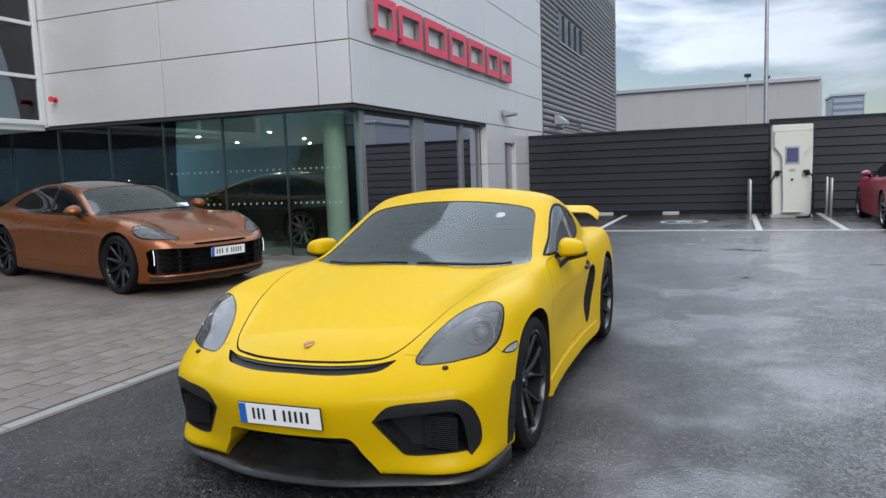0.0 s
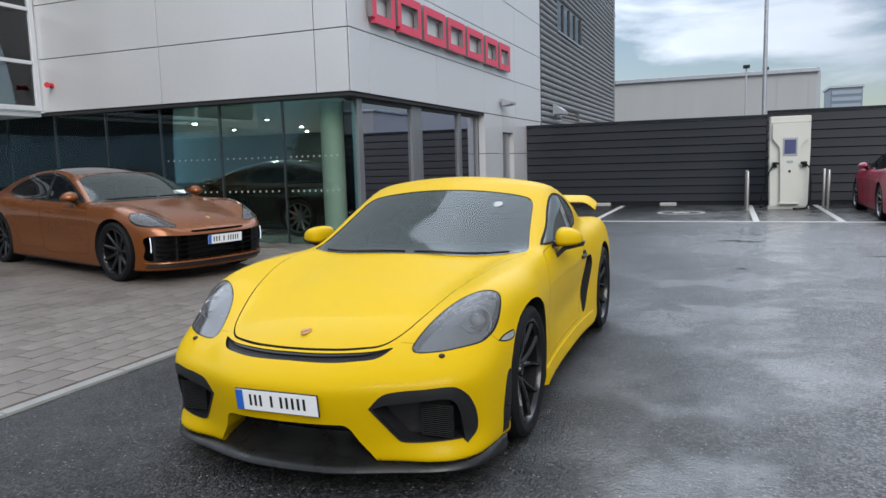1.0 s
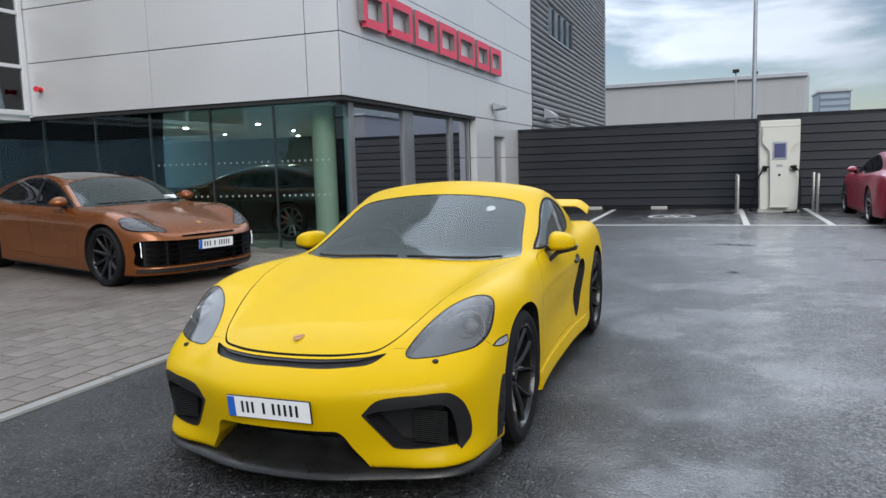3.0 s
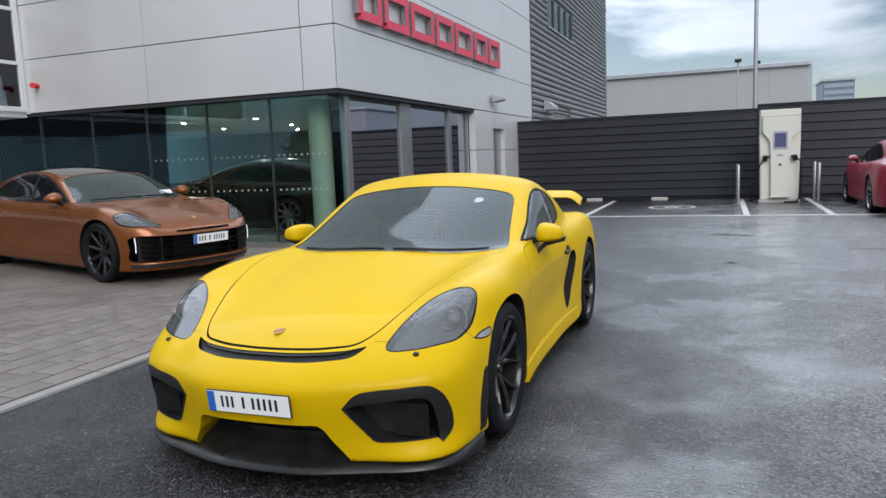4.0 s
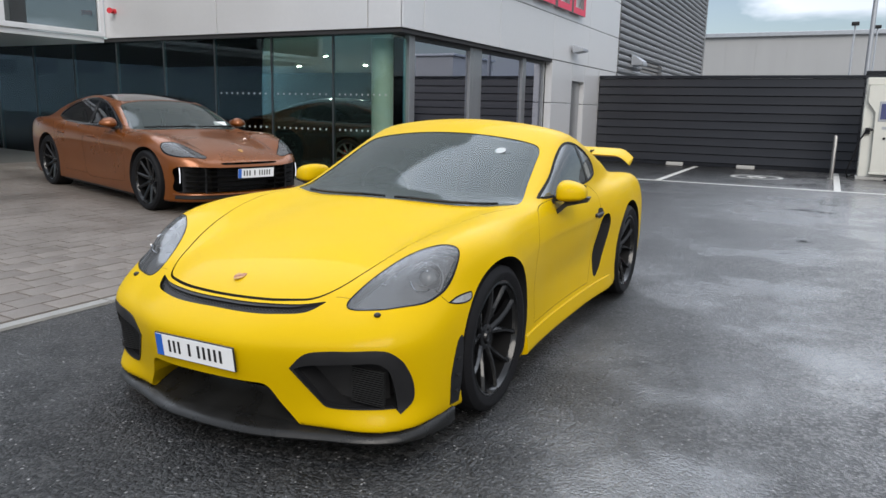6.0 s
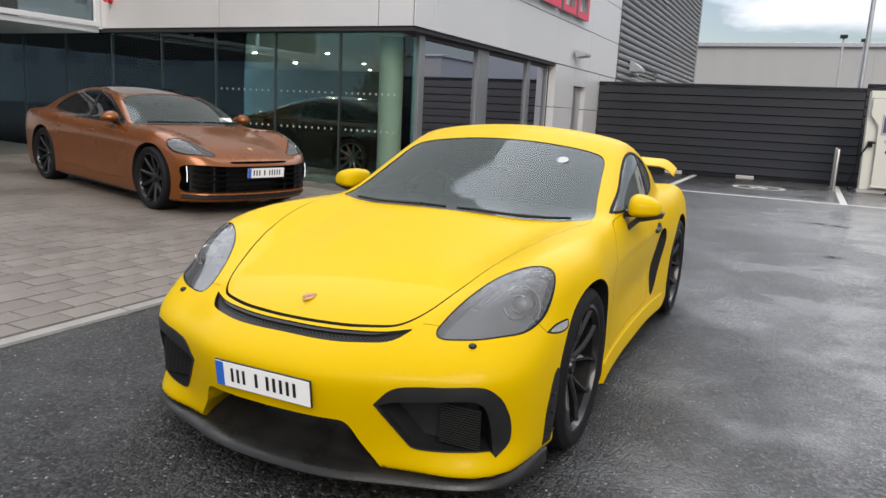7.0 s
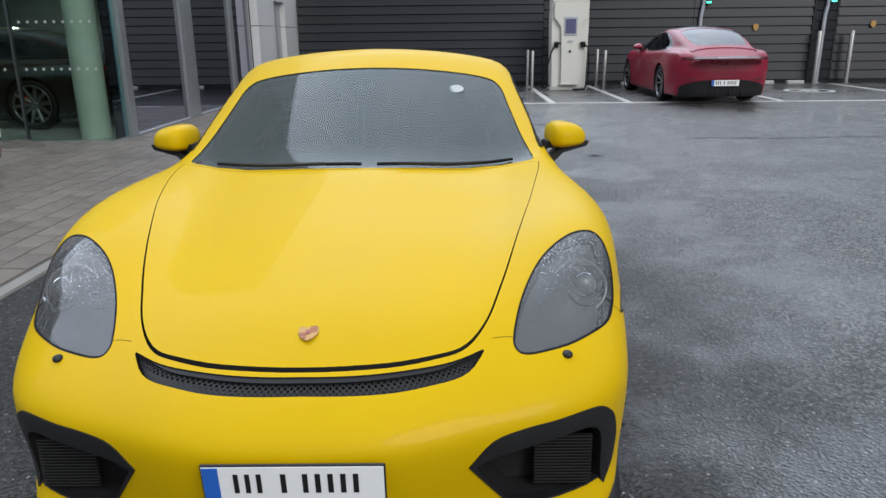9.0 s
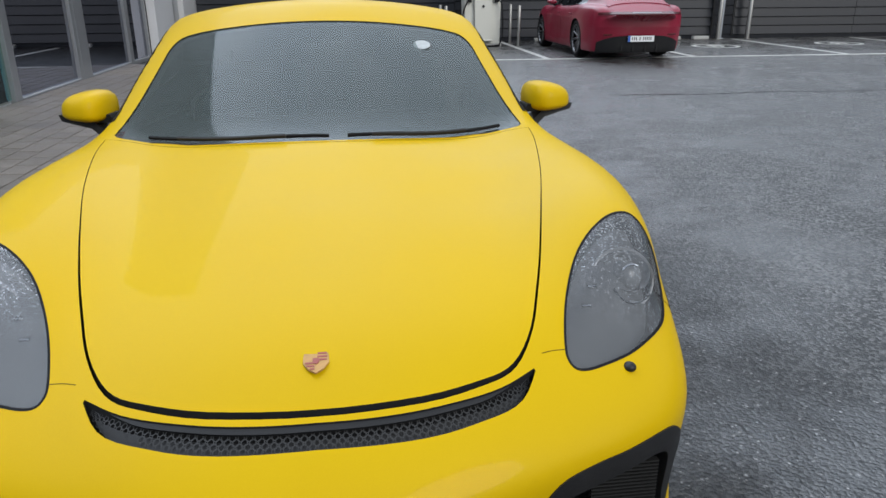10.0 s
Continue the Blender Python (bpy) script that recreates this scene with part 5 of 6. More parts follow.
MESH_BLACK = mat("black_mesh_plastic", (0.011, 0.011, 0.012), 0.5, vary=0.2, scale=40)


def hex_mesh(width, height, cell, bar):
    """An open honeycomb of thin bars in the x-z plane."""
    bm = bmesh.new()
    rows, cols = int(height / (cell * 0.866)) + 1, int(width / cell) + 1
    for r in range(rows):
        for c in range(cols):
            x = -width / 2 + c * cell + (cell / 2 if r % 2 else 0)
            z = -height / 2 + r * cell * 0.866
            ring = [[bm.verts.new((x + q * math.cos(math.pi / 6 + k * math.pi / 3), 0, z + q * math.sin(math.pi / 6 + k * math.pi / 3))) for k in range(6)] for q in (cell * 0.577, cell * 0.577 - bar)]
            for k in range(6):
                bm.faces.new((ring[0][k], ring[0][(k + 1) % 6], ring[1][(k + 1) % 6], ring[1][k]))
    return bm


# ---- the yellow coupe ----
def yellow_coupe():
    F = cayman_field()
    car = thing("sports_car", pose(-1.748, 2.63, 0, 0, 0, 0.80), "bright yellow two-seat coupe with rear wing, wet with rain", "car")
    FA, RA, WR = 1.03, 3.51, 0.338
    p, faces = skin(F, 0.75, 3.7, 0.45, 120, 46, 208)
    me = bpy.data.meshes.new("body")
    me.from_pydata(place(p).tolist(), [], faces)

    lamp = loop([(0.517, 0.385), (0.532, 0.353), (0.583, 0.362), (0.683, 0.41), (0.775, 0.495), (0.815, 0.585), (0.828, 0.68), (0.812, 0.755), (0.778, 0.771), (0.70, 0.727), (0.613, 0.635), (0.55, 0.51)], 5)
    intake = loop([(0.395, 0.382), (0.453, 0.44), (0.53, 0.455), (0.61, 0.459), (0.725, 0.462), (0.77, 0.428), (0.79, 0.375), (0.798, 0.315), (0.793, 0.245), (0.764, 0.198), (0.747, 0.221), (0.60, 0.217), (0.515, 0.222), (0.485, 0.25)], 4, (0, 9, 10))
    inner = loop([(0.41, 0.38), (0.455, 0.395), (0.53, 0.402), (0.62, 0.410), (0.69, 0.414), (0.722, 0.402), (0.738, 0.375), (0.746, 0.32), (0.75, 0.25), (0.754, 0.212), (0.743, 0.226), (0.60, 0.223), (0.52, 0.228), (0.49, 0.255)], 4, (0, 9, 10))
    mouth = loop([(-0.315, 0.29), (-0.27, 0.308), (0.27, 0.308), (0.308, 0.29), (0.345, 0.225), (0.40, 0.145), (0.41, 0.09), (-0.42, 0.09), (-0.40, 0.145), (-0.345, 0.225)], 4, (6, 7))
    smile_t = curve([(-0.437, 0.342), (-0.37, 0.298), (-0.23, 0.251), (0, 0.230), (0.23, 0.251), (0.37, 0.298), (0.437, 0.342)], 41)
    smile_b = curve([(-0.439, 0.337), (-0.408, 0.282), (-0.29, 0.221), (0, 0.187), (0.29, 0.221), (0.408, 0.282), (0.439, 0.337)], 41)
    smile = smile_t + smile_b[::-1]
    screen = loop(mirrored([(0, 1.432), (0.35, 1.48), (0.6, 1.575), (0.712, 1.655), (0.672, 1.91), (0.640, 2.10), (0.615, 2.235), (0.56, 2.293), (0.3, 2.285), (0, 2.278)]), 4)
    rear = loop(mirrored([(0, 3.0), (0.36, 3.02), (0.42, 3.12), (0.43, 3.4), (0.37, 3.75), (0.28, 3.86), (0, 3.88)]), 4)
    side = loop([(1.82, 0.888), (2.05, 0.978), (2.25, 1.078), (2.42, 1.148), (2.55, 1.165), (2.7, 1.145), (2.86, 1.09), (2.96, 1.015), (2.93, 0.950), (2.75, 0.918), (2.4, 0.897), (2.0, 0.882)], 4, (0,))
    scoop = loop([(2.822, 0.668), (2.915, 0.688), (2.965, 0.675), (2.985, 0.61), (2.935, 0.49), (2.88, 0.40), (2.82, 0.325), (2.75, 0.285), (2.71, 0.315), (2.712, 0.42), (2.758, 0.54)], 4)
    bonnet = loop(mirrored([(0, 0.240), (0.2, 0.256), (0.33, 0.296), (0.40, 0.340), (0.455, 0.43), (0.494, 0.54), (0.533, 0.67), (0.60, 0.93), (0.643, 1.11), (0.703, 1.42), (0.728, 1.60), (0.6, 1.558), (0.35, 1.466), (0, 1.42)]), 4, (10, 16))
    door = loop([(1.56, 0.27), (1.53, 0.45), (1.545, 0.62), (1.62, 0.77), (1.75, 0.855), (2.1, 0.878), (2.68, 0.895), (2.80, 0.83), (2.785, 0.70), (2.70, 0.45), (2.60, 0.27)], 4, (0, 6, 10))

    mir = lambda o: [(-a, b) for a, b in o]
    cuts = [cutter(o, "v", (0.52, 1.1)) for o in (ring_outline(FA, WR + 0.005, 0.372), ring_outline(RA, WR + 0.005, 0.378))]
    cuts += [cutter(o, "v", (-1.1, -0.52)) for o in (ring_outline(FA, WR + 0.005, 0.372), ring_outline(RA, WR + 0.005, 0.378))]
    cuts += [cutter(lamp, "z", (0.5, 1.2)), cutter(mir(lamp), "z", (0.5, 1.2))]
    cuts += [cutter(intake, "u", (-0.3, 0.49)), cutter(mir(intake), "u", (-0.3, 0.49)), cutter(mouth, "u", (-0.3, 0.44), 0), cutter(smile, "z", (0.49, 0.9))]
    cuts += [cutter(screen, "z", (0.855, 1.5)), cutter(side, "v", (-1.2, 1.2)), cutter(rear, "z", (0.98, 1.6))]
    cuts += [cutter([(-0.58, 2.12), (0.58, 2.12), (0.58, 3.0), (-0.58, 3.0)], "z", (0.40, 1.05))]
    cuts += [cutter(scoop, "v", (0.78, 1.2)), cutter(scoop, "v", (-1.2, -0.78))]
    me = carve(me, cuts)
    bonnet_in = shrink(bonnet, 0.0024)
    bonnet_in = [(a, b + 0.010 * max(0.0, min(1.0, (0.42 - b) / 0.15))) for a, b in bonnet_in]
    bonnet_in = [(a - math.copysign(0.0035 * max(0.0, min(1.0, (1.0 - b) / 0.45)), a) * min(1.0, abs(a) / 0.4), b) for a, b in bonnet_in]
    lid = carve(me.copy(), [cutter(bonnet_in, "z", (0.50, 1.0))], "INTERSECT")
    me = carve(me, [cutter(bonnet, "z", (0.545, 1.0))])
    door_in = shrink(door, 0.0026)
    doors = [carve(me.copy(), [cutter(door_in, "v", sp)], "INTERSECT") for sp in ((0.70, 1.2), (-1.2, -0.70))]
    me = carve(me, [cutter(door, "v", (0.68, 1.2)), cutter(door, "v", (-1.2, -0.68))])
    part("body", polish(me, F, "body", [YELLOW, CABIN_BLACK]), None, car)
    part("bonnet", polish(lid, F, "bonnet", [YELLOW, CABIN_BLACK]), None, car)
    door_parts = [part("door", polish(d, F, "door", [YELLOW, CABIN_BLACK]), None, car) for d in doors]

    # glass
    for nm, o, ax, g in (("windscreen", screen, "z", WINDSCREEN), ("rear_window", rear, "z", SIDE_GLASS)):
        q = part(nm, patch(F, shrink(o, 0.001), ax, -0.004, 10), g, car, smooth=True)
        q.visible_shadow = False
        true_normals(q, F)
        part("glass_border", band(F, o, shrink(o, 0.032), ax, -0.006), FRIT, q, "black border", True)
    for k, ax in enumerate(("left", "right")):
        q = part("side_window", patch(F, shrink(side, 0.001), ax, -0.004, 9), SIDE_GLASS, car, smooth=True)
        q.visible_shadow = False
        true_normals(q, F)
        part("window_seal", band(F, shrink(side, -0.004), shrink(side, 0.008), ax, 0.0015, 0.006), BLACK_RUBBER, q, smooth=True)
        post = [(2.70, 0.92), (2.74, 0.92), (2.70, 1.14), (2.655, 1.15)]
        part("pillar_trim", patch(F, loop(post, 5, (0, 1, 2, 3)), ax, 0.0005, 4), FRIT, q)

    # lamps
    for s in (1, -1):
        o = lamp if s > 0 else mir(lamp)
        h = part("headlamp", patch(F, shrink(o, 0.002), "z", -0.001, 10), LAMP_GLASS, car, "rain-beaded clear headlamp cover", True)
        h.visible_shadow = False
        true_normals(h, F)
        part("lamp_seal", band(F, shrink(o, -0.0015), shrink(o, 0.0035), "z", 0.0008, 0.005), BLACK_RUBBER, h, smooth=True)
        part("bezel", patch(F, shrink(o, 0.004), "z", -0.045, 10), LAMP_GREY, h, smooth=True)
        for (v, u, z, r) in ((0.735, 0.63, 0.675, 0.05),):
            bm = bmesh.new()
            bmesh.ops.create_uvsphere(bm, u_segments=24, v_segments=14, radius=r * 0.8, matrix=pose(s * v, u, z))
            part("projector_lens", bm, LAMP_LENS, h, smooth=True)
            bm = bmesh.new()
            add_tube(bm, [(s * v, u - 0.01, z + 0.018), (s * v, u + 0.02, z - 0.02)], r, 24, False, radii=(r * 1.12, r * 0.9))
            part("reflector_ring", bm, LAMP_RING, h, smooth=True)
            for r2, a0, a1 in ((0.052, 200, 325), (0.03, 60, 150)):
                arc = [(s * v + r2 * math.cos(radians(a)), u - 0.05 + 0.02 * math.sin(radians(a)), z + 0.012 + r2 * math.sin(radians(a))) for a in range(a0, a1, 10)]
                part("light_guide", tube(arc, 0.0032, 6), LAMP_CHROME, h, "bright curved light guide", True)
        bm = bmesh.new()
        add_tube(bm, [(s * 0.725 + 0.078 * math.cos(a), 0.625 + 0.03 * math.sin(a), 0.668 + 0.07 * math.sin(a)) for a in (2 * math.pi * k / 28 for k in range(29))], 0.004, 6, False)
        part("lamp_ring", bm, LAMP_RING, h, smooth=True)
        for v, u in ((0.60, 0.50), (0.625, 0.545)):
            q = surf(F, [(s * v, u)], "z", -0.02)[0]
            part("light_guide", box((q[1] - 0.011, q[0] - 0.004, q[2] - 0.003), (q[1] + 0.011, q[0] + 0.004, q[2] + 0.003), 0.001), LAMP_CHROME, h)
        wv, wu, wz = surf(F, [(s * 0.655, 0.372)], "z")[0][[1, 0, 2]]
        bm = bmesh.new()
        bmesh.ops.create_uvsphere(bm, u_segments=14, v_segments=8, radius=0.013, matrix=pose(wv, wu, wz) @ Matrix.Diagonal((1.1, 1.2, 0.8, 1)))
        part("washer_jet", bm, BLACK_PLASTIC, car, smooth=True)
        way = "left" if s > 0 else "right"
        mk = loop([(0.598, 0.598), (0.66, 0.616), (0.735, 0.621), (0.748, 0.616), (0.742, 0.590), (0.70, 0.580), (0.64, 0.585)], 4, (0,))
        sm = part("side_marker", patch(F, shrink(mk, 0.006), way, 0.001, 4, 0.004), MARKER, car, "clear side marker lamp", True)
        part("marker_rim", band(F, mk, shrink(mk, 0.006), way, 0.0015, 0.005), BLACK_RUBBER, sm, smooth=True)
        for pts, ax in (([(s * 0.517, 0.392), (s * 0.487, 0.386), (s * 0.462, 0.377)], "z"), ([(0.60, 0.600), (0.585, 0.622), (0.576, 0.652)], way)):
            part("panel_joint", tube(place(surf(F, curve(pts, 8), ax, 0.0)).tolist(), 0.0009, 5), BLACK_RUBBER, car, "thin dark joint of bumper and wing")

    # front openings
    smb = part("slot_grille", strip(F, smile_t, smile_b, "z", -0.03), MESH_BLACK, car, "black honeycomb slot under the bonnet")
    hexes = bmesh.new()
    n_hex = 62
    rows_h = 4
    for r in range(rows_h):
        for k in range(n_hex):
            t = (k + (0.5 if r % 2 else 0)) / n_hex
            i = t * 40
            a = np.array(smile_t[int(i)]) * (1 - i % 1) + np.array(smile_t[min(int(i) + 1, 40)]) * (i % 1)
            b = np.array(smile_b[int(i)]) * (1 - i % 1) + np.array(smile_b[min(int(i) + 1, 40)]) * (i % 1)
            hgt = np.linalg.norm(a - b)
            f = (r + 1.0) / (rows_h + 0.8)
            if hgt < 0.014:
                continue
            c = a + (b - a) * (0.15 + 0.85 * f * 0.92)
            rad = min(0.0082, hgt * 0.16)
            ring = []
            for q in (rad, rad * 0.72):
                pts = [(c[0] + q * math.cos(math.pi / 6 + j * math.pi / 3), c[1] + q * math.sin(math.pi / 6 + j * math.pi / 3)) for j in range(6)]
                ring.append(pts)
            pp = place(surf(F, ring[0] + ring[1], "z", -0.012)).tolist()
            vs = [hexes.verts.new(x) for x in pp]
            for j in range(6):
                hexes.faces.new((vs[j], vs[(j + 1) % 6], vs[6 + (j + 1) % 6], vs[6 + j]))
    tagged(part("honeycomb", hexes, SLAT_GREY, smb), kind="stuff")
    lip_b = [(a * 0.99, b - 0.012 * min(1, (0.43 - abs(a)) / 0.1)) for a, b in smile_t]
    part("slot_rim", strip(F, smile_t, lip_b, "z", -0.004, 0.01), BLACK_PLASTIC, smb, smooth=True)

    for s in (1, -1):
        o, i_ = (intake, inner) if s > 0 else (mir(intake), mir(inner))
        t = part("air_intake", band(F, o, i_, "u", 0.004, 0.03), BLACK_PLASTIC, car, "matt black intake surround", True)
        part("intake_mesh", patch(F, shrink(i_, 0.002), "u", -0.11, 5), MESH_BLACK, t)
        for k in range(16):
            z = 0.232 + k * 0.009
            part("slat", box((s * 0.645 - 0.074, 0.318, z), (s * 0.645 + 0.074, 0.332, z + 0.0038)), SLAT_GREY, t)
        cs = part("arch_blade", patch(F, loop([(0.615, 0.165), (0.60, 0.30), (0.63, 0.43), (0.665, 0.45), (0.672, 0.30), (0.675, 0.165)], 4, (0, 5)), "left" if s > 0 else "right", 0.004, 4, 0.012), BLACK_PLASTIC, car, "black ribbed blade ahead of the wheel arch", True)
        for k in range(3):
            part("rib", box((s * 0.872 - 0.012, 0.622, 0.22 + k * 0.07), (s * 0.872 + 0.012, 0.65, 0.228 + k * 0.07)), BLACK_PLASTIC, cs)
        bm = bmesh.new()
        rows = []
        for k in range(37):
            u = 1.40 + 1.73 * k / 36
            tuck = 0.02 * max(0.0, (u - 2.9) / 0.23) ** 2
            top, low = (surf(F, [(u, z)], "left" if s > 0 else "right")[0][1] * s for z in (0.245, 0.165))
            low = max(low, top + 0.002) - tuck
            top = top - tuck
            rows.append([bm.verts.new((s * v, u, z)) for v, z in ((top - 0.02, 0.249), (top + 0.003, 0.248), (top + 0.009, 0.242), (low + 0.014, 0.168), (low + 0.010, 0.152), (low - 0.02, 0.144), (low - 0.06, 0.146))])
        for q, e in zip(rows, rows[1:]):
            for i in range(7):
                bm.faces.new((q[i], q[(i + 1) % 7], e[(i + 1) % 7], e[i]))
        bm.faces.new(rows[0])
        bm.faces.new(rows[-1][::-1])
        part("side_skirt", bm, YELLOW, car, "yellow side skirt ledge")
        part("sill_blade", box((s * 0.75 - 0.03, 1.42, 0.105), (s * 0.75 + 0.03, 3.1, 0.13), 0.008), BLACK_PLASTIC, car)
    grille = part("lower_grille", box((-0.42, 0.35, 0.13), (0.42, 0.37, 0.31)), MESH_BLACK, car, "black lower grille")
    for z in (0.245, 0.27, 0.295):
        part("grille_bar", box((-0.40, 0.26, z), (0.40, 0.35, z + 0.008)), BLACK_PLASTIC, grille)
    hm = hex_mesh(0.74, 0.14, 0.02, 0.003)
    tagged(part("honeycomb", hm, BLACK_PLASTIC, grille, at=pose(0, 0.32, 0.225)), kind="stuff")

    # the tray rises behind the splitter to the grille, upturned at its ends
    bm = bmesh.new()
    rows = []
    for k in range(33):
        v = -0.405 + 0.81 * k / 32
        u0 = surf(F, [(v, 0.20)], "u")[0][0]
        end = 0.06 * (abs(v) / 0.405) ** 8
        rows.append([bm.verts.new((v, u0 + du, z + end * f)) for du, z, f in ((0.035, 0.128, 0), (0.07, 0.137, 0.4), (0.11, 0.153, 0.8), (0.145, 0.172, 1), (0.165, 0.19, 1), (0.175, 0.208, 1), (0.19, 0.208, 1), (0.19, 0.12, 0))])
    for a, b in zip(rows, rows[1:]):
        for k in range(7):
            bm.faces.new((a[k], a[k + 1], b[k + 1], b[k]))
    part("intake_ramp", bm, WET_PLASTIC, car, "wet black ramp up to the grille", True)

    # splitter: a black tray that follows the nose
    bm = bmesh.new()
    rows = []
    for k in range(61):
        v = -0.865 + 1.73 * k / 60
        a = abs(v)
        u = surf(F, [(v * 0.985, 0.20)], "u")[0][0] if a < 0.84 else 0.62
        u = min(u, 0.62)
        prof = ((0.30, 0.088), (0.0, 0.085), (-0.02, 0.088), (-0.026, 0.096), (-0.02, 0.108), (-0.002, 0.120), (0.05, 0.134), (0.28, 0.15))
        rows.append([bm.verts.new((v, min(u + du, 0.64), z)) for du, z in prof])
    for a, b in zip(rows, rows[1:]):
        for k in range(len(a)):
            bm.faces.new((a[k], a[(k + 1) % len(a)], b[(k + 1) % len(a)], b[k]))
    bm.faces.new(rows[0])
    bm.faces.new(rows[-1][::-1])
    part("front_splitter", bm, WET_PLASTIC, car, "matt black front splitter, wet", True)

    # plate and shield
    number_plate(car, pose(0.0, 0.088, 0.358, 7), 0.406, 0.093, ((0.17, 0.36, 3), (0.43, 0.50, 1), (0.55, 0.90, 5)), "white number plate with a blue end band")
    cu_, cv_, cz_ = surf(F, [(0.0, 0.340)], "z")[0]
    badge = part("bonnet_shield", prism(shield_outline(0.050, 0.064), (0.0, 0.004), "z", 0.001), GOLD, car, "small gold and red shield", at=pose(cv_, cu_, cz_, 15))
    for bx, by, w in ((0.012, 0.023, 0.018), (0.012, 0.014, 0.019), (0.012, 0.005, 0.018), (-0.012, -0.004, 0.018), (-0.0105, -0.012, 0.015), (-0.007, -0.02, 0.009)):
        part("stripe", box((bx - w / 2, by - 0.0022, 0.004), (bx + w / 2, by + 0.0022, 0.0048)), CREST_RED, badge)
    part("boss", prism(shield_outline(0.013, 0.016), (0.004, 0.0056), "z"), CREST_RED, badge)

    # mirrors
    for s in (1, -1):
        bm = bmesh.new()
        bmesh.ops.create_uvsphere(bm, u_segments=28, v_segments=18, radius=1.0)
        for v in bm.verts:
            x, y, z = (math.copysign(abs(q) ** 0.72, q) for q in v.co)
            taper_ = 1 - 0.22 * x * s
            v.co = (x * 0.084, (y * 0.105 + (0.02 if y > 0.6 else 0)) * taper_, (z * 0.074 if z > 0 else z * 0.034) * taper_)
        mm = part("mirror", bm, YELLOW, car, "yellow mirror cap on a black foot", True, pose(s * 0.90, 2.0, 0.902, 0, 0, s * 8))
        bm = bmesh.new()
        outer = [(-0.095, 0.004), (0.10, 0.002), (0.09, -0.022), (-0.02, -0.05), (-0.10, -0.125), (-0.145, -0.12)]
        hole = [(-0.094, -0.028), (-0.040, -0.026), (-0.034, -0.030), (-0.046, -0.040), (-0.092, -0.084), (-0.104, -0.080)]
        fronts, backs, fins, bins = ([bm.verts.new((x, y, z)) for x, z in o] for o, y in ((outer, -0.035), (outer, 0.055), (hole, -0.030), (hole, 0.050)))
        for k in range(6):
            j = (k + 1) % 6
            for q, e in ((fronts, fins), (fins, bins), (bins, backs), (backs, fronts)):
                bm.faces.new((q[k], q[j], e[j], e[k]))
        if s < 0:
            bmesh.ops.scale(bm, vec=(-1, 1, 1), verts=bm.verts)
        part("mirror_foot", bm, BLACK_PLASTIC, mm, at=pose(0, 0, -0.012))
        part("mirror_glass", box((-0.06, 0.112, -0.012), (0.06, 0.119, 0.045), 0.01), FRIT, mm)

    # handles, wipers, wing
    for s, d in zip((1, -1), door_parts):
        hv = surf(F, [(2.74, 0.70)], "left" if s > 0 else "right")[0][1]
        part("door_handle", box((hv - 0.012, 2.66, 0.69), (hv + 0.014, 2.83, 0.712), 0.008), BLACK_PLASTIC, d)
        part("handle_recess", patch(F, loop([(2.72, 0.68), (2.82, 0.68), (2.84, 0.705), (2.82, 0.735), (2.74, 0.735)], 4), "left" if s > 0 else "right", 0.001, 4), BLACK_PLASTIC, d)
    for pts in (((0.08, 1.455), (0.35, 1.497), (0.62, 1.612)), ((-0.58, 1.59), (-0.30, 1.488), (0.02, 1.452))):
        line3 = place(surf(F, curve(pts, 14), "z", 0.009)).tolist()
        w = part("wiper", tube(line3, 0.0068, 6), BLACK_RUBBER, car)
        part("wiper_arm", tube([(q[0] * 0.97, q[1] - 0.012, q[2] + 0.004) for q in line3[2:11]], 0.007, 6), BLACK_PLASTIC, w)
    bm = bmesh.new()
    rows = []
    for k in range(41):
        v = -0.735 + 1.47 * k / 40
        a = abs(v) / 0.735
        drop = 0.012 * a * a + 0.065 * max(0.0, (a - 0.86) / 0.14) ** 1.6
        chord = 0.21 - 0.05 * a * a
        u0 = 4.0 + 0.06 * a * a
        rows.append([bm.verts.new((v, u0 + du * chord, 1.022 - drop + dz)) for du, dz in ((0, 0), (0.25, 0.018), (0.6, 0.03), (1.0, 0.05), (1.0, 0.042), (0.6, 0.004), (0.25, -0.012))])
    for a, b in zip(rows, rows[1:]):
        for k in range(7):
            bm.faces.new((a[k], a[(k + 1) % 7], b[(k + 1) % 7], b[k]))
    bm.faces.new(rows[0])
    bm.faces.new(rows[-1][::-1])
    wing_ = part("rear_wing", bm, YELLOW, car, "yellow fixed rear wing", True)
    for s in (1, -1):
        part("wing_post", prism([(4.03, 0.86), (4.20, 0.86), (4.16, 1.05), (4.05, 1.05)], (s * 0.42 - 0.008, s * 0.42 + 0.008), "x"), BLACK_PLASTIC, wing_)

    # cabin
    for s in (1, -1):
        st = part("seat", box((s * 0.34 - 0.25, 2.1, 0.44), (s * 0.34 + 0.25, 2.6, 0.58), 0.05), CABIN_BLACK, car, "black bucket seat", True)
        part("backrest", prism([(2.55, 0.50), (2.68, 0.50), (2.86, 1.0), (2.80, 1.02), (2.70, 1.0)], (s * 0.34 - 0.23, s * 0.34 + 0.23), "x", 0.03), CABIN_BLACK, st, smooth=True)
        part("headrest", box((s * 0.34 - 0.12, 2.74, 0.98), (s * 0.34 + 0.12, 2.83, 1.13), 0.03), CABIN_BLACK, st, smooth=True)
    bm = bmesh.new()
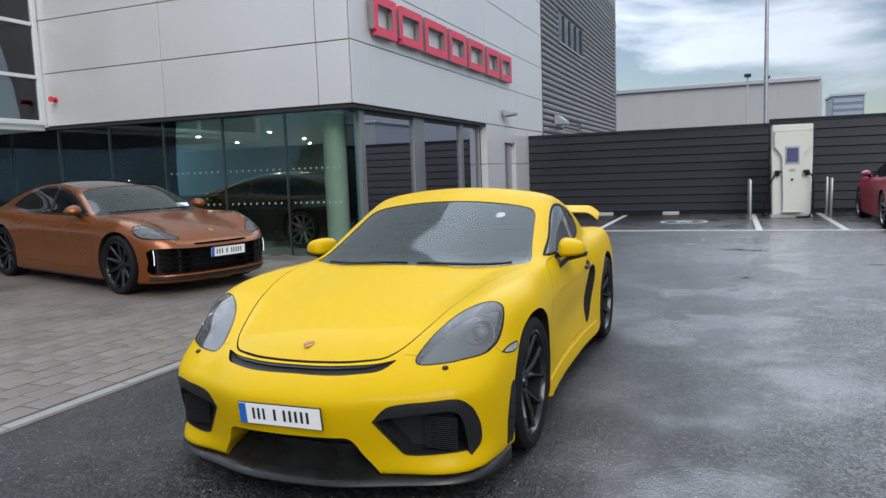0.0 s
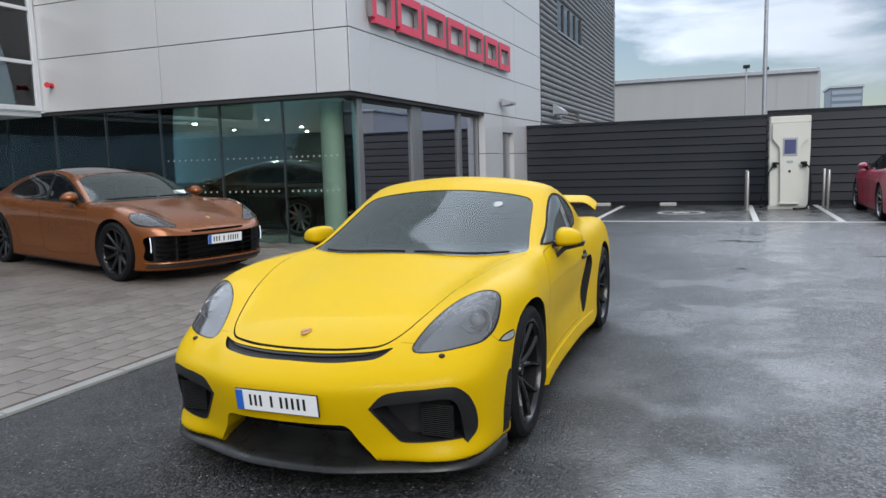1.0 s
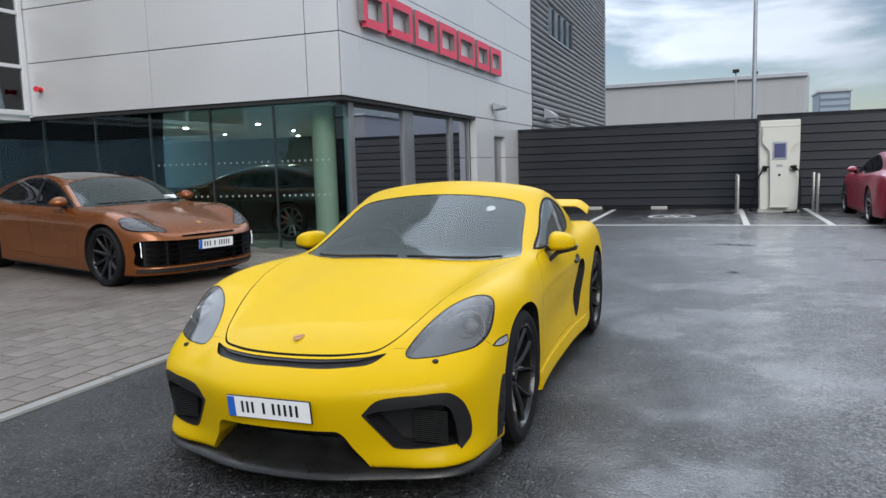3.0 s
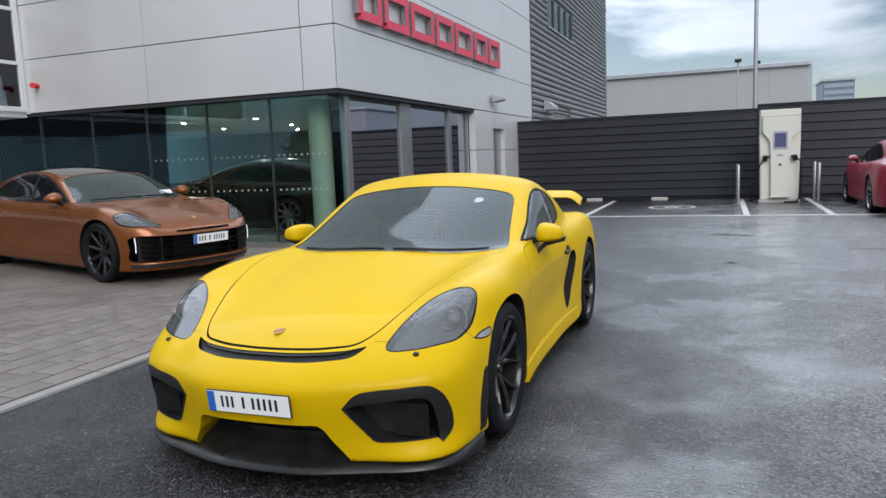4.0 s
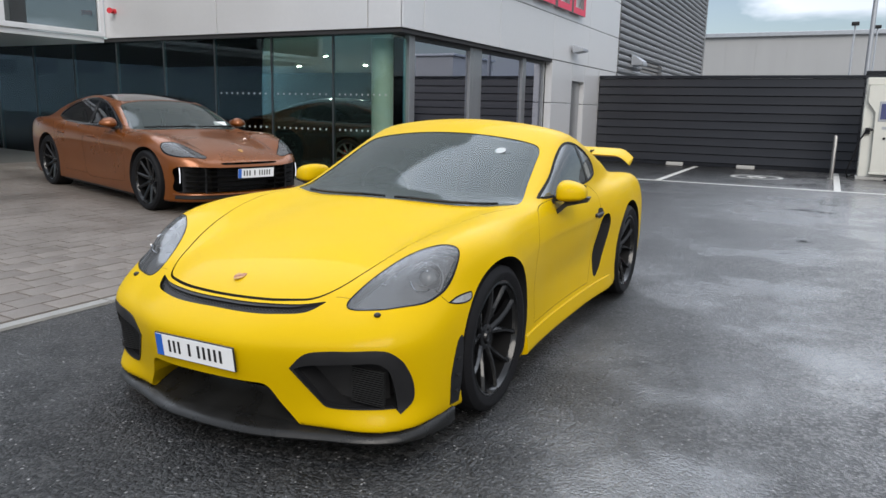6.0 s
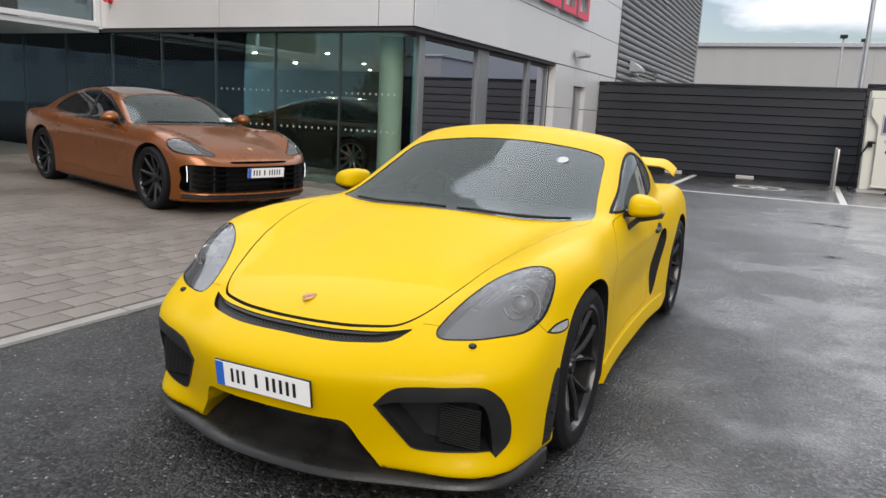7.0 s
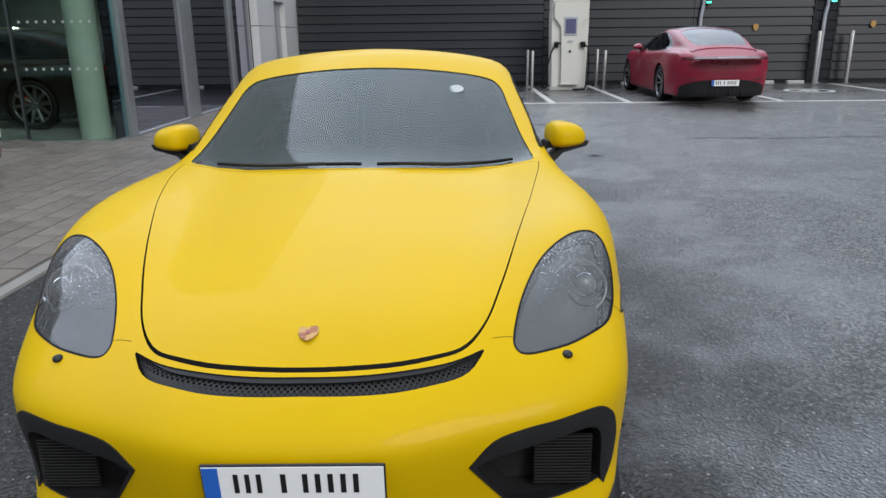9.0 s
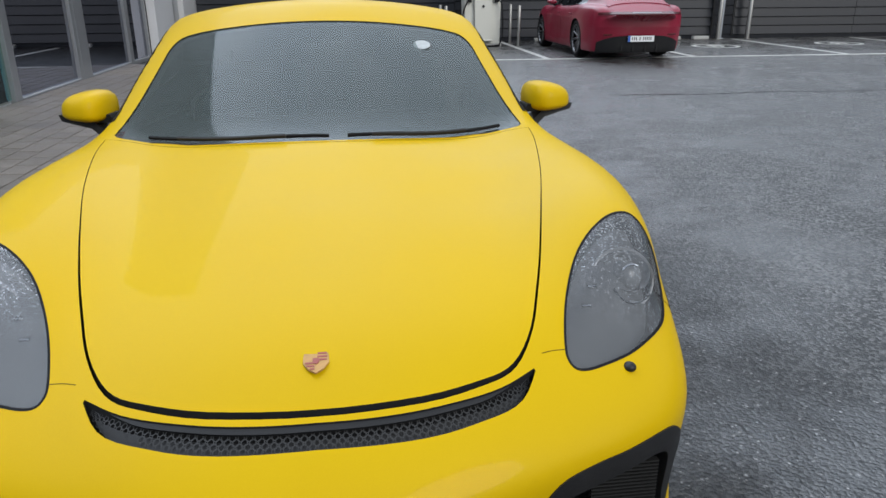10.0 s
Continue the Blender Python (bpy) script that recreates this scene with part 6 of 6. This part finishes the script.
    add_tube(bm, [(-0.34 + 0.175 * math.cos(a), 2.05 - 0.05 * math.sin(a), 0.84 + 0.165 * math.sin(a)) for a in (2 * math.pi * k / 24 for k in range(25))], 0.014, 8, False)
    sw = part("steering_wheel", bm, CABIN_BLACK, car, smooth=True)
    part("wheel_hub", box((-0.40, 2.02, 0.80), (-0.28, 2.06, 0.88), 0.015), CABIN_BLACK, sw)
    im = part("inner_mirror", box((-0.085, 2.14, 1.085), (0.085, 2.165, 1.135), 0.012), CABIN_BLACK, car)
    part("mirror_stem", tube([(0, 2.15, 1.12), (0, 2.165, 1.142)], 0.018, 10), CABIN_BLACK, im)
    part("licence_disc", prism(ring_outline(0, 0, 0.035, 20), (0, 0.002), "z"), DISC_PAPER, car, "round white disc on the windscreen", at=pose(0.40, 2.14, 1.118, 25))

    # wheels
    for s in (1, -1):
        wheel(car, FA, s * 0.893, WR, 0.25, 0.262, 5, "twin", RIM_BLACK, YELLOW_CALIPER)
        wheel(car, RA, s * 0.903, 0.342, 0.29, 0.262, 5, "twin", RIM_BLACK, YELLOW_CALIPER)
    return car


yellow_coupe()


# ---- four-door fastbacks ----
def fastback(name, m, F, paint, label, su, sv, sz, wheels, plates, face, caliper, spokes, roof_paint=None, detail=(84, 30, 150)):
    """A long four-door car: body, glass, lamps, wheels, mirrors, handles; face: which end is drawn in full."""
    car = thing(name, m, label, "car")
    FA, RA, WR = wheels
    S2 = lambda pts: [(a * sv, b * su) for a, b in pts]          # plan outlines (v, u)
    SF = lambda pts: [(a * sv, b * sz) for a, b in pts]          # front outlines (v, z)
    SS = lambda pts: [(a * su, b * sz) for a, b in pts]          # side outlines (u, z)
    mir = lambda o: [(-a, b) for a, b in o]
    p, faces = skin(F, 0.8 * su, 4.3 * su, 0.5 * sz, *detail)
    me = bpy.data.meshes.new("body")
    me.from_pydata(place(p).tolist(), [], faces)
    screen = loop(S2(mirrored([(0, 1.335), (0.4, 1.40), (0.65, 1.505), (0.762, 1.595), (0.70, 1.86), (0.645, 2.08), (0.60, 2.20), (0.4, 2.245), (0, 2.25)])), 4)
    rear = loop(S2(mirrored([(0, 3.66), (0.45, 3.67), (0.545, 3.77), (0.55, 4.15), (0.50, 4.55), (0.42, 4.63), (0, 4.68)])), 4)
    side = loop(SS([(1.70, 0.938), (1.95, 1.045), (2.2, 1.155), (2.45, 1.235), (2.75, 1.283), (3.05, 1.282), (3.35, 1.24), (3.65, 1.155), (3.88, 1.035), (3.7, 0.99), (3.2, 0.955), (2.5, 0.94)]), 4, (0,))
    cuts = [cutter(ring_outline(q, WR + 0.005, WR + 0.035), "v", sp) for q in (FA, RA) for sp in ((0.6, 1.2), (-1.2, -0.6))]
    cuts += [cutter(screen, "z", (0.92 * sz, 1.7)), cutter(side, "v", (-1.3, 1.3)), cutter(rear, "z", (1.02 * sz, 1.7))]
    cuts += [cutter(S2([(-0.62, 2.12), (0.62, 2.12), (0.58, 3.7), (-0.58, 3.7)]), "z", (0.45, 1.12 * sz))]
    if face == "front":
        lamp = loop(S2([(0.50, 0.26), (0.54, 0.215), (0.68, 0.25), (0.79, 0.33), (0.865, 0.46), (0.885, 0.58), (0.85, 0.64), (0.76, 0.575), (0.63, 0.41)]), 4)
        mouth = loop(SF([(-0.83, 0.57), (-0.42, 0.565), (0.42, 0.565), (0.83, 0.57), (0.855, 0.42), (0.83, 0.275), (0.5, 0.262), (-0.5, 0.262), (-0.83, 0.275), (-0.855, 0.42)]), 4)
        slot = loop(SF([(-0.36, 0.618), (0.36, 0.618), (0.39, 0.606), (0.34, 0.594), (-0.34, 0.594), (-0.39, 0.606)]), 3)
        cuts += [cutter(lamp, "z", (0.55, 1.2)), cutter(mir(lamp), "z", (0.55, 1.2)), cutter(mouth, "u", (-0.3, 0.55)), cutter(slot, "u", (-0.3, 0.3))]
    else:
        bar = SF([(-0.80, 0.85), (-0.4, 0.86), (0.4, 0.86), (0.80, 0.85), (0.80, 0.815), (0.4, 0.82), (-0.4, 0.82), (-0.80, 0.815)])
    me = carve(me, cuts)
    doors_o = [loop(SS(o), 4, (0, 3, 4, 7)) for o in ([(1.45, 0.30), (1.42, 0.6), (1.50, 0.83), (1.72, 0.93), (2.62, 0.935), (2.65, 0.7), (2.60, 0.30), (2.1, 0.27)], [(2.63, 0.30), (2.68, 0.7), (2.65, 0.935), (3.6, 0.975), (3.75, 0.95), (3.62, 0.80), (3.40, 0.55), (3.28, 0.30)])]
    doors = []
    for o in doors_o:
        for sp in ((0.74, 1.3), (-1.3, -0.74)):
            doors.append(carve(me.copy(), [cutter(shrink(o, 0.004), "v", sp)], "INTERSECT"))
    me = carve(me, [cutter(o, "v", sp) for o in doors_o for sp in ((0.72, 1.3), (-1.3, -0.72))])
    part("body", polish(me, F, "body", [paint, CABIN_BLACK]), None, car)
    for k, d in enumerate(doors):
        s = 1 if k % 2 == 0 else -1
        dp = part("door", polish(d, F, "door", [paint, CABIN_BLACK]), None, car)
        hu = (2.42, 3.40)[k // 2] * su
        hv = surf(F, [(hu, 0.80 * sz)], "left" if s > 0 else "right")[0][1]
        part("door_handle", box((hv - 0.012, hu - 0.11, 0.79 * sz), (hv + 0.014, hu + 0.11, 0.79 * sz + 0.026), 0.008), paint, dp)
    for nm, o, g in (("windscreen", screen, WINDSCREEN), ("rear_window", rear, SALOON_GLASS if roof_paint else SIDE_GLASS)):
        q = part(nm, patch(F, shrink(o, 0.001), "z", -0.004, 9), g, car, smooth=True)
        q.visible_shadow = False
        part("glass_border", band(F, o, shrink(o, 0.035), "z", -0.006), FRIT, q, smooth=True)
    for ax in ("left", "right"):
        q = part("side_window", patch(F, shrink(side, 0.001), ax, -0.004, 9), SALOON_GLASS, car, smooth=True)
        q.visible_shadow = False
        part("window_seal", band(F, shrink(side, -0.012), shrink(side, 0.014), ax, 0.002, 0.006), GLOSS_BLACK, q, smooth=True)
        part("pillar_trim", patch(F, loop(SS([(2.62, 0.945), (2.70, 0.945), (2.76, 1.282), (2.69, 1.28)]), 4, (0, 1, 2, 3)), ax, 0.0005, 4), FRIT, q)
    if roof_paint:
        roof_o = loop(S2(mirrored([(0, 2.29), (0.42, 2.29), (0.55, 2.37), (0.56, 2.9), (0.53, 3.48), (0.46, 3.57), (0, 3.58)])), 4)
        part("roof_panel", patch(F, roof_o, "z", 0.002, 8, 0.004), roof_paint, car, "gloss black glass roof panel", True)
    if face == "front":
        for s in (1, -1):
            o = lamp if s > 0 else mir(lamp)
            h = part("headlamp", patch(F, shrink(o, 0.002), "z", -0.001, 8), LAMP_GLASS, car, "clear headlamp cover", True)
            h.visible_shadow = False
            part("lamp_seal", band(F, shrink(o, -0.003), shrink(o, 0.006), "z", 0.001, 0.005), BLACK_RUBBER, h, smooth=True)
            part("bezel", patch(F, shrink(o, 0.004), "z", -0.045, 8), LAMP_GREY, h, smooth=True)
            for du, dv in ((0.36, 0.68), (0.38, 0.74), (0.46, 0.76), (0.48, 0.82)):
                q = surf(F, [(s * dv * sv, du * su)], "z", -0.028)[0]
                bm = bmesh.new()
                bmesh.ops.create_uvsphere(bm, u_segments=12, v_segments=8, radius=0.018, matrix=pose(q[1], q[0], q[2]))
                part("lamp_module", bm, LAMP_LENS, h, smooth=True)
            q = surf(F, [(s * 0.815 * sv, z * sz) for z in (0.385, 0.475, 0.56)], "u", 0.004)
            part("running_light", tube(place(q).tolist(), 0.005, 8), glow_white, car, "thin white running light")
        g = part("lower_grille", box((-0.78 * sv, 0.30, 0.2 * sz), (0.78 * sv, 0.32, 0.565 * sz)), MESH_BLACK, car, "wide black front grille")
        for z in (0.27, 0.335, 0.40, 0.465, 0.53):
            top = [(v * sv, z * sz) for v in np.linspace(-0.78, 0.78, 25)]
            a = surf(F, top, "u", -0.03)
            rows_ = np.concatenate([a, a + np.array([0.05, 0, 0]), a + np.array([0.05, 0, -0.014]), a + np.array([0, 0, -0.014])])
            part("grille_bar", shell(rows_, 4, 25), BLACK_PLASTIC, g)
        for v in (-0.56, -0.40, 0.40, 0.56):
            part("grille_fin", box((v * sv - 0.01, 0.16, 0.2 * sz), (v * sv + 0.01, 0.30, 0.56 * sz)), BLACK_PLASTIC, g)
        lo = [(v * sv, 0.248 * sz) for v in np.linspace(-0.86, 0.86, 31)]
        a = surf(F, lo, "u", 0.006)
        rows_ = np.concatenate([a + np.array([0.04, 0, 0.02]), a + np.array([-0.012, 0, 0.012]), a + np.array([-0.016, 0, 0]), a + np.array([0.04, 0, -0.01])])
        below = [surf(F, [(v * sv, z * sz) for v in np.linspace(-0.84, 0.84, 31)], "u", d) for z, d in ((0.236, 0.004), (0.205, 0.012), (0.178, -0.01))]
        rows_lip = np.concatenate([below[0] + np.array([0.03, 0, 0])] + below + [below[2] + np.array([0.06, 0, 0])])
        part("front_lip", shell(rows_lip, 5, 31), BLACK_PLASTIC, car, "black lower lip", True)
        part("chin_trim", shell(rows_, 4, 31), BRONZE if paint is BRONZE else BLACK_PLASTIC, car, smooth=True)
        cu_, cv_, cz_ = surf(F, [(0.0, 0.30 * su)], "z")[0]
        part("bonnet_shield", prism(shield_outline(0.055, 0.07), (0.0, 0.004), "z", 0.001), GOLD, car, "small gold shield", at=pose(cv_, cu_, cz_, 24))
        for s in (1, -1):
            crease = place(surf(F, curve([(s * 0.48 * sv, 0.36), (s * 0.53 * sv, 0.8), (s * 0.60 * sv, 1.3)], 16), "z", 0.0005)).tolist()
            part("bonnet_seam", tube(crease, 0.003, 5), BLACK_PLASTIC, car)
    else:
        t = part("tail_lamp", strip(F, curve(bar[:4], 41), curve(bar[:3:-1], 41), "back", 0.018, 0.03), TAIL_RED, car, "full-width dark red light bar", True)
        part("lamp_script", strip(F, [(v, 0.846 * sz) for v in np.linspace(-0.28, 0.28, 15)], [(v, 0.834 * sz) for v in np.linspace(-0.28, 0.28, 15)], "back", 0.021), LAMP_RING, t, "plain pale bar on the light bar")
        lower = [(v * sv, (0.45 - 0.12 * abs(v / 0.8) ** 4) * sz) for v in np.linspace(-0.80, 0.80, 33)]
        bottom = [(v * sv, 0.155 * sz) for v in np.linspace(-0.80, 0.80, 33)]
        d = part("rear_diffuser", strip(F, lower, bottom, "back", 0.012, 0.03, 7), BLACK_PLASTIC, car, "black lower rear bumper", True)
        for v in (-0.35, -0.12, 0.12, 0.35):
            q = surf(F, [(v * sv, 0.22 * sz)], "back")[0]
            part("fin", box((v * sv - 0.008, q[0] - 0.04, 0.17 * sz), (v * sv + 0.008, q[0] + 0.03, 0.29 * sz)), BLACK_PLASTIC, d)
        for s in (1, -1):
            q = surf(F, [(s * 0.62 * sv, 0.47 * sz)], "back", 0.012)[0]
            part("reflector", box((q[1] - 0.09, q[0] - 0.01, q[2] - 0.012), (q[1] + 0.09, q[0] + 0.012, q[2] + 0.012), 0.004), TAIL_RED, car, "slim red reflector")
        part("spoiler_lip", strip(F, [(v * sv, 4.72 * su) for v in np.linspace(-0.62, 0.62, 25)], [(v * sv, 4.82 * su) for v in np.linspace(-0.60, 0.60, 25)], "z", 0.012, 0.014), paint, car, smooth=True)
    for s in (1, -1):
        bm = bmesh.new()
        bmesh.ops.create_uvsphere(bm, u_segments=22, v_segments=14, radius=1.0)
        for v in bm.verts:
            x, y, z = v.co
            k = 1 - 0.22 * x * s
            v.co = (x * 0.108, (y * 0.105 + (0.03 if y > 0.6 else 0)) * k, (z * 0.083 if z > 0 else z * 0.046) * k)
        mm = part("mirror", bm, paint, car, "painted mirror cap on a black foot", True, pose(s * 0.945 * sv, 1.84 * su, 0.99 * sz, 0, 0, s * 8))
        part("mirror_foot", tube([(-s * 0.04, 0.0, -0.03), (-s * 0.12, 0.0, -0.065)], 0.03, 10), BLACK_PLASTIC, mm)
        part("sill_trim", box((s * 0.86 - 0.04, FA + 0.42, 0.14), (s * 0.86 + 0.04, RA - 0.42, 0.19), 0.01), BLACK_PLASTIC, car)
        for cu2 in (2.45, 3.35):
            seat = part("seat", box((s * 0.36 - 0.24, (cu2 - 0.45) * su, 0.5), (s * 0.36 + 0.24, cu2 * su, 0.66), 0.05), CABIN_BLACK, car, smooth=True)
            part("backrest", prism([((cu2 - 0.05) * su, 0.6), ((cu2 + 0.08) * su, 0.6), ((cu2 + 0.2) * su, 1.12 * sz), ((cu2 + 0.1) * su, 1.12 * sz)], (s * 0.36 - 0.22, s * 0.36 + 0.22), "x", 0.03), CABIN_BLACK, seat, smooth=True)
            part("headrest", box((s * 0.36 - 0.12, (cu2 + 0.11) * su, 1.08 * sz), (s * 0.36 + 0.12, (cu2 + 0.2) * su, 1.22 * sz), 0.03), CABIN_BLACK, seat, smooth=True)
        for q in (FA, RA):
            wheel(car, q, s * 0.95 * sv, WR, 0.27, WR - 0.085, spokes[0], spokes[1], spokes[2], caliper)
    for pts in (((0.05, 1.39), (0.35, 1.435), (0.66, 1.565)), ((-0.62, 1.535), (-0.3, 1.425), (0.0, 1.385))):
        part("wiper", tube(place(surf(F, S2(curve(pts, 12)), "z", 0.016)).tolist(), 0.009, 6), BLACK_RUBBER, car)
    for pm, w, h, groups, lab in plates:
        number_plate(car, pm, w, h, groups, lab)
    return car


glow_white = glow("white_running_light", (0.9, 0.93, 1.0), 0.3)
WHEEL_SILVER = mat("machined_wheel", (0.14, 0.14, 0.145), 0.3, 0.8, vary=0.1)
bars = ((0.15, 0.38, 3), (0.44, 0.52, 1), (0.58, 0.93, 5))
pan = fastback("executive_car", pose(-5.77, 7.46, 0.056, 0, 0, 75.85) @ pose(0, 0, 0, 1.22), saloon_field(), BRONZE, "bronze metallic four-door fastback with black wheels parked on the paving", 1, 1, 1, (0.89, 3.88, 0.365),
               [(pose(0.02, 0.015, 0.44, 4), 0.50, 0.11, bars, "white number plate with a blue end band")], "front", YELLOW_CALIPER, (9, "single", RIM_BLACK), GLOSS_BLACK)
part("windscreen_card", box((-0.09, 0, 0), (0.09, 0.004, 0.07)), PLATE_WHITE, pan, "white paper card behind the windscreen", at=pose(0.52, 1.60, 0.985, -50))
fastback("electric_car", pose(3.79, 20.46, 0, 0, 0, 180), saloon_field(0.983, 1.01, 1.045, True), CARMINE, "carmine red four-door electric car parked at the charger, seen from behind", 0.983, 1.01, 1.045, (0.90, 3.80, 0.36),
               [(pose(0, 4.94, 0.36, 0, 0, 180), 0.52, 0.11, bars, "white number plate")], "rear", RED_CALIPER, (10, "single", WHEEL_SILVER), GLOSS_BLACK, (100, 48, 160))
fastback("display_car", pose(-11.55, 12.95, 0.05, 0, 0, -90), saloon_field(1.0, 1.0, 1.06, True), BLACK_PAINT, "black four-door fastback displayed inside the showroom", 1, 1, 1.06, (0.93, 3.92, 0.37),
                [], "rear", RED_CALIPER, (10, "single", WHEEL_SILVER), None, (60, 24, 110))

# ---- paving beside the building, pieces last ----
paving = thing("pavement", pose(0, 0, 0), "grey rectangular block paving laid in staggered courses, damp", kind="structure")
FALL, FOOT = 0.022, PX - 0.12


def rise(x):
    """The paving climbs gently from the yard towards the building's end."""
    return FALL * max(0.0, FOOT - x)


for y0, y1, x0 in ((-14, GY - 0.06, -24), (GY - 0.06, 16.0, GX + 0.05)):
    part("bedding", prism([(FOOT, 0.0), (FOOT, 0.006), (x0, rise(x0) + 0.006), (x0, 0.0)], (y0, y1), "y"), BEDDING, paving)


def block_bm(w, d, h=0.016, e=0.004):
    bm = bmesh.new()
    lo = [bm.verts.new((sx * w / 2, sy * d / 2, 0.002)) for sx, sy in ((-1, -1), (1, -1), (1, 1), (-1, 1))]
    hi = [bm.verts.new((sx * (w / 2 - e), sy * (d / 2 - e), h)) for sx, sy in ((-1, -1), (1, -1), (1, 1), (-1, 1))]
    for i in range(4):
        bm.faces.new((lo[i], lo[(i + 1) % 4], hi[(i + 1) % 4], hi[i]))
    bm.faces.new(hi)
    return bm


PW, PD = 0.20, 0.30
BLOCK = finish(block_bm(PW - 0.005, PD - 0.005), "block", PAVER)
rng = random.Random(7)
far_v, far_f = [], []
near = 0
course = 0
x = PX - 0.13 - PW / 2
while x > -13.0:
    off = (0.0, 0.5, 0.25, 0.75)[course % 4] * PD
    y = 0.8 + off
    y_end = GY - 0.1 if x < GX else 15.9
    while y < y_end:
        tilt = (rng.uniform(-0.35, 0.35), rng.uniform(-0.35, 0.35))
        dz = rng.uniform(-0.0015, 0.0015)
        if x > -5.6 and 2.9 < y < 9.4 and near < 260 and (x < -4.0):
            part("block", BLOCK, None, paving, at=pose(x, y, rise(x) + dz, tilt[0], tilt[1] + 1.26, rng.uniform(-0.4, 0.4)))
            near += 1
        else:
            base = len(far_v)
            w, d = PW / 2 - 0.0025, PD / 2 - 0.0025
            tx, ty = radians(tilt[1]), radians(tilt[0])
            for sx, sy in ((-1, -1), (1, -1), (1, 1), (-1, 1)):
                far_v.append((x + sx * w, y + sy * d, 0.002 + rise(x + sx * w)))
            for sx, sy in ((-1, -1), (1, -1), (1, 1), (-1, 1)):
                far_v.append((x + sx * (w - 0.004), y + sy * (d - 0.004), rise(x + sx * w) + 0.016 + dz + sx * w * tx + sy * d * ty))
            for i in range(4):
                far_f.append((base + i, base + (i + 1) % 4, base + 4 + (i + 1) % 4, base + 4 + i))
            far_f.append((base + 4, base + 5, base + 6, base + 7))
        y += PD
    x -= PW
    course += 1
far_me = bpy.data.meshes.new("blocks")
far_me.from_pydata(far_v, [], far_f)
far_me.materials.append(PAVER_FAR)
tagged(part("blocks", far_me, None, paving), kind="stuff")
EDGE = finish(block_bm(0.10, 0.91, 0.018, 0.006), "edging", KERB)
for k in range(20):
    part("edging", EDGE, None, paving, at=pose(PX - 0.05, -2 + k * 0.915, rng.uniform(-0.001, 0.001)))
